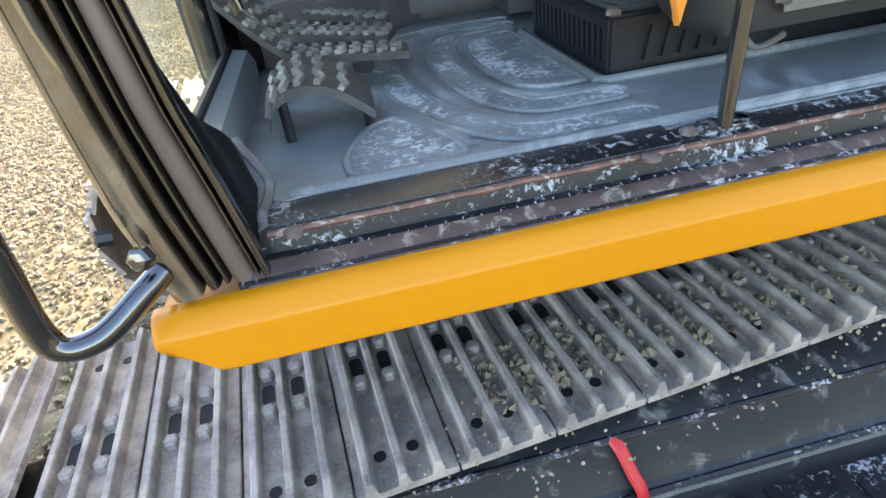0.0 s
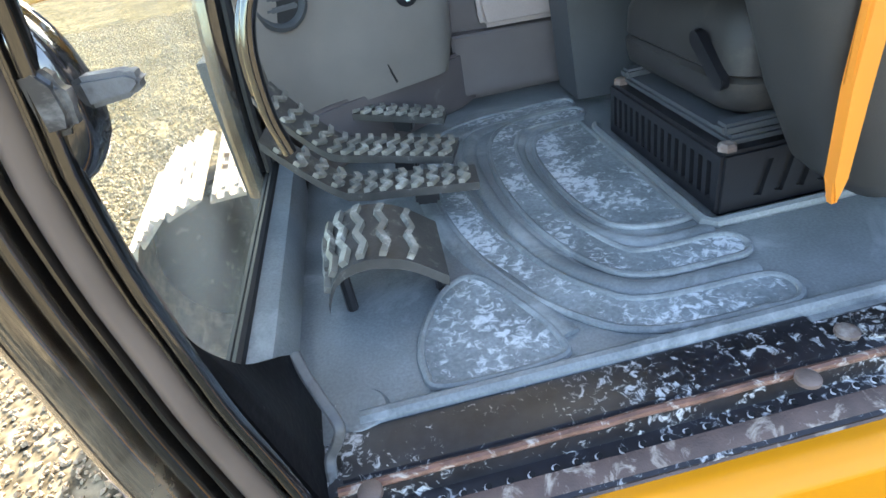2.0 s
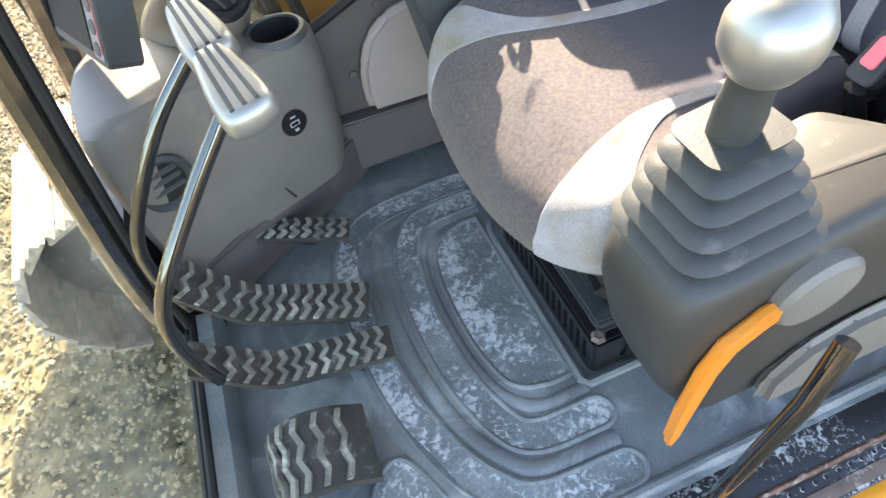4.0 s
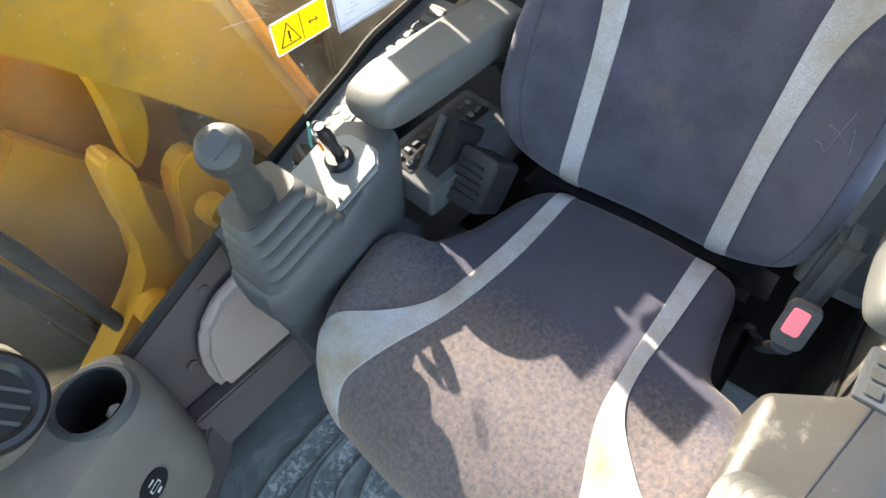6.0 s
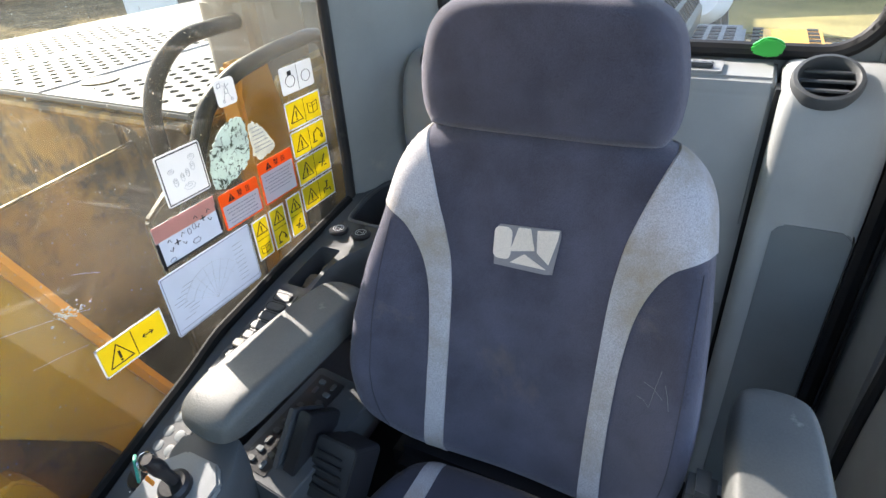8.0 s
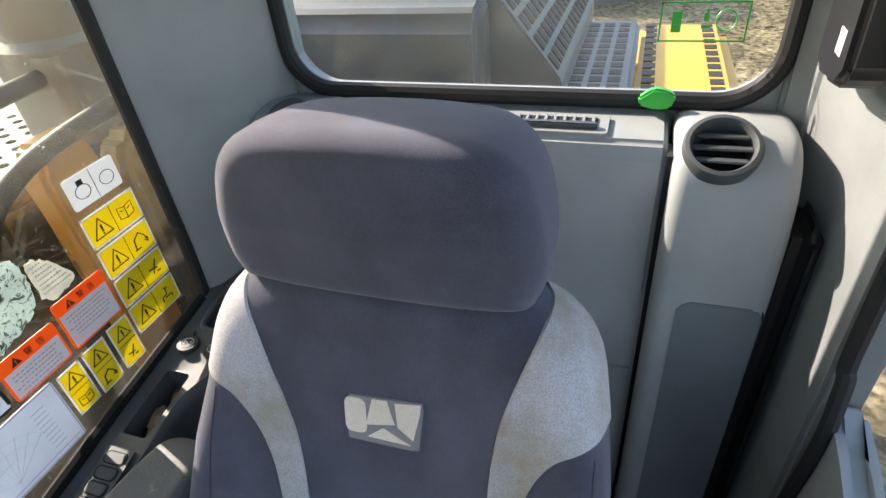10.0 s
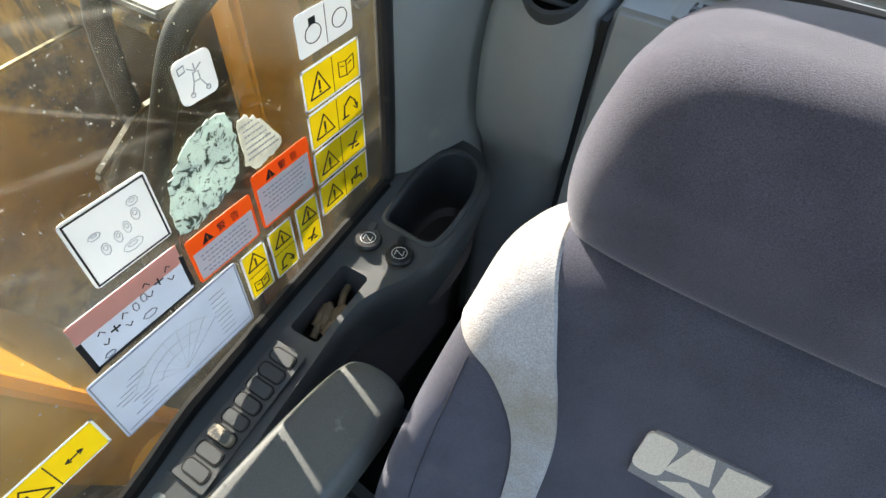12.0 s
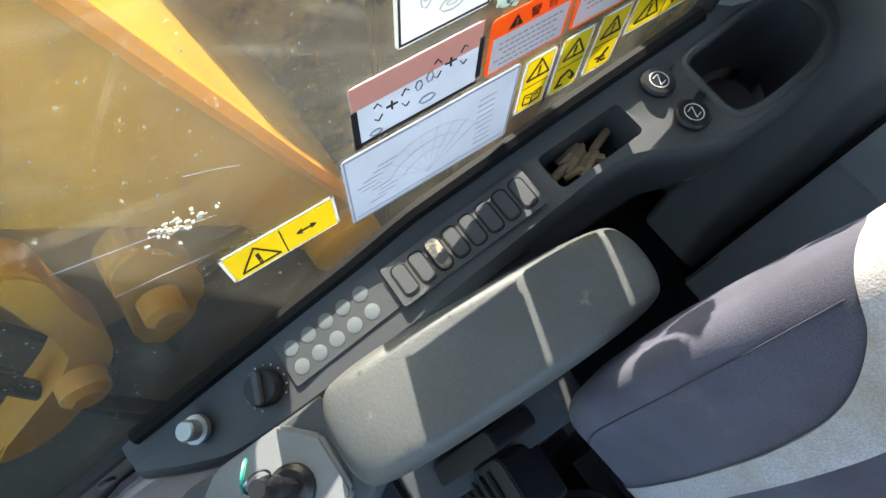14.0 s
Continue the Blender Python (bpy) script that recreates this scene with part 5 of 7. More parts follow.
# plate added so the console's inner wall looks shaded
part("void_plate", box(B(), 0.850, 1.015, 0.2145, 0.222, 0.08, 0.435, 0.003), M_BLACK, LC, "black plate added for the dark void beside the seat")
part("side_cover", bm, M_BEIGE, LC, "pale warm-grey side cover")
KP = frame_of((0.848, 0.199, 0.506), (0, -1, 0), (0.985, 0, 0.10))
part("keypad", prism(B(), rrect(0.048, 0.062, 0.004, 3), "z", 0.0, 0.006, 0.001, m=KP), M_DARKGREY, LC, "dark keypad")
for i in range(2):
    for j in range(3):
        part("key_button", prism(B(), rrect(0.015, 0.013, 0.003, 3, -0.010 + i * 0.020, -0.018 + j * 0.018), "z", 0.006, 0.008, 0.001, m=KP), M_BELLOWS, LC, "dark grey keypad button")
bm = B()
rings = []
b0, b1 = Vector((0.645, 0.215, 0.455)), Vector((0.625, 0.212, 0.565))
for k in range(folds * 6 + 1):
    f = k / (folds * 6)
    w = 0.060 * (1 - f) + 0.025 * f + 0.015 * (abs(math.cos(math.pi * folds * f)) - 0.6)
    cpt = b0.lerp(b1, f)
    rings.append([cpt + Vector((1.1 * p[0], p[1], 0.15 * p[0])) for p in rrect(2 * w, 2 * w, w * 0.45, 4)])
loft(bm, rings)
part("boot", bm, M_BELLOWS, LC, "grey rubber bellows boot")
bm = B()
tube(bm, [(0.625, 0.212, 0.56), (0.622, 0.208, 0.60), (0.62, 0.205, 0.63)], [0.018, 0.016, 0.018], 12, smooth=3)
part("stick", bm, M_BELLOWS, LC)
bm = lathe(B(), [(0.0, -0.032), (0.014, -0.031), (0.024, -0.022), (0.031, -0.006), (0.031, 0.008), (0.026, 0.021), (0.015, 0.029), (0.0, 0.031)], place(0.62, 0.203, 0.645, 10, -10, 0), 24, cap=False)
part("knob", bm, M_ALU, LC, "worn shiny ball knob")
lever = thing("safety_lock_lever", "orange plastic safety lock lever beside the seat console", "lock lever")
bm = prism(B(), [(0.6235, 0.111), (0.6265, 0.1055), (0.6300, 0.111), (0.6325, 0.135), (0.6330, 0.22), (0.6315, 0.305), (0.6400, 0.348), (0.6650, 0.376), (0.702, 0.392), (0.702, 0.411), (0.660, 0.396), (0.6250, 0.364), (0.6135, 0.318), (0.6150, 0.22), (0.6195, 0.135)], "y", 0.136, 0.149, 0.0035)
part("lever_bar", bm, M_ORANGE, lever)
part("pivot_disc", lathe(B(), [(0.045, 0), (0.045, 0.012), (0.04, 0.018), (0.0, 0.02)], place(0.715, 0.152, 0.395, 90, 0, 0), 24), M_BEIGE, lever)
cable = thing("wiring_loop", "thin pale cable looped under the seat console", "cable")
bm = B()
tube(bm, [(0.745, 0.20, 0.155), (0.748, 0.20, 0.10), (0.77, 0.20, 0.055), (0.80, 0.21, 0.04), (0.85, 0.23, 0.045)], 0.005, 8, smooth=6)
part("cable_run", bm, M_BEIGE, cable)
tag = thing("paper_tag", "small white printed tag on the seat base", "tag")
TM = frame_of((0.815, 0.3015, 0.055), (1, 0, -0.1), (0, 0, 1))
label_plate("tag_sheet", TM, 0.03, 0.04, M_PAPER, parent=tag)
bars("tag_print", TM, [(0, 0.010, 0.018, 0.003), (0, 0.002, 0.018, 0.003), (0, -0.008, 0.018, 0.006)], M_GREYINK, tag)
strut = thing("gas_strut", "black gas strut standing on the door sill", "gas strut")
bm = B()
tube(bm, [(0.657, 0.072, 0.004), (0.660, 0.072, 0.35), (0.68, 0.085, 0.42)], 0.0095, 12)
part("cylinder", bm, M_BLACKPAINT, strut)
part("foot", prism(B(), rrect(0.075, 0.035, 0.012, 4, 0.668, 0.082), "z", -0.002, 0.006, 0.002), M_SILLBLACK, strut)


# ---- right side console under the window ----
SC = thing("side_console", "dark grey side console with switches, sockets and cup holder", "side console")
IN = [(0.60, 0.912), (0.66, 0.880), (0.72, 0.862), (0.90, 0.856), (1.06, 0.862), (1.13, 0.865), (1.165, 0.855), (1.20, 0.834), (1.235, 0.820), (1.285, 0.8165), (1.34, 0.820), (1.39, 0.831), (1.422, 0.848), (1.440, 0.872), (1.446, 0.90), (1.447, 0.912)]
inn = smooth_line(IN, 4)
bm = B()
rings = []
for x, yi in inn:
    zt = wb(x) + 0.008 * min(1, max(0, (x - 0.6) / 0.2)) + (0.004 if x > 1.2 else 0)
    zl = zt - 0.085
    dy = 0.95
    rings.append([(x, yi + 0.022, zt - 0.115), (x, yi + 0.014, zl), (x, yi + 0.002, zt - 0.022), (x, yi + 0.003, zt - 0.008), (x, yi + 0.010, zt), (x, yi + 0.03 * (0.93 - yi) / 0.08 + 0.01, zt),
                  (x, dy - 0.022, zt), (x, dy - 0.013, zt + 0.006), (x, dy, zt + 0.007), (x, dy, zt - 0.115)])
loft(bm, rings)
c = B()
prism(c, rrect(0.100, 0.040, 0.006, 4, 1.126, 0.903), "z", 0.53, 0.75)
c2 = B()
CUP = [tuple(p) for p in smooth_line([(1.257, 0.917), (1.251, 0.888), (1.2495, 0.857), (1.257, 0.840), (1.287, 0.8345), (1.330, 0.836), (1.367, 0.842), (1.402, 0.857), (1.420, 0.882), (1.419, 0.908), (1.395, 0.925), (1.35, 0.928), (1.299, 0.923)], 4, True)]
prism(c2, CUP, "z", 0.46, 0.8)
body = part("console_top", cut(cut(bm, c), c2), M_DARKGREY, SC, angle=40)
# near-black floor carries the tray's inner shade
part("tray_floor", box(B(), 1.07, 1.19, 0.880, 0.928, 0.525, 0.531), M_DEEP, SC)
bm = B()
ring = [(p[0], p[1], wb(p[0]) + 0.010) for p in CUP]
tube(bm, ring + ring[:2], 0.005, 8, cap=False)
part("cup_rim", bm, M_DARKGREY, SC)
part("cup_floor", prism(B(), CUP, "z", 0.465, 0.47), M_BROWNGREY, SC)
random.seed(4)
scraps = thing("tray_scraps", "brown scraps lying in the console tray", "scraps", kind="stuff")
bm = B()
for k in range(9):
    x, y = random.uniform(1.10, 1.165), random.uniform(0.896, 0.916)
    tube(bm, [(x - 0.014, y - random.uniform(-0.008, 0.008), 0.539), (x, y, 0.545), (x + 0.014, y + random.uniform(-0.008, 0.008), 0.541)], random.uniform(0.004, 0.008), 7)
part("scrap", bm, M_STRAW, scraps)


def con(x, y, lift=0.0, dx=0.06):
    """A frame lying on the console top, x along it towards the rear."""
    z0, z1 = wb(x - dx) + 0.008, wb(x + dx) + 0.008
    mid = wb(x) + 0.008 + lift
    return frame_of((x, y, mid), (2 * dx, 0, z1 - z0), (0, 1, 0))


bm = B()
tube(bm, [(x, 0.9465, wb(x) + 0.014 + 0.005 * min(1, max(0, (x - 0.88) / 0.05))) for x in np.linspace(0.62, 1.30, 36)], 0.009, 8)
part("window_strip", bm, M_SEALBLACK, SC, "black rubber strip along the glass")
SWX = 0.975
SP = con(SWX, 0.902, 0.0005)
part("switch_plate", prism(B(), rrect(0.165, 0.044, 0.003, 3), "z", 0.0, 0.0015, m=SP), M_DARKGREY, SC)
for i in range(8):
    f = -0.068 + i * 0.0196
    sw = part("rocker_switch", prism(B(), rrect(0.0135, 0.031, 0.005, 4, f, 0.0), "z", 0.0013, 0.0032 if i != 2 else 0.0075, 0.0008, m=SP), M_STRAWSPOT if i == 2 else M_DARKGREY, SC)
    bm = B()
    rg = [SP @ Vector((p[0], p[1], 0.0016)) for p in rrect(0.0155, 0.033, 0.006, 4, f, 0.0)]
    tube(bm, rg + rg[:2], 0.0009, 6, cap=False)
    part("switch_frame", bm, M_DEEP, SC)
KP2 = con(0.835, 0.909, 0.0005)
part("button_plate", prism(B(), rrect(0.125, 0.048, 0.003, 3), "z", 0.0, 0.0012, m=KP2), M_DARKGREY, SC)
for i in range(5):
    for j in range(2):
        part("soft_button", lathe(B(), [(0.0078, 0), (0.0078, 0.0006), (0.006, 0.001), (0.0, 0.001)], KP2 @ Matrix.Translation((-0.048 + i * 0.021, -0.011 + j * 0.021, 0.001)), 14), M_POCKET, SC)
DM = con(0.751, 0.904, 0.0)
part("dial", lathe(B(), [(0.018, 0), (0.018, 0.010), (0.0155, 0.014), (0.0, 0.014)], DM, 24), M_BLACK, SC, "black round speed dial")
part("dial_grip", prism(B(), rrect(0.030, 0.006, 0.002, 3), "z", 0.013, 0.020, 0.001, m=DM @ Matrix.Rotation(1.2, 4, "Z")), M_DARKGREY, SC)
dots = B()
for a in np.linspace(-2.4, 2.4, 13):
    lathe(dots, [(0.0011, 0), (0.0, 0.0006)], DM @ Matrix.Translation((0.0215 * math.sin(a) , 0.0215 * math.cos(a), 0.0015)), 6)
part("dial_marks", dots, M_WHITE, SC)
PM = con(0.676, 0.914, 0.0)
part("plug_socket", lathe(B(), [(0.014, 0), (0.014, 0.006), (0.010, 0.007), (0.010, 0.02), (0.0085, 0.022), (0.0, 0.022)], PM, 20), M_ALU, SC, "grey lighter plug")
for x, y, a in ((1.217, 0.914, 0.2), (1.218, 0.867, 0.3)):
    SM = Matrix.Translation((x, y, wb(x) + 0.012)) @ Matrix.Rotation(a, 4, "Z")
    so = part("power_socket", lathe(B(), [(0.0175, 0), (0.0175, 0.004), (0.0155, 0.0065), (0.0, 0.007)], SM, 24), M_BLACK, SC, "black round power socket cap")
    part("cap_tab", prism(B(), rrect(0.016, 0.009, 0.003, 3, 0.021, 0.004), "z", 0.001, 0.006, 0.001, m=SM), M_BLACK, so)
    bm = B()
    tube(bm, [SM @ Vector((0.0095 * math.cos(q), 0.0095 * math.sin(q), 0.007)) for q in np.linspace(0, 2 * math.pi, 18)], 0.0006, 6, cap=False)
    for p, q in (((-0.004, 0.005), (0.004, 0.005)), ((0.004, 0.005), (-0.004, -0.005)), ((-0.004, -0.005), (0.004, -0.005))):
        tube(bm, [SM @ Vector((*p, 0.007)), SM @ Vector((*q, 0.007))], 0.0006, 6)
    part("cap_symbol", bm, M_WHITE, so, "white round symbol")
# low panel between seat and side console with buttons
RP = thing("radio_panel", "dark sunken control panel with small buttons beside the seat", "control panel")
RPM = frame_of((0.905, 0.768, 0.478), (0.94, -0.06, 0.05), (0.06, 0.99, 0.10))
part("panel_body", prism(B(), rrect(0.19, 0.105, 0.008, 4), "z", -0.05, 0.0, 0.004, m=RPM, seg=3), M_DARKGREY, RP)
part("button_field", prism(B(), rrect(0.168, 0.046, 0.003, 3, -0.002, 0.018), "z", -0.001, 0.0012, m=RPM), M_BLACK, RP, "black button field")
for i in range(10):
    for j in range(2):
        if (i, j) in ((3, 0), (7, 1)):
            continue
        w, h = (0.008, 0.010) if (i + j) % 3 else (0.012, 0.006)
        part("small_button", prism(B(), rrect(w, h, 0.002, 3, -0.074 + i * 0.016, 0.008 + j * 0.020), "z", 0.001, 0.0045, 0.001, m=RPM), M_BOOT if (i * 3 + j) % 4 else M_POCKET, RP)
part("volume_knob", lathe(B(), [(0.008, 0), (0.008, 0.008), (0.006, 0.010), (0.0, 0.010)], RPM @ Matrix.Translation((-0.026, 0.008, 0.001)), 18), M_BLACK, RP)

# ---- labels on the right window ----
def wlabel(name, label, x0, x1, z0, z1, material, r=0.004, rim=None):
    """A printed label stuck inside the side window; returns the thing and its plane (x to the rear, seen from inside)."""
    ob = thing(name, label, "label", group="window labels", at=((x0 + x1) / 2, 0.9545, (z0 + z1) / 2))
    m = frame_of((0, 0, 0), (1, 0, 0), (0, 0, 1))
    w, h = x1 - x0, z1 - z0
    if rim:
        label_plate("face", m, w - 0.005, h - 0.005, material, r * 0.6, 0.0006, ob)
        outline("rim", m, w, h, 0.0028, rim, ob, 0.0)
    else:
        label_plate("sheet", m, w, h, material, r, 0.0006, ob)
    return ob, m @ Matrix.Translation((0, 0, 0.0004)), w, h


def tri(name, m, cx, cy, s, parent):
    bm = B()
    for k in range(3):
        a0, a1 = math.pi / 2 + k * 2 * math.pi / 3, math.pi / 2 + (k + 1) * 2 * math.pi / 3
        tube(bm, [m @ Vector((cx + s * math.cos(a0), cy + s * math.sin(a0), 0.0009)), m @ Vector((cx + s * math.cos(a1), cy + s * math.sin(a1), 0.0009))], 0.0008, 5)
    box(bm, cx - s * 0.08, cx + s * 0.08, cy - s * 0.15, cy + s * 0.45, 0.0008, 0.0012, m=m)
    box(bm, cx - s * 0.08, cx + s * 0.08, cy - s * 0.36, cy - s * 0.24, 0.0008, 0.0012, m=m)
    return part(name, bm, M_INK, parent, "black warning triangle")


def stroke(name, m, lines, material, parent, r=0.0005):
    """A drawn pictogram: polylines of thin raised ink."""
    bm = B()
    for ln in lines:
        tube(bm, [m @ Vector((x, y, 0.0009)) for x, y in ln], r, 5)
    return part(name, bm, material, parent)


def ring2(cx, cy, rx, ry, n=14):
    return [(cx + rx * math.cos(q), cy + ry * math.sin(q)) for q in np.linspace(0, 2 * math.pi, n)]


def symbol(m, cx, cy, s, parent, kind_no):
    """A small line pictogram: book, boom, levers or a bent bar over a block."""
    k = kind_no % 4
    if k == 0:
        lines = [[(-0.4, -0.25), (-0.4, 0.3), (0, 0.2), (0.4, 0.3), (0.4, -0.25), (0, -0.35), (-0.4, -0.25)], [(0, -0.35), (0, 0.2)], [(-0.28, 0.1), (-0.1, 0.04)], [(0.1, 0.04), (0.28, 0.1)]]
    elif k == 1:
        lines = [[(-0.35, -0.3), (-0.3, 0.15), (0.05, 0.38), (0.3, 0.1), (0.35, -0.15)], [(0.22, -0.12), (0.38, -0.3), (0.42, -0.05)], [(-0.45, -0.34), (-0.1, -0.34)]]
    elif k == 2:
        lines = [[(-0.1, -0.3), (0.1, 0.1), (0.25, 0.35)], [(-0.3, 0.0), (0.2, -0.1)], [(0.1, -0.3), (0.32, -0.3)]]
    else:
        lines = [[(-0.3, -0.35), (-0.3, -0.1), (0.0, -0.05), (0.05, 0.3)], [(-0.1, -0.2), (0.3, -0.2), (0.3, -0.38)], [(-0.05, 0.3), (0.15, 0.3)]]
    return stroke("pictogram", m, [[(cx + s * x, cy + s * y) for x, y in ln] for ln in lines], M_INK, parent, 0.0010 if k else 0.0006)


lw, m, w, h = wlabel("pictogram_label", "white label with faint machine pictograms and black frame", 0.941, 1.013, 0.764, 0.834, M_WHITE)
outline("frame_line", m, w - 0.004, h - 0.004, 0.0016, M_INK, lw)
for x, y, rx, ry in ((-0.018, 0.010, 0.005, 0.003), (0.018, 0.018, 0.005, 0.004), (-0.015, -0.006, 0.0035, 0.006), (-0.003, -0.003, 0.003, 0.006), (0.006, 0.0, 0.003, 0.006), (0.016, 0.006, 0.0035, 0.006), (0.004, -0.018, 0.009, 0.005)):
    stroke("pictogram", m, [ring2(x, y, rx, ry, 9), ring2(x, y + 0.2 * ry, 0.5 * rx, 0.4 * ry, 7)], M_PALEINK, lw, 0.0004)
lp, m, w, h = wlabel("control_pattern_label", "faded pink and white control pattern label in a black holder", 0.906, 1.010, 0.6915, 0.752, M_PAPER)
bars("pink_head", m, [(0, h / 2 - 0.011, w, 0.022)], M_STICKPINK, lp, 0.0004, label="faded pink heading")
bars("black_edge", m, [(-w / 2 + 0.001, -0.012, 0.005, 0.040), (0, -h / 2 + 0.001, w, 0.003), (w / 2, -0.004, 0.004, 0.040)], M_INK, lp, 0.0008)
for cx, cy in ((-0.022, -0.004), (0.026, 0.008)):
    stroke("arrow_cross", m, [[(cx - 0.0045, cy), (cx + 0.0045, cy)], [(cx, cy - 0.004), (cx, cy + 0.004)]], M_INK, lp, 0.0008)
    for sx in (-1, 1):
        for sy in (-1, 1):
            stroke("pictogram", m, [[(cx + sx * 0.008, cy + sy * 0.004), (cx + sx * 0.011, cy + sy * 0.009), (cx + sx * 0.014, cy + sy * 0.006)]], M_INK, lp, 0.0005)
for x, y, rx, ry in ((0.0, 0.001, 0.0028, 0.005), (0.009, 0.004, 0.0028, 0.005), (0.007, -0.017, 0.007, 0.004), (-0.036, -0.024, 0.005, 0.003)):
    stroke("pictogram", m, [ring2(x, y, rx, ry, 7)], M_GREYINK, lp, 0.0006)
lc, m, w, h = wlabel("load_chart_label", "bluish white load chart label with fine print", 0.891, 1.057, 0.585, 0.683, M_PAPER)
outline("frame_line", m, w - 0.003, h - 0.003, 0.0012, M_GREYINK, lc)
rects = [(0, -0.040, w - 0.01, 0.0009), (-0.02, -0.046, 0.05, 0.0010)]
for i in range(9):
    rects.append((-0.055 + 0.010 * math.cos(i), 0.020 - i * 0.006, 0.018, 0.0008))
    rects.append((0.052, 0.030 - i * 0.0075, 0.018, 0.0008))
for k, r in enumerate(rects):
    bars("fine_print", m, [r], M_FAINT, lc)
for i in range(8):
    a = -1.0 + i * 0.28
    stroke("chart_ray", m, [[(-0.005, -0.030), (-0.005 + 0.06 * math.sin(a), -0.030 + 0.06 * math.cos(a))]], M_PALEINK, lc, 0.0002)
for i in range(3):
    stroke("chart_arc", m, [[(-0.005 + (0.03 + 0.014 * i) * math.sin(q), -0.030 + (0.03 + 0.014 * i) * math.cos(q)) for q in np.linspace(-1.1, 1.1, 12)]], M_PALEINK, lc, 0.0002)
for x0, x1, z0, z1 in ((1.018, 1.096, 0.689, 0.746), (1.102, 1.181, 0.690, 0.761)):
    lo, m, w, h = wlabel("warning_notice", "orange-headed white warning notice with printed lines", x0, x1, z0, z1, M_STICKORANGE)
    bars("white_field", m, [(0, -0.008, w - 0.006, h - 0.022)], M_WHITE, lo, 0.0003, label="white text field")
    for k in range(6):
        long = w - 0.016 - 0.006 * (k % 3)
        bars("printed_line", m, [(-0.002 * (k % 2) - long / 2 + (q + 0.5) * long / 11, h / 2 - 0.026 - k * 0.0055, long / 11 * (0.55 + 0.3 * ((q * 7 + k * 3) % 5) / 5), 0.0013) for q in range(11)], M_FAINT, lo, 0.0007)
    sign = prism(B(), [(-0.0235, h / 2 - 0.0155), (-0.0105, h / 2 - 0.0155), (-0.017, h / 2 - 0.0045)], "z", 0.0007, 0.0010, m=m)
    part("warning_sign", sign, M_INK, lo, "solid black warning triangle", smooth=False)
    bars("warning_mark", m, [(-0.017, h / 2 - 0.0105, 0.0012, 0.0045), (-0.017, h / 2 - 0.0142, 0.0012, 0.0011)], M_STICKORANGE, lo, 0.0011)
    for q, word in ((0.0, "警"), (0.0165, "告")):
        part("heading_word", text_mesh(word, 0.0105, m @ Matrix.Translation((q, h / 2 - 0.0105, 0.0012)), 0.0001), M_INK, lo, "black printed heading word", smooth=False)
k = 0
for x0, x1, z0, z1 in ((1.063, 1.097, 0.609, 0.679), (1.102, 1.138, 0.607, 0.680), (1.145, 1.181, 0.608, 0.682)):
    ly, m, w, h = wlabel("hazard_label", "upright yellow hazard label with black triangle", x0, x1, z0, z1, M_STICKYEL, 0.003, M_WHITE)
    tri("warning_triangle", m, 0, 0.016, 0.014, ly)
    symbol(m, 0, -0.018, 0.024, ly, k)
    bars("divider", m, [(0, 0.0, w - 0.006, 0.0008)], M_INK, ly, 0.0008)
    k += 1
for i in range(4):
    z1 = 0.829 - i * 0.0487
    ly, m, w, h = wlabel("hazard_label", "wide yellow hazard label with triangle and pictogram", 1.186, 1.274, z1 - 0.0458, z1, M_STICKYEL, 0.003, M_WHITE)
    tri("warning_triangle", m, -0.021, -0.003, 0.017, ly)
    symbol(m, 0.021, 0, 0.030, ly, 20 + i)
    bars("divider", m, [(0, 0, 0.0008, h - 0.006)], M_INK, ly, 0.0008)
ly, m, w, h = wlabel("hazard_label", "wide bright yellow hazard label stuck low on the glass", 0.784, 0.880, 0.602, 0.648, M_STICKYEL, 0.003, M_WHITE)
tri("warning_triangle", m, -0.022, -0.004, 0.019, ly)
stroke("pictogram", m, [[(0.012, 0.0), (0.028, 0.0)], [(0.016, 0.003), (0.012, 0.0), (0.016, -0.003)], [(0.024, 0.003), (0.028, 0.0), (0.024, -0.003)]], M_INK, ly, 0.0007)
bars("divider", m, [(0, 0, 0.0012, h - 0.008)], M_INK, ly, 0.0008)
ly, m, w, h = wlabel("engine_label", "white double pictogram label torn at one edge", 1.189, 1.267, 0.840, 0.882, M_WHITE)
for cx in (-0.018, 0.020):
    bm = B()
    tube(bm, [m @ Vector((cx + 0.011 * math.cos(q), -0.002 + 0.009 * math.sin(q), 0.0008)) for q in np.linspace(0, 2 * math.pi, 16)], 0.0005, 5, cap=False)
    part("ring_symbol", bm, M_INK, ly)
bars("divider", m, [(0.0, 0, 0.0008, 0.038)], M_INK, ly, 0.0008)
bars("pictogram", m, [(-0.018, 0.010, 0.009, 0.007)], M_INK, ly, 0.0008)
ly, m, w, h = wlabel("small_label", "small square white label with a faded drawing", 1.062, 1.098, 0.860, 0.897, M_WHITE, 0.006)
stroke("pictogram", m, [[(-0.007, -0.011), (-0.003, -0.002), (0.003, -0.002), (0.008, -0.011)], ring2(-0.007, -0.0115, 0.002, 0.002, 8), ring2(0.008, -0.0115, 0.002, 0.002, 8), [(-0.003, -0.002), (-0.002, 0.005), (0.003, 0.005), (0.003, -0.002)], [(0.0005, 0.005), (0.0005, 0.012)], [(-0.006, 0.010), (0.0005, 0.006), (0.007, 0.010)]], M_FAINT, ly, 0.0005)
stroke("pictogram", m, [[(-0.014, 0.008), (-0.014, 0.013), (-0.008, 0.014), (-0.008, 0.009), (-0.014, 0.008)]], M_GREYINK, ly, 0.0005)


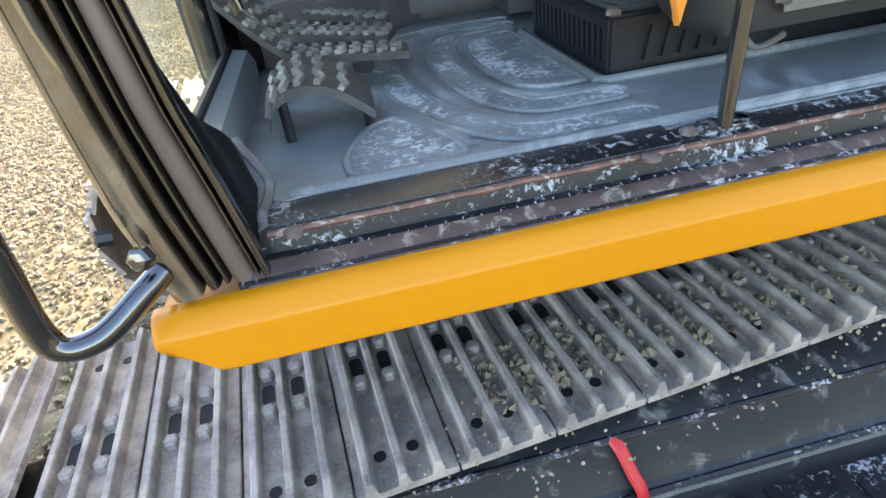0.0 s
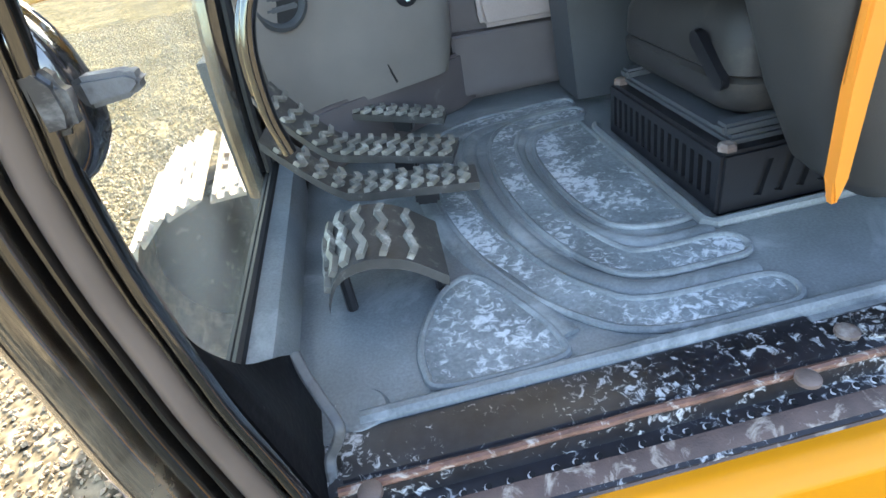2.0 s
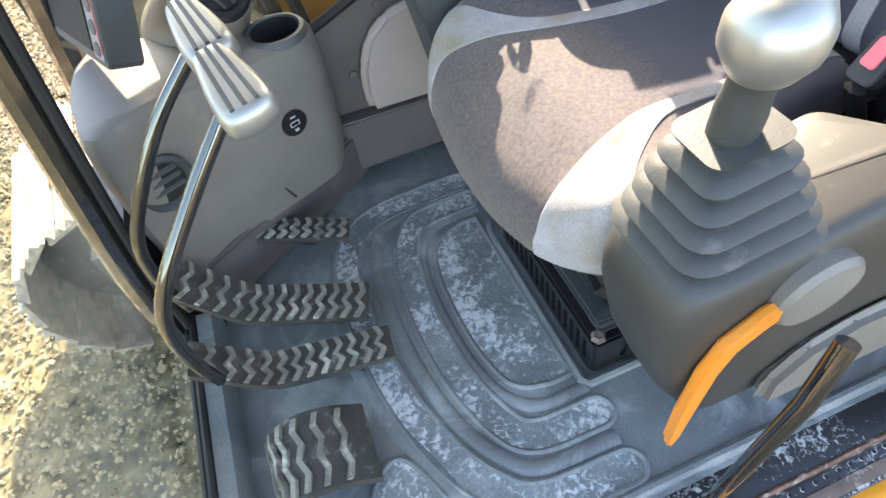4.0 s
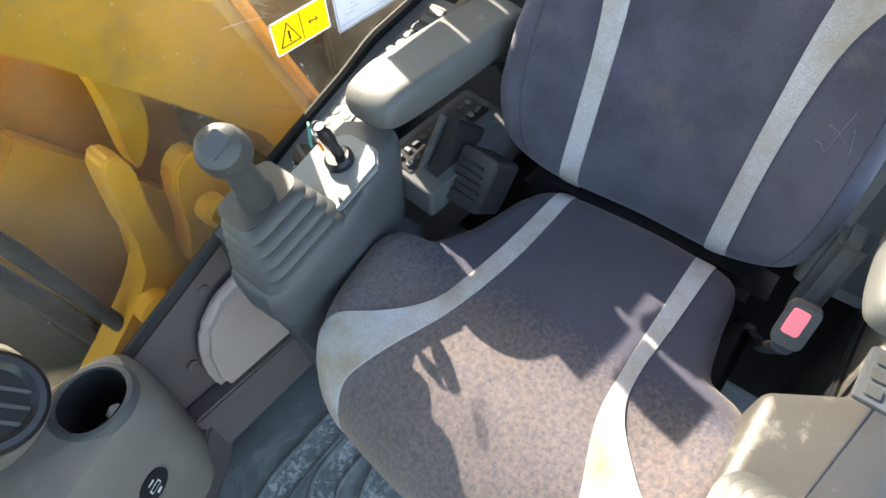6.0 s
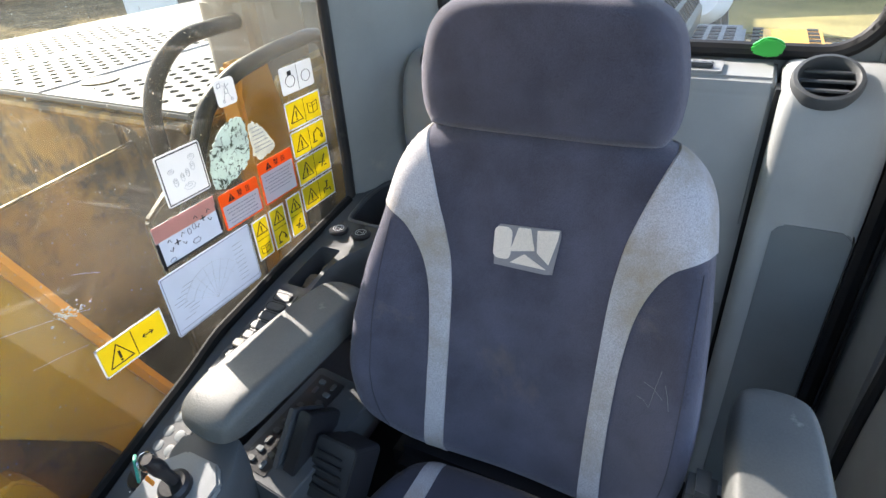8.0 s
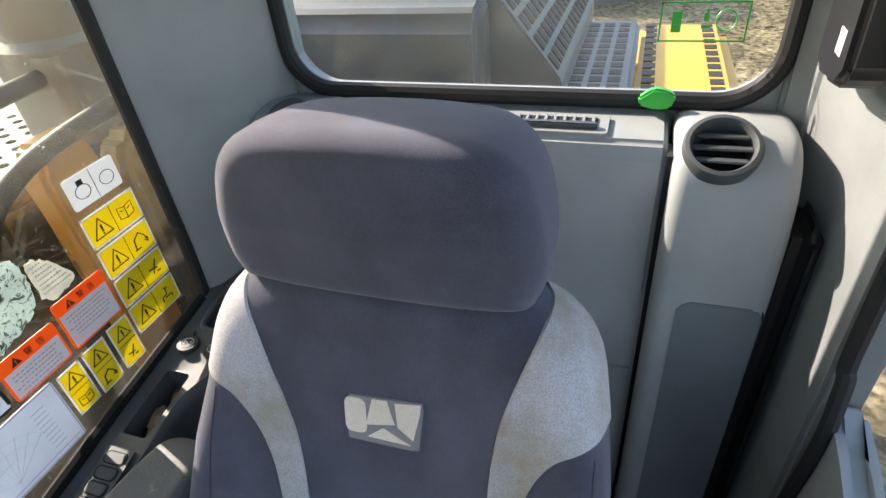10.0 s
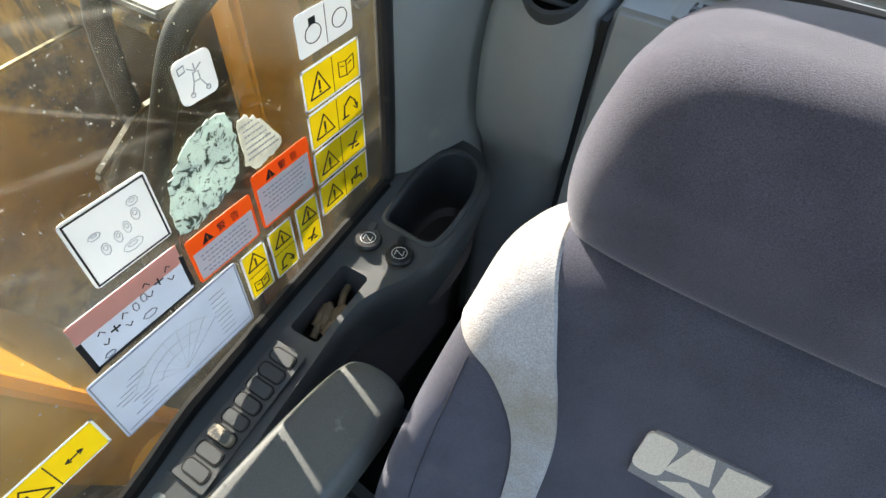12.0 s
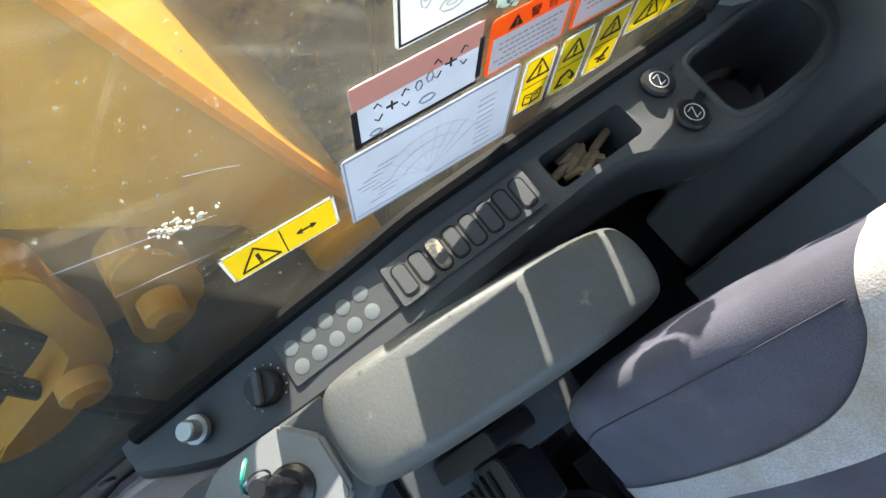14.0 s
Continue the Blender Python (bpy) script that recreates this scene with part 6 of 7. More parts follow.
def torn(name, label, pts, seed, material, lines=0):
    rnd = random.Random(seed)
    p = smooth_line(pts, 6, True)
    p = [(float(a[0]) + rnd.uniform(-0.002, 0.002), float(a[1]) + rnd.uniform(-0.002, 0.002)) for a in p]
    ob = thing(name, label, "label", group="window labels")
    part("torn_sheet", prism(B(), p, "y", 0.9535, 0.9545), material, ob, smooth=False)
    for k in range(lines):
        # rows of small print, as far as the torn paper still carries them
        z = max(b for a, b in pts) - 0.008 - k * 0.006
        bm = B()
        x = min(a for a, b in pts)
        while x < max(a for a, b in pts):
            w = rnd.uniform(0.0015, 0.0035)
            if all(inside_outline(q, z, p) for q in (x - 0.002, x + w + 0.002)):
                box(bm, x, x + w, 0.9532, 0.9536, z - 0.0008, z + 0.0008)
            x += w + 0.0012
        part("printed_line", bm, M_FAINT, ob, smooth=False)


torn("label_remnant", "half-scraped greenish white label remains on the glass", [(1.020, 0.756), (1.023, 0.800), (1.043, 0.825), (1.066, 0.839), (1.094, 0.837), (1.099, 0.807), (1.088, 0.772), (1.052, 0.757)], 1, M_PEEL)
torn("label_remnant", "scraped white label remnant above the warning notice", [(1.104, 0.772), (1.103, 0.818), (1.114, 0.824), (1.128, 0.811), (1.148, 0.775), (1.124, 0.767)], 2, M_PEELPAPER, 7)

scrape = thing("scraped_spot", "white scraped spot of dried dirt on the glass", "dirt spot", kind="stuff")
rnd = random.Random(8)
bm = B()
for k in range(46):
    cx, cz, r = 0.780 + rnd.gauss(0, 0.010), 0.711 + rnd.gauss(0, 0.0055), rnd.uniform(0.0004, 0.0017)
    prism(bm, [(cx + r * rnd.uniform(0.6, 1.5) * math.cos(q), cz + r * rnd.uniform(0.4, 1.0) * math.sin(q)) for q in np.linspace(0, 6.28, 8)[:-1]], "y", 0.9546 - 0.00003 * k, 0.9553)
part("spot", bm, M_SPATTER, scrape, smooth=False)
for xa, za, xb, zb in ((0.712, 0.727, 0.803, 0.700), (0.722, 0.672, 0.784, 0.660), (0.80, 0.75, 0.83, 0.735)):
    bm = B()
    tube(bm, [(xa, 0.9553, za), ((xa + xb) / 2, 0.9553, (za + zb) / 2 + 0.001), (xb, 0.9553, zb)], 0.00014, 4)
    part("scratch", bm, M_WHITE, window_2, "fine pale scratch in the glass")

# ---- rear shelf with vents ----
shelf = thing("rear_shelf", "pale grey rear shelf and storage lid behind the seat", "rear shelf")
bm = B()
prism(bm, [(1.455, 0.15), (1.462, 0.60), (1.468, 0.815), (1.480, 0.838), (1.575, 0.845), (1.575, 0.0), (1.455, 0.0)], "y", 0.275, 0.754, 0.006, seg=3)
part("lid", bm, M_TRIM, shelf, "large pale grey storage lid")


def housing(name, prof, y0, y1, vm, r):
    """A rounded housing, its section swept along y with rounded ends, bored for a vent."""
    P = smooth_line(prof, 5)
    rings = []
    for y, ins in ((y0, 0.016), (y0 + 0.003, 0.008), (y0 + 0.009, 0.002), (y0 + 0.018, 0.0), (y1 - 0.018, 0.0), (y1 - 0.009, 0.002), (y1 - 0.003, 0.008), (y1, 0.016)):
        rings.append([(p[0] + ins, y, p[1] - ins * min(1.0, max(0.0, (p[1] - 0.72) / 0.1))) for p in P] + [(1.576, y, 0.848 - ins), (1.576, y, 0.0)])
    bm = loft(B(), rings)
    c = lathe(B(), [(r, -0.05), (r, 0.05)], vm, 32)
    return part(name, cut(bm, c), M_TRIM, shelf, angle=50)


VL = frame_of((1.458, 0.216, 0.846), (0, -1, 0), (0.80, 0, 0.48))
VR = frame_of((1.482, 0.825, 0.838), (0, -1, 0), (0.80, 0, 0.48))
housing("vent_housing", [(1.402, 0.0), (1.404, 0.40), (1.408, 0.66), (1.416, 0.76), (1.432, 0.820), (1.460, 0.848), (1.50, 0.855), (1.55, 0.852)], 0.125, 0.268, VL, 0.0375)
bm = prism(B(), rrect(0.104, 0.60, 0.016, 5, -0.184, 0.345), "z", -0.02, 0.0, 0.004, m=frame_of((1.399, 0, 0), (0, -1, 0), (0.010, 0, 1)), seg=3)
part("pocket_cover", bm, M_POCKET, shelf, "darker blue-grey pocket cover")
bm = B()
rg = [frame_of((1.399, 0, 0), (0, -1, 0), (0.010, 0, 1)) @ Vector((p[0], p[1], -0.006)) for p in rrect(0.108, 0.604, 0.018, 5, -0.184, 0.345)]
tube(bm, rg + rg[:2], 0.0016, 6, cap=False)
part("cover_gap", bm, M_DEEP, shelf)
housing("vent_housing", [(1.485, 0.0), (1.485, 0.48), (1.476, 0.58), (1.446, 0.640), (1.437, 0.70), (1.440, 0.765), (1.454, 0.815), (1.480, 0.842), (1.52, 0.850), (1.56, 0.850)], 0.762, 0.90, VR, 0.0345)
part("lid_seam", box(B(), 1.463, 1.50, 0.268, 0.275, 0.1, 0.828), M_DEEP, shelf)
part("lid_seam", box(B(), 1.463, 1.50, 0.754, 0.762, 0.1, 0.828), M_DEEP, shelf)
part("lid_crease", box(B(), 1.4565, 1.463, 0.28, 0.750, 0.441, 0.446, 0.001), M_PLASTIC, shelf)


def round_vent(name, label, m, r=0.05):
    ob = thing(name, label, "air vent", group="round air vents")
    ob.matrix_basis = m
    part("housing_ring", lathe(B(), [(r * 1.10, -0.010), (r * 1.10, 0.003), (r * 1.04, 0.008), (r * 0.92, 0.009), (r * 0.84, 0.004), (r * 0.82, -0.012), (r * 0.82, -0.03)], None, 36, cap=False), M_DARKGREY, ob)
    part("throat", lathe(B(), [(r * 0.83, -0.028), (0.0, -0.029)], None, 24, cap=False), M_DEEP, ob)
    for k in (-0.5, 0.0, 0.5):
        half = r * 0.82 * math.sqrt(1 - k * k)
        part("vane", box(B(), -half, half, -r * 0.05, r * 0.20, -0.0015, 0.0015, 0.001, m=Matrix.Translation((0, r * k * 0.85 - r * 0.05, 0.0)) @ Matrix.Rotation(-0.5, 4, "X")), M_DARKGREY, ob)
    return ob


round_vent("round_vent", "black round air vent with slats in the rear shelf", VL, 0.041)
round_vent("round_vent", "black round air vent with slats in the rear shelf", VR, 0.038)


def slot_vent(y0, y1):
    ob = thing("slot_vent", "long slatted demister vent on the rear shelf", "air vent", group="slot air vents")
    m = frame_of((1.512, (y0 + y1) / 2, 0.8432), (0, -1, 0), (1, 0, 0.08))
    w = y1 - y0
    part("surround", prism(B(), rrect(w + 0.03, 0.052, 0.006, 3), "z", -0.004, 0.002, 0.001, m=m), M_PLASTIC, ob)
    part("slot", prism(B(), rrect(w, 0.022, 0.003, 3, 0, 0.004), "z", 0.001, 0.0032, m=m), M_DEEP, ob)
    for k in range(9):
        part("slat", box(B(), -w / 2 + (k + 0.5) * w / 9 - 0.0022, -w / 2 + (k + 0.5) * w / 9 + 0.0022, -0.007, 0.015, 0.002, 0.006, 0.001, m=m), M_PLASTIC, ob)
    part("front_lip", box(B(), -w / 2, w / 2, -0.016, -0.006, 0.001, 0.010, 0.002, m=m), M_DARKGREY, ob)


slot_vent(0.365, 0.480)
slot_vent(0.565, 0.680)
greentag = thing("green_clip", "small translucent green plastic clip on the window seal", "clip")
bm = B()
prism(bm, [(0.275, 0.855), (0.27, 0.872), (0.282, 0.880), (0.300, 0.882), (0.318, 0.868), (0.316, 0.858), (0.295, 0.852)], "x", 1.548, 1.562, 0.003)
part("clip_body", bm, M_GREEN, greentag)
rec = thing("interior_camera_box", "small black plastic box fixed high on the door post", "electronics box")
bm = B()
prism(bm, [(1.40, 0.955), (1.42, 0.935), (1.48, 0.925), (1.51, 0.94), (1.52, 1.15), (1.41, 1.15)], "y", 0.09, 0.135, 0.008, seg=3)
part("case", bm, M_BLACK, rec)
part("case_label", box(B(), 1.425, 1.445, 0.1355, 0.136, 0.965, 0.99), M_WHITE, rec)

# ---- front console with cup holder, vent and monitor ----
FC = thing("front_console", "warm grey front side console with cup holder and air vents", "front console")
CUPX, CUPY = 0.356, 0.882
plan = smooth_line([(0.06, 0.70), (0.16, 0.745), (0.26, 0.785), (0.345, 0.82), (0.400, 0.85), (0.418, 0.900), (0.408, 0.945), (0.30, 0.948), (0.06, 0.948)], 5, True)


def console_ring(scale, z, dz=0.0):
    cx, cy = 0.23, 0.86
    return [(cx + (p[0] - cx) * scale, cy + (p[1] - cy) * scale, z + dz * (0.4 - p[0])) for p in plan]


bm = B()
loft(bm, [console_ring(0.90, 0.10), console_ring(0.985, 0.16, 0.0), console_ring(1.0, 0.24), console_ring(0.995, 0.33, 0.05), console_ring(0.975, 0.362, 0.08), console_ring(0.93, 0.378, 0.10), console_ring(0.80, 0.384, 0.10)])
c = B()
lathe(c, [(0.040, 0.30), (0.040, 0.45)], place(CUPX, CUPY, 0), 28)
part("body", cut(bm, c), M_BEIGE, FC, angle=40)
part("cup_ring", lathe(B(), [(0.040, 0.30), (0.040, 0.384), (0.043, 0.391), (0.049, 0.390), (0.053, 0.378)], place(CUPX, CUPY, 0.004), 32, cap=False), M_DARKGREY, FC, "dark grey cup holder ring")
# black lining and floor put the cup's inner shade into colour
part("cup_dark", lathe(B(), [(0.0392, 0.30), (0.0392, 0.3885)], place(CUPX, CUPY, 0.004), 40, cap=False), M_DEEP, FC)
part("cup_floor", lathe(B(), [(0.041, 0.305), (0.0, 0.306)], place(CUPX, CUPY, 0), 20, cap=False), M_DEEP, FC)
part("paper_scrap", lathe(B(), [(0.0, 0.0), (0.012, 0.004), (0.009, 0.014), (0.0, 0.017)], place(0.362, 0.882, 0.34, 20, 10, 0), 7), M_WHITE, FC, "crumpled white paper scrap")
UM = frame_of((0.332, 0.8135, 0.262), (0.93, 0.36, 0.0), (0.0, 0.0, 1.0))
part("socket_plate", lathe(B(), [(0.024, 0.0), (0.024, 0.004), (0.0, 0.005)], UM @ Matrix.Translation((0, 0, -0.002)), 28), M_BLACK, FC, "black round socket plate")
bars("socket_marks", UM, [(0, 0, 0.018, 0.009), (0, 0.013, 0.010, 0.003), (0, -0.013, 0.008, 0.005)], M_WHITE, FC, 0.003)
bars("socket_slot", UM, [(0, 0, 0.014, 0.006)], M_DEEP, FC, 0.0035)
bm = B()
tube(bm, [(0.19, 0.765, 0.36), (0.245, 0.782, 0.24), (0.285, 0.80, 0.115)], 0.0022, 6)
part("panel_seam", bm, M_DEEP, FC)
VM = frame_of((0.124, 0.718, 0.300), (0.92, 0.38, 0), (0.0, 0.08, 1.0))
part("vent_ring", lathe(B(), [(0.046, -0.012), (0.046, 0.004), (0.040, 0.008), (0.034, 0.003), (0.032, -0.004)], VM, 30, cap=False), M_DARKGREY, FC)
# shallow black disc, the vent's dark depth is only its colour
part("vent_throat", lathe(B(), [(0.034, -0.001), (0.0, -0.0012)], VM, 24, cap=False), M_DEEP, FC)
for q in (-0.012, 0.004, 0.018):
    part("vane", box(B(), -0.028, 0.028, q - 0.004, q + 0.004, -0.006, 0.003, 0.002, m=VM), M_DARKGREY, FC)
# upper vent and monitor pod
pod = thing("monitor_pod", "grey monitor pod with membrane keys beside an air vent", "monitor")
PD = frame_of((0.294, 0.893, 0.476), (0.75, 0.60, 0.18), (-0.52, 0.42, 0.74))
bm = B()
rings = []
for d, r, sx in ((0.004, 0.052, 1.0), (0.0, 0.056, 1.0), (-0.008, 0.0595, 1.0), (-0.03, 0.063, 1.04), (-0.06, 0.067, 1.10), (-0.10, 0.072, 1.2), (-0.14, 0.078, 1.3)):
    rings.append([PD @ Vector((r * sx * math.cos(q), r * math.sin(q), d)) for q in np.linspace(0, 2 * math.pi, 33)[:-1]])
loft(bm, rings)
part("vent_pod", bm, M_BEIGE, pod, "warm grey rounded vent pod", angle=50)
part("vent_ring", lathe(B(), [(0.056, 0.0), (0.055, 0.007), (0.050, 0.011), (0.043, 0.011), (0.037, 0.005), (0.036, 0.0045)], PD, 36, cap=False), M_BLACK, pod)
# black disc gives the pod vent its dark depth by colour
part("vent_throat", lathe(B(), [(0.038, 0.0046), (0.0, 0.0047)], PD, 28, cap=False), M_DEEP, pod)
for q in (-0.017, 0.0, 0.017):
    hw = math.sqrt(0.037 ** 2 - q * q)
    part("vane", box(B(), q - 0.0022, q + 0.0022, -hw, hw, 0.005, 0.0095, 0.001, m=PD), M_DARKGREY, pod)
MM = frame_of((0.120, 0.86, 0.535), (0.42, -0.90, 0.05), (0.30, 0.18, 0.93))
part("screen_case", prism(B(), rrect(0.20, 0.16, 0.012, 4), "z", -0.045, 0.0, 0.006, m=MM), M_DARKGREY, pod)
part("key_strip", box(B(), 0.060, 0.092, -0.07, 0.07, 0.0, 0.002, 0.001, m=MM), M_PLASTIC, pod)
part("screen", box(B(), -0.09, 0.05, -0.065, 0.065, 0.0, 0.0015, m=MM), M_DEEP, pod)
for k in range(5):
    part("membrane_key", lathe(B(), [(0.010, 0.002), (0.009, 0.0035), (0.0, 0.0035)], MM @ Matrix.Translation((0.076, -0.056 + k * 0.028, 0)), 14), M_BOOT, pod)
part("red_line", box(B(), 0.089, 0.091, -0.06, 0.06, 0.0018, 0.0026, m=MM), M_RED, pod)
kick = tagged(part("trim_kick_panel", prism(B(), [(0.10, 0.70), (0.42, 0.905), (0.46, 0.948), (0.06, 0.948)], "z", 0.0, 0.115, 0.006), M_BROWNGREY), "dark lower panel under the front console", "trim", kind="structure")

# ---- pedals ----
def pedal(name, label, m, length, width, bend, seed):
    """A flat pedal with a bent toe and chevron treads."""
    ob = thing(name, label, "pedal", group="foot pedals")
    ob.matrix_basis = m
    n = 14
    prof = []
    for k in range(n + 1):
        x = -length / 2 + length * k / n
        prof.append((x, bend * max(0, (-x - length * 0.12) / length) ** 1.3 * length))
    bm = B()
    rings = []
    for x, z in prof:
        wv = width * (1 - 0.10 * abs(x / length))
        rings.append([(x, -wv / 2, z), (x, wv / 2, z), (x, wv / 2, z - 0.012), (x, -wv / 2, z - 0.012)])
    loft(bm, rings)
    part("plate", bm, M_PEDAL, ob)
    x = -length / 2 + 0.014
    while x < length / 2 - 0.022:
        z = float(np.interp(x, [p[0] for p in prof], [p[1] for p in prof]))
        z2 = float(np.interp(x + 0.012, [p[0] for p in prof], [p[1] for p in prof]))
        tm = frame_of((x, 0, z), (0.012, 0, z2 - z), (0, 1, 0))
        hw = width * 0.46
        t = 0.0085
        zig = [(0.0, -hw), (0.010, -hw * 0.45), (0.0, -hw * 0.05), (0.010, hw * 0.45), (0.004, hw)]
        bm = prism(B(), zig + [(a + t, b) for a, b in zig[::-1]], "z", -0.001, 0.0065, m=tm)
        part("tread_bar", bm, M_PEDALTREAD, ob, smooth=False)
        x += 0.022
    bm = B()
    box(bm, length * 0.18, length * 0.30, -width * 0.28, width * 0.28, -0.035, -0.012, 0.004)
    part("hinge", bm, M_BLACK, ob)
    return ob


pedal("pedal", "worn rubber travel pedal with chevron treads", frame_of((0.212, 0.480, 0.073), (0.985, -0.105, -0.085), (0.105, 0.99, 0.0)), 0.285, 0.062, 1.1, 1)
pedal("pedal", "worn rubber travel pedal with chevron treads", frame_of((0.200, 0.600, 0.085), (0.94, -0.33, -0.10), (0.33, 0.94, 0.0)), 0.30, 0.075, 1.1, 2)
pedal("pedal", "narrow worn attachment pedal with chevron treads", frame_of((0.215, 0.775, 0.085), (0.94, -0.30, -0.16), (0.30, 0.95, 0.0)), 0.30, 0.050, 1.0, 3)
# curved foot rest with treads
rest = thing("foot_rest", "worn rubber-covered bent steel foot rest", "foot rest")
bm = B()
arc = [(0.128, 0.030), (0.140, 0.058), (0.158, 0.074), (0.19, 0.078), (0.23, 0.064), (0.272, 0.030)]
A = smooth_line(arc, 4)
rings = []
for i, (x, z) in enumerate(A):
    rings.append([(x, 0.275 + 0.02 * (x - 0.12), z), (x + 0.004, 0.392, z + 0.010), (x + 0.002, 0.392, z - 0.002), (x - 0.002, 0.275, z - 0.012)])
loft(bm, rings)
part("rest_plate", bm, M_PEDAL, rest)
for k in range(7):
    i = 1 + k * 3
    if i + 2 < len(A):
        x, z = A[i]
        x2, z2 = A[i + 2]
        tm = frame_of((x, 0.333, z + 0.006), (x2 - x, 0, z2 - z), (0, 1, 0.085))
        zig = [(0.0, -0.052), (0.007, -0.030), (-0.001, -0.008), (0.007, 0.012), (-0.001, 0.034), (0.005, 0.052)]
        part("tread_bar", prism(B(), zig + [(u + 0.0085, v) for u, v in zig[::-1]], "z", -0.001, 0.007, m=tm), M_PEDALTREAD, rest, smooth=False)
for x in (0.150, 0.262):
    bm = B()
    tube(bm, [(x, 0.30, 0.0), (x, 0.30, 0.055 if x < 0.2 else 0.03)], 0.007, 8)
    part("leg", bm, M_BLACK, rest)

# travel levers: bent stems with ribbed metal-look heads
def travel_lever(name, base_pt, head_pt, yaw):
    ob = thing(name, "black stem travel lever with a ribbed silver-grey grip", "travel lever", group="travel levers")
    bm = B()
    bx, by, bz = base_pt
    hx, hy, hz = head_pt
    tube(bm, [(bx, by, bz), (bx - 0.010, by, bz + 0.06), (bx - 0.004, by, bz + 0.145), (bx + 0.03, by + 0.004, bz + 0.215), ((bx + hx) / 2 + 0.01, (by + hy) / 2, hz - 0.10), (hx, hy, hz - 0.02)], 0.0095, 12, smooth=6)
    part("stem", bm, M_BLACKPAINT, ob)
    m = frame_of(head_pt, (math.cos(yaw), math.sin(yaw), -0.12), (-math.sin(yaw), math.cos(yaw), 0.10))
    p = Pillow([(-0.062, 0.0), (-0.055, 0.016), (-0.02, 0.024), (0.03, 0.029), (0.054, 0.026), (0.062, 0.012), (0.062, -0.012), (0.054, -0.026), (0.03, -0.029), (-0.02, -0.024), (-0.055, -0.016)], m, 0.014, 0.032, None, 0.75)
    part("grip", p.mesh(12), M_ALU, ob, "silver-grey ribbed grip")
    for q in (-0.012, 0.0, 0.012):
        bm = B()
        tube(bm, [p.point(-0.048, q * 0.8, 0.0003), p.point(0.052, q * 1.1, 0.0003)], 0.0026, 6)
        part("grip_rib", bm, M_DARKGREY, ob)
    return ob


travel_lever("travel_lever", (0.112, 0.452, 0.155), (0.292, 0.515, 0.55), -1.36)
travel_lever("travel_lever", (0.075, 0.62, 0.13), (0.272, 0.645, 0.55), -1.36)

# ---- outside: ground ----
bm = B()
for x0, x1, y0, y1 in ((-2000, 2000, -2000, 2000),):
    v = [bm.verts.new((x, y, GROUND)) for x, y in ((x0, y0), (x1, y0), (x1, y1), (x0, y1))]
    bm.faces.new(v)
ground = tagged(part("ground", bm, M_GRAVEL, smooth=False), "pale tan gravel yard in bright sun", "gravel", kind="structure")
random.seed(11)


def stones(name, label, n, region, z, size, seed):
    """Loose stones as one mesh; region gives a plan point from two random numbers."""
    rnd = random.Random(seed)
    verts, faces = [], []
    base_v = [(1, 0, 0), (-1, 0, 0), (0, 1, 0), (0, -1, 0), (0, 0, 1), (0, 0, -1)]
    base_f = [(0, 2, 4), (2, 1, 4), (1, 3, 4), (3, 0, 4), (2, 0, 5), (1, 2, 5), (3, 1, 5), (0, 3, 5)]
    for _ in range(n):
        x, y = region(rnd.random(), rnd.random())
        s = size * rnd.uniform(0.5, 1.5)
        q = Euler((rnd.uniform(0, 6), rnd.uniform(0, 6), rnd.uniform(0, 6))).to_matrix()
        sc = Vector((rnd.uniform(0.7, 1.2), rnd.uniform(0.6, 1.0), rnd.uniform(0.45, 0.8)))
        o = len(verts)
        zz = z(x, y) if callable(z) else z
        for b in base_v:
            p = q @ Vector((b[0] * sc.x * s * rnd.uniform(0.8, 1.2), b[1] * sc.y * s, b[2] * sc.z * s))
            verts.append((x + p.x, y + p.y, zz + s * 0.3 + p.z))
        faces += [tuple(o + i for i in f) for f in base_f]
    me = bpy.data.meshes.new(name)
    me.from_pydata(verts, [], faces)
    me.materials.append(M_STONE)
    return tagged(new(name, me), label, "stones", kind="stuff")


stones("gravel_stones", "loose pale gravel stones on the yard", 26000, lambda a, b: (-0.1 - 3.6 * a ** 1.2, -1.4 + 6.5 * b), GROUND, 0.014, 5)
stones("gravel_stones", "loose pale gravel stones farther out on the yard", 30000, lambda a, b: (0.3 - 6.5 * a, 3.0 + 11 * b ** 1.3), GROUND, 0.017, 6)

# ---- crawler tracks ----
TA = radians(5.4)


def shoe_mesh():
    bm = B()
    # one triple-bar shoe, 0.142 along x, 0.5 across y, top at z = 0
    w = 0.48
    p = 0.141
    prism(bm, [(0.0, -0.018), (p - 0.003, -0.018), (p - 0.003, -0.006), (0.118, -0.004), (0.116, 0.018), (0.106, 0.018), (0.102, -0.005), (0.072, -0.005), (0.069, 0.016), (0.059, 0.016), (0.056, -0.005),
               (0.028, -0.005), (0.025, 0.017), (0.015, 0.017), (0.011, -0.005), (0.0, -0.007)], "y", 0.0, w, 0.0015, seg=1)
    return bm


SHOE = small_mesh(shoe_mesh(), M_STEEL, "track_shoe")
BOLT = small_mesh(lathe(B(), [(0.0125, -0.006), (0.0125, 0.006), (0.009, 0.009), (0.0, 0.0095)], None, 6), M_STEEL, "shoe_bolt")
# shoe slots and holes are flat near-black pieces, their shade only a colour
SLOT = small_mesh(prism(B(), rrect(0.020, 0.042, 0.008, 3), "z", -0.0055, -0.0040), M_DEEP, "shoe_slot")
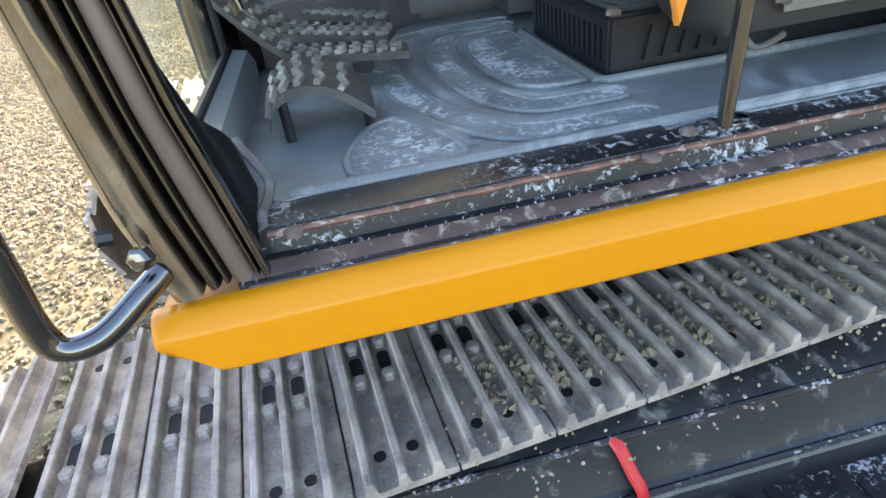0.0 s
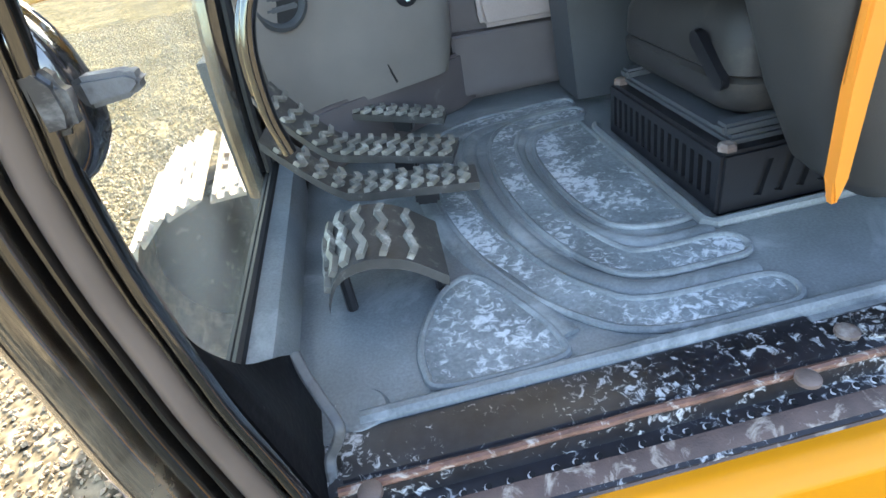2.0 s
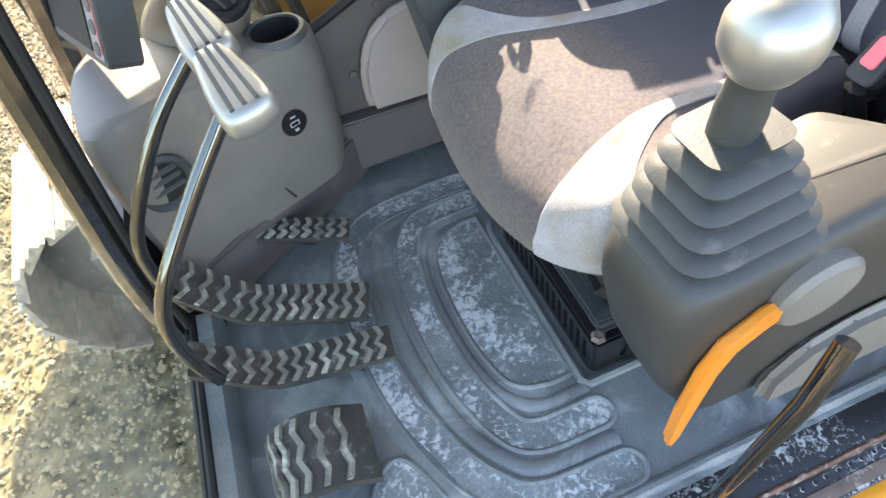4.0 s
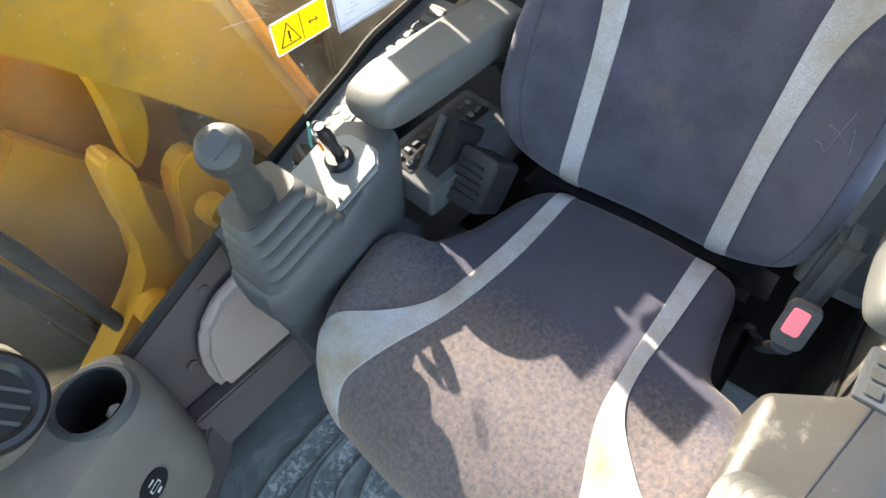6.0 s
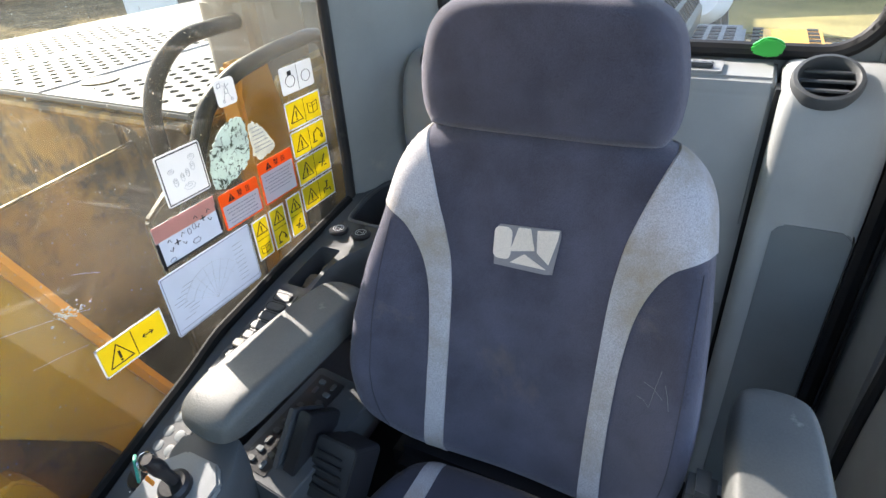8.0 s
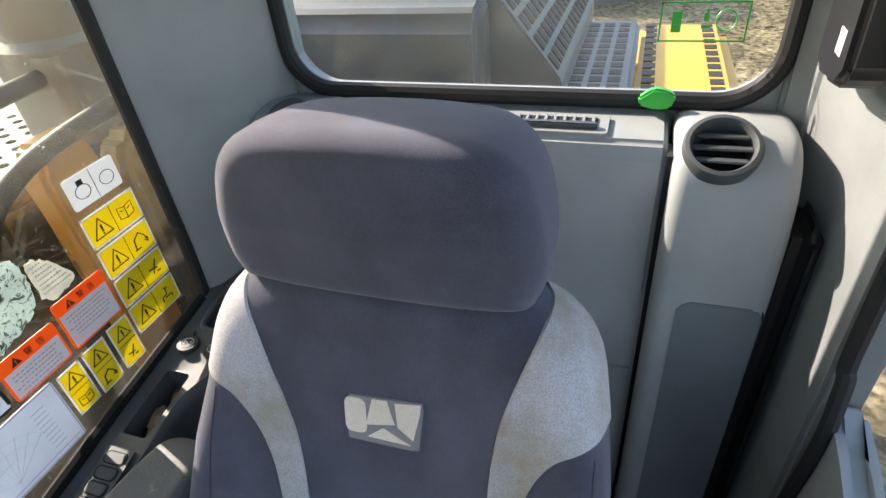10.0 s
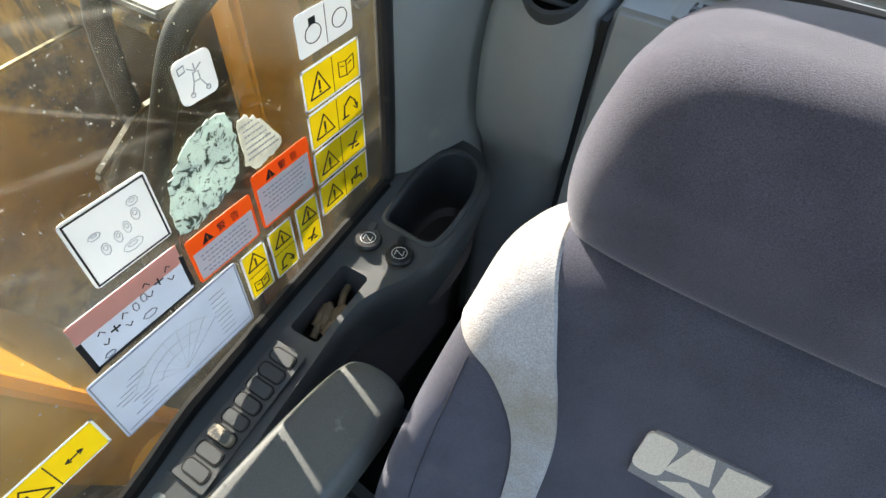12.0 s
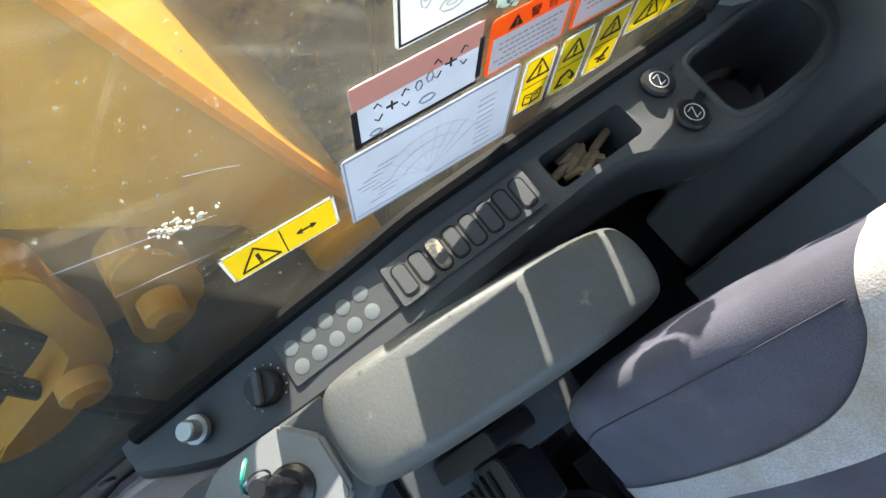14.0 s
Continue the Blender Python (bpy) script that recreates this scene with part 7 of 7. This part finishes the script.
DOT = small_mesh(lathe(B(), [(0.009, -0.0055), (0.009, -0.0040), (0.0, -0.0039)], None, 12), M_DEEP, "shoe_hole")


def track(name, label, origin, n0, n1, wide=1.0):
    ob = thing(name, label, "crawler track", group="crawler tracks")
    ob.matrix_basis = Matrix.Translation(origin) @ Matrix.Rotation(TA, 4, "Z") @ Matrix.Diagonal((1, wide, 1, 1))

    def add(nm, me, m):
        o = new(nm, me)
        o.parent = ob
        o.matrix_basis = m

    R = 0.36
    pitch = 0.141
    for i in range(n0, n1):
        x = i * pitch
        if x >= -0.30:
            m = Matrix.Translation((x, 0, 0.0))
        else:
            a = (-0.30 - x) / R
            m = Matrix.Translation((-0.30, 0, -R)) @ Matrix.Rotation(-a, 4, "Y") @ Matrix.Translation((0.0, 0, R)) @ Matrix.Translation((-0.02, 0, 0))
        add("track_shoe", SHOE, m)
        for gx in (0.042, 0.088):
            add("shoe_slot", SLOT, m @ Matrix.Translation((gx, 0.235, 0)))
            for gy in (0.195, 0.275):
                add("shoe_bolt", BOLT, m @ Matrix.Translation((gx, gy, 0)))
        for gx in (0.042, 0.088):
            add("shoe_hole", DOT, m @ Matrix.Translation((gx, 0.055, 0)))
            add("shoe_hole", DOT, m @ Matrix.Translation((gx, 0.425, 0)))
    bm = B()
    box(bm, -0.35, 2.6, 0.14, 0.34, -0.55, -0.06, 0.02)
    part("track_frame", bm, M_DUSTYBLACK, ob)
    part("idler_wheel", lathe(B(), [(0.33, -0.05), (0.34, -0.03), (0.34, 0.03), (0.33, 0.05), (0.0, 0.05)], place(-0.30, 0.24, -0.37, 90, 0, 0), 32), M_DUSTYBLACK, ob)
    return ob


track("crawler_track", "dusty grey steel crawler track with stones between the bars", (0.0, -0.045, -0.355), -9, 16)
track("crawler_track", "sunlit far crawler track seen through the front window", (-0.10, 1.58, -0.355), -9, 11, 1.5)


def track_plan(a, b):
    x, y = 0.25 + 0.85 * a, 0.02 + 0.17 * b
    return (x * math.cos(TA) - y * math.sin(TA), -0.045 + x * math.sin(TA) + y * math.cos(TA))


stones("track_stones", "small stones lying between the track bars", 700, lambda a, b: track_plan(0.1 + 0.9 * a, 0.2 + 0.8 * b), -0.358, 0.0085, 9)
stones("track_grit", "fine pale grit on the track and frame", 500, lambda a, b: track_plan(a * 1.2 - 0.2, b * 1.5 - 0.6), lambda x, y: -0.36, 0.003, 10)

# black side frame beside the track, in steps, with a red tow strap
side = thing("track_side_frame", "dusty black stepped steel side frame below the track", "side frame")
bm = B()
prism(bm, [(0.10, -0.392), (0.03, -0.405), (0.0, -0.416), (-0.005, -0.424), (-0.006, -0.432), (-0.036, -0.492), (-0.050, -0.498), (-0.056, -0.506), (-0.058, -0.522), (-0.32, -0.53), (-0.34, -0.9), (0.10, -0.9)], "x", 0.10, 3.0)
part("frame_body", bm, M_DUSTYBLACK, side, angle=25)
for y, z in ((-0.001, -0.417), (-0.048, -0.497)):
    bm = B()
    tube(bm, [(0.10, y, z), (3.0, y, z)], 0.006, 8)
    part("frame_lip", bm, M_SILLBLACK, side, "worn grey edge of the side frame")
for i in range(9):
    part("step_tread", box(B(), 0.45 + i * 0.13, 0.56 + i * 0.13, -0.29, -0.075, -0.527, -0.518, 0.003), M_SILLBLACK, side, "dusty black step tread")
strap = thing("tow_strap", "red plastic-coated strap loop on the side frame", "strap")
bm = B()
tube(bm, [(0.505, 0.0, -0.415), (0.512, -0.016, -0.428), (0.520, -0.034, -0.455), (0.530, -0.052, -0.485), (0.528, -0.060, -0.53)], 0.011, 8, smooth=5, flat=0.5)
part("strap_loop", bm, M_RED, strap)

# ---- boom and machine body seen through the right window ----
boom = thing("excavator_boom", "yellow painted excavator boom beside the cab", "boom")
bm = B()
prism(bm, [(1.00, 0.12), (0.98, 0.26), (0.90, 0.455), (0.84, 0.61), (0.78, 0.775), (0.66, 1.08), (0.45, 1.45), (-0.6, 2.6), (-0.9, 2.35), (-0.1, 1.30), (0.30, 0.90), (0.577, 0.636), (0.70, 0.50), (0.815, 0.376), (0.87, 0.20), (0.92, 0.11)], "y", 1.13, 1.44, 0.006)
part("side_plate", bm, M_BOOMYELLOW, boom)
# cleaner yellow than the plate paints the sunlit stripe on its edge
bm = B()
tube(bm, [(0.985, 1.122, 0.25), (0.905, 1.122, 0.45), (0.785, 1.122, 0.77), (0.66, 1.122, 1.08)], 0.012, 6)
part("sunlit_edge", bm, M_YELLOW, boom, "plate edge in a brighter yellow for the sun on it")
bm = B()
lathe(bm, [(0.06, 0.0), (0.06, 0.03), (0.045, 0.04), (0.0, 0.04)], place(0.93, 1.13, 0.21, 90, 0, 0), 24)
part("pin_boss", bm, M_YELLOWDIRTY, boom)
bracket = thing("boom_cylinder_bracket", "yellow cast bracket arm with bolted pin and hoses", "bracket")
bm = B()
prism(bm, [tuple(p) for p in smooth_line([(0.30, 0.05), (0.36, 0.02), (0.44, 0.06), (0.52, 0.13), (0.575, 0.22), (0.585, 0.33), (0.60, 0.44), (0.565, 0.46), (0.545, 0.35), (0.535, 0.26), (0.48, 0.19), (0.40, 0.13)], 4, True)], "y", 1.16, 1.22, 0.008)
part("cast_arm", bm, M_YELLOWDIRTY, bracket)
part("arm_pin", lathe(B(), [(0.035, 0), (0.035, 0.03), (0.022, 0.04), (0.0, 0.04)], place(0.50, 1.16, 0.17, 90, 0, 0), 20), M_YELLOWDIRTY, bracket)
part("arm_pin", lathe(B(), [(0.028, 0), (0.028, 0.03), (0.018, 0.038), (0.0, 0.038)], place(0.67, 1.14, 0.30, 90, 0, 0), 20), M_YELLOWDIRTY, bracket)
bm = B()
prism(bm, [tuple(p) for p in smooth_line([(0.62, 0.14), (0.70, 0.20), (0.73, 0.30), (0.70, 0.40), (0.645, 0.38), (0.625, 0.28), (0.60, 0.20)], 4, True)], "y", 1.15, 1.20, 0.008)
part("cast_lug", bm, M_YELLOWDIRTY, bracket)
for line, y0, y1 in (([(0.42, 0.40), (0.47, 0.44), (0.52, 0.52), (0.50, 0.60), (0.46, 0.56), (0.42, 0.50)], 1.36, 1.42), ([(0.62, 0.38), (0.67, 0.44), (0.68, 0.52), (0.645, 0.60), (0.62, 0.62), (0.632, 0.52)], 1.22, 1.27)):
    bm = B()
    prism(bm, [tuple(p) for p in smooth_line(line, 4, True)], "y", y0, y1, 0.008)
    part("cast_rib", bm, M_YELLOWDIRTY, bracket)
swing = thing("swing_frame", "worn yellow swing frame plates below the boom", "frame plate")
bm = B()
prism(bm, [(0.0, -0.25), (0.0, 0.02), (0.25, 0.10), (0.45, 0.36), (0.52, 0.42), (0.60, 0.30), (0.75, 0.05), (0.9, -0.25)], "y", 1.42, 1.47, 0.006)
part("frame_plate", bm, M_YELLOWDIRTY, swing)
bm = B()
prism(bm, [(-0.75, 0.30), (-0.75, 0.58), (0.30, 0.62), (0.62, 0.58), (0.82, 0.44), (0.80, 0.16), (0.60, -0.05), (0.42, 0.06), (0.30, 0.30), (0.0, 0.36)], "y", 1.475, 1.50, 0.006)
part("inner_plate", bm, M_BODYORANGE, swing, "orange-brown worn inner plate")
bm = B()
box(bm, 0.12, 1.7, 1.0, 1.6, -0.30, -0.22, 0.01)
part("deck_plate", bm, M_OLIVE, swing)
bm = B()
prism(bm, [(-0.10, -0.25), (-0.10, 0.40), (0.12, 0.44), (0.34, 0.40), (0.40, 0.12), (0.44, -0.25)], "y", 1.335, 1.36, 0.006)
part("olive_plate", bm, M_OLIVE, swing, "dark olive plate behind the hoses")
for k, (pts, r) in enumerate((([(0.345, 1.22, 0.60), (0.372, 1.22, 0.50), (0.40, 1.21, 0.40), (0.418, 1.20, 0.28), (0.445, 1.18, 0.12), (0.49, 1.16, -0.10), (0.51, 1.16, -0.24)], 0.015), ([(0.31, 1.26, 0.56), (0.335, 1.26, 0.47), (0.36, 1.25, 0.34), (0.385, 1.24, 0.18), (0.41, 1.22, -0.02), (0.43, 1.2, -0.24)], 0.017),
                          ([(0.30, 1.30, 0.52), (0.34, 1.30, 0.40), (0.36, 1.29, 0.25), (0.37, 1.28, 0.05), (0.38, 1.27, -0.24)], 0.012), ([(0.55, 1.3, -0.24), (0.62, 1.26, 0.02), (0.75, 1.25, 0.1), (0.9, 1.25, 0.02), (0.95, 1.25, -0.24)], 0.016))):
    hose = thing("hydraulic_hose", "dusty black hydraulic hose beside the boom", "hose", group="hydraulic hoses")
    bm = B()
    tube(bm, pts, r, 10, smooth=6)
    part("hose_run", bm, M_HOSE, hose)
    part("hose_fitting", lathe(B(), [(r * 1.25, 0), (r * 1.25, 0.05), (r, 0.055), (0.0, 0.055)], Matrix.Translation(pts[1]) @ Vector((0, 0, 1)).rotation_difference(Vector(pts[2]) - Vector(pts[1])).to_matrix().to_4x4(), 8), M_STEELDARK, hose)

# right-hand body: storage box with perforated deck
body_r = thing("body_side_box", "dark painted body box with a perforated pale deck on top", "machine body")
bm = B()
prism(bm, [(0.30, -0.30), (0.30, -0.10), (0.46, -0.02), (1.26, 0.0), (1.285, 0.03), (1.285, 0.735), (2.9, 0.735), (2.9, -0.30)], "y", 1.56, 2.70, 0.01)
part("box_side", bm, M_BODYGOLD, body_r)
bm = prism(B(), [(1.287, -0.24), (1.287, 0.733), (2.3, 0.733), (2.3, -0.24)], "y", 1.30, 1.557, 0.01)
part("box_end", bm, M_BODYGOLD, body_r)
bm = prism(B(), [(0.74, -0.24), (0.80, 0.52), (0.90, 0.64), (1.279, 0.67), (1.279, -0.24)], "y", 1.50, 1.515, 0.004)
part("flank_plate", bm, M_BODYGOLD, body_r, "worn brown flank plate")
bm = B()
tube(bm, [(1.281, 1.32, 0.715), (1.281, 2.68, 0.715)], 0.012, 8)
part("deck_lip", bm, M_BODYGOLD, body_r, "rolled edge under the deck")
bm = B()
box(bm, 1.275, 2.9, 1.295, 2.70, 0.737, 0.752, 0.004)
part("deck_plate", bm, M_PERF, body_r, "pale perforated deck plate")
# near-black discs on the plate imitate the dark of open holes
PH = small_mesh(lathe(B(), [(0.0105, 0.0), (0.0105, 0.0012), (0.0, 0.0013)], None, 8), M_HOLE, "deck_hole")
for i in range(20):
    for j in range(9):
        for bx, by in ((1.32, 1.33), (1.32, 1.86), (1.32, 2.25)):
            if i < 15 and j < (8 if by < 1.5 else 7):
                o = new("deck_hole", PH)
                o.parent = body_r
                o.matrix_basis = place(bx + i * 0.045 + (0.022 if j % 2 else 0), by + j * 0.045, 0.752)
bm = B()
tube(bm, [(1.28, 1.80, 0.752), (2.8, 1.80, 0.752)], 0.005, 6)
part("deck_seam", bm, M_GREYINK, body_r)
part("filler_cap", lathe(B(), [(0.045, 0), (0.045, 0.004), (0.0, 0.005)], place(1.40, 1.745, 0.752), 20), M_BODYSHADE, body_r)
valve = thing("valve_cover", "worn yellow cast bracket, its sunlight painted in and valve block outside the window", "cover")
# added plate; its dark brown stands for shade beside the body box
bm = B()
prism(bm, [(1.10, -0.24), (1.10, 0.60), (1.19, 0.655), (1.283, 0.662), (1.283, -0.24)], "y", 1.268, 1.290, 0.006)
part("gap_plate", bm, M_BODYSHADE, valve, "dark brown plate added for the dark gap outside")
# brighter paint than the block puts sunlight into the bracket's colour
bm = B()
prism(bm, [(1.34, -0.10), (1.335, 0.62), (1.325, 0.78), (1.345, 0.835), (1.43, 0.835), (1.455, 0.66), (1.44, -0.10)], "y", 1.20, 1.262, 0.010)
part("cast_bracket", bm, M_BODYORANGE, valve, "worn yellow cast bracket, its sunlight painted in")
bm = B()
prism(bm, [(1.458, 0.40), (1.458, 0.74), (1.49, 0.79), (1.80, 0.81), (1.80, 0.40)], "y", 1.185, 1.262, 0.02)
part("cast_block", bm, M_BODYGOLD, valve, "worn yellow valve block")
for q in (1.56, 1.68):
    part("block_bolt", lathe(B(), [(0.018, 0), (0.018, 0.012), (0.010, 0.016), (0.0, 0.016)], place(q, 1.185, 0.70, 90, 0, 0), 6), M_STEELDARK, valve)
stack = thing("exhaust_stack", "tan rectangular-based exhaust stack beside the cab", "exhaust stack")
SKM = Matrix.Translation((1.595, 1.38, 0.0))
part("stack_pipe", lathe(B(), [(0.098, 0.88), (0.100, 0.93), (0.086, 0.945), (0.084, 1.75), (0.0, 1.75)], SKM, 24), M_STACK, stack)
part("stack_base", prism(B(), rrect(0.185, 0.185, 0.04, 4, 1.595, 1.38), "z", 0.752, 0.93, 0.012), M_STACK, stack)
for pts, r in (([(1.17, 1.28, 0.40), (1.185, 1.29, 0.60), (1.197, 1.30, 0.742), (1.206, 1.30, 0.787), (1.23, 1.30, 0.83), (1.27, 1.30, 0.868), (1.319, 1.30, 0.889), (1.40, 1.31, 0.892), (1.52, 1.35, 0.885)], 0.0165),
               ([(1.12, 1.29, 0.45), (1.13, 1.20, 0.60), (1.155, 1.16, 0.71), (1.19, 1.15, 0.785), (1.225, 1.15, 0.815), (1.28, 1.15, 0.838), (1.345, 1.15, 0.850), (1.43, 1.15, 0.858), (1.54, 1.16, 0.855), (1.62, 1.20, 0.80), (1.64, 1.22, 0.74)], 0.0155)):
    hose = thing("air_hose", "thick black ribbed hose outside the side window", "hose", group="air hoses")
    bm = B()
    tube(bm, pts, r, 12, smooth=8)
    part("hose_run", bm, M_HOSE, hose)

# engine hood behind the rear window
hood = thing("engine_hood", "grey engine hood with slotted side louvre behind the cab", "engine hood")
bm = B()
prism(bm, [(1.78, 0.2), (1.80, 0.90), (1.84, 0.935), (2.0, 0.948), (2.6, 0.95), (2.62, 0.2)], "y", 0.60, 1.55, 0.02, seg=3)
part("hood_top", bm, M_HOOD, hood)
bm = B()
prism(bm, [(0.605, 0.942), (0.592, 0.945), (0.46, 0.775), (0.46, 0.70), (0.605, 0.70)], "x", 1.86, 2.5, 0.004)
part("louvre_panel", bm, M_HOOD, hood)
LD = Vector((0, -0.132, -0.17)).normalized()
LM = frame_of((1.86, 0.592, 0.945), (1, 0, 0), LD)
# near-black bars imitate the dark of open louvre slots
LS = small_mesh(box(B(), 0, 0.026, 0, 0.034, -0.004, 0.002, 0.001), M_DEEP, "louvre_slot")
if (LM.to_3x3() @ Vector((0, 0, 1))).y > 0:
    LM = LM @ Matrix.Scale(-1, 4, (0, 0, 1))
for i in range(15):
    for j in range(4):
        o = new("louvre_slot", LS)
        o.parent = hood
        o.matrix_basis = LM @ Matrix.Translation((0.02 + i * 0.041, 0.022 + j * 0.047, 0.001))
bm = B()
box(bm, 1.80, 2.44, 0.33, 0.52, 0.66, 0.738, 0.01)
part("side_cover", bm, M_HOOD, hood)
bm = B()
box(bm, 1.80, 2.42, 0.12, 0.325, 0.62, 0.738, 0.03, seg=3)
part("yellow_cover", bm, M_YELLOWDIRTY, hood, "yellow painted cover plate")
# cover slots likewise: flat bars with their inner dark as colour
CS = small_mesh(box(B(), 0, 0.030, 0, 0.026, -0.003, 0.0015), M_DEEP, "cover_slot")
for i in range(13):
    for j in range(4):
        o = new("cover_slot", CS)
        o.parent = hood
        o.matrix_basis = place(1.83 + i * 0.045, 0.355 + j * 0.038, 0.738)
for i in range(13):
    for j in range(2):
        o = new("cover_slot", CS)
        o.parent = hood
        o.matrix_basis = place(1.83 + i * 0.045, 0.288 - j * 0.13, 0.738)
cw = thing("counterweight", "yellow rounded counterweight behind the hood", "counterweight")
bm = B()
prism(bm, [tuple(p) for p in smooth_line([(2.64, 1.5), (2.62, 0.45), (2.64, 0.30), (2.80, 0.2), (3.0, 0.35), (3.1, 0.7), (3.15, 1.5)], 4, True)], "z", -0.2, 0.56, 0.04, seg=3)
part("casting", bm, M_YELLOWDIRTY, cw)

# ---- far surroundings ----
grass = tagged(part("grass_verge", prism(B(), [(11.3, -8), (12.2, 1.5), (14, 6), (30, 12), (40, -30), (11, -30)], "z", GROUND - 0.1, GROUND + 0.02), M_GRASS), "dry yellowish grass strip along the fence", "grass", kind="stuff")
fence = thing("wooden_fence", "weathered grey upright-board yard fence", "fence")
FB = small_mesh(prism(B(), [(-0.09, 0.0), (0.09, 0.0), (0.09, 2.0), (0.06, 2.05), (-0.06, 2.05), (-0.09, 2.0)], "x", 0.0, 0.03), M_WOOD, "fence_board")
for i in range(130):
    o = new("fence_board", FB)
    o.parent = fence
    q = -14 + i * 0.19
    o.matrix_basis = place(15.8 - 0.38 * q + random.uniform(-0.01, 0.01), q, GROUND, 0, 0, 20)


def gas_tank(y, x):
    ob = thing("gas_tank", "white horizontal gas tank strapped on a low stand", "gas tank", group="gas tanks", at=(x, y, GROUND))
    R, L = 0.44, 2.2
    prof = [(0.0, -L / 2 - 0.28), (0.25, -L / 2 - 0.24), (0.36, -L / 2 - 0.13), (R, -L / 2), (R, L / 2), (0.36, L / 2 + 0.13), (0.25, L / 2 + 0.24), (0.0, L / 2 + 0.28)]
    part("shell", lathe(B(), prof, place(0, 0, 0.85, 0, 90, 0), 32, cap=False), M_TANKWHITE, ob)
    for q in (-0.8, 0.8):
        part("saddle", prism(B(), [(-0.4, 0.0), (0.4, 0.0), (0.3, 0.5), (-0.3, 0.5)], "x", q - 0.08, q + 0.08), M_HOOD, ob)
    bm = B()
    tube(bm, [(-L / 2 - 0.30, 0.10, 0.45), (-L / 2 - 0.38, 0.05, 0.85), (-L / 2 - 0.25, -0.05, 1.35)], 0.02, 8, smooth=4)
    part("strap", bm, M_RUBBER, ob)
    return ob


gas_tank(1.02, 11.5)
gas_tank(2.15, 11.7)
truck = thing("red_machine", "faded red machine body parked across the yard", "parked machine")
part("body", box(B(), 13, 17, 4.2, 8.5, GROUND + 0.6, GROUND + 2.6, 0.1), M_RED, truck)
for q in (13.8, 16.2):
    part("wheel", lathe(B(), [(0.5, -0.2), (0.5, 0.2), (0.3, 0.22), (0.0, 0.22)], place(q, 4.3, GROUND + 0.5, 90, 0, 0), 20), M_RUBBER, truck)
trailer = thing("striped_trailer", "grey trailer end with a red reflective panel", "trailer")
part("panel", box(B(), 9.9, 12.4, 11.2, 13.5, GROUND + 0.25, GROUND + 3.4, 0.04), M_HOOD, trailer)
part("white_panel", box(B(), 9.87, 9.9, 11.7, 13.5, GROUND + 0.35, GROUND + 3.3), M_TANKWHITE, trailer)
part("red_panel", box(B(), 9.84, 9.87, 12.3, 13.3, GROUND + 1.0, GROUND + 3.2), M_RED, trailer)
for q in (11.6, 13.1):
    part("wheel", lathe(B(), [(0.42, -0.15), (0.42, 0.15), (0.25, 0.16), (0.0, 0.16)], place(11.4, q, GROUND + 0.42, 90, 0, 0), 20), M_RUBBER, trailer)


def tree(x, y, h, seed):
    ob = thing("yard_tree", "brownish leafy tree at the yard's edge", "tree", group="yard trees", at=(x, y, GROUND))
    rnd = random.Random(seed)
    bm = B()
    tube(bm, [(0, 0, 0), (0.1, 0.05, h * 0.3), (0.0, 0.1, h * 0.6), (0.1, 0.0, h * 0.9)], [0.22, 0.17, 0.11, 0.05], 8, smooth=3)
    for k in range(7):
        a = rnd.uniform(0, 6.28)
        z = h * rnd.uniform(0.3, 0.7)
        tube(bm, [(0, 0, z), (math.cos(a) * h * 0.14, math.sin(a) * h * 0.14, z + h * 0.1), (math.cos(a) * h * 0.27, math.sin(a) * h * 0.27, z + h * 0.2)], [0.07, 0.045, 0.02], 6)
    part("trunk", bm, M_BARK, ob)
    verts, faces = [], []
    for k in range(1800):
        a, r, z = rnd.uniform(0, 6.28), rnd.random() ** 0.5, rnd.uniform(0.12, 1.0)
        rad = h * 0.36 * math.sin(min(1, z * 1.1) * math.pi) ** 0.6 * r * (0.8 + 0.3 * math.sin(3 * a + seed))
        c0 = Vector((rad * math.cos(a), rad * math.sin(a), h * z))
        q = Euler((rnd.uniform(0, 6), rnd.uniform(0, 6), rnd.uniform(0, 6))).to_matrix()
        s = rnd.uniform(0.10, 0.26)
        o = len(verts)
        for p in ((-1, -0.5, 0), (1, -0.5, 0), (0.8, 0.6, 0.2), (-0.7, 0.7, -0.1)):
            verts.append(c0 + q @ (Vector(p) * s))
        faces.append((o, o + 1, o + 2, o + 3))
    me = bpy.data.meshes.new("crown")
    me.from_pydata(verts, [], faces)
    me.materials.append(M_LEAF)
    cr = new("crown", me)
    cr.parent = ob


for k in range(11):
    tree(8 + 2.2 * k * (0.9 + 0.2 * random.random()), 26 - 0.2 * k + random.uniform(-2, 2), random.uniform(5, 8), k)
for k in range(8):
    tree(27, -12 + 5 * k + random.uniform(-1, 1), random.uniform(6, 9), 40 + k)
for k in range(7):
    tree(-30 + random.uniform(-3, 3), -4 + 6 * k, random.uniform(5, 8), 60 + k)
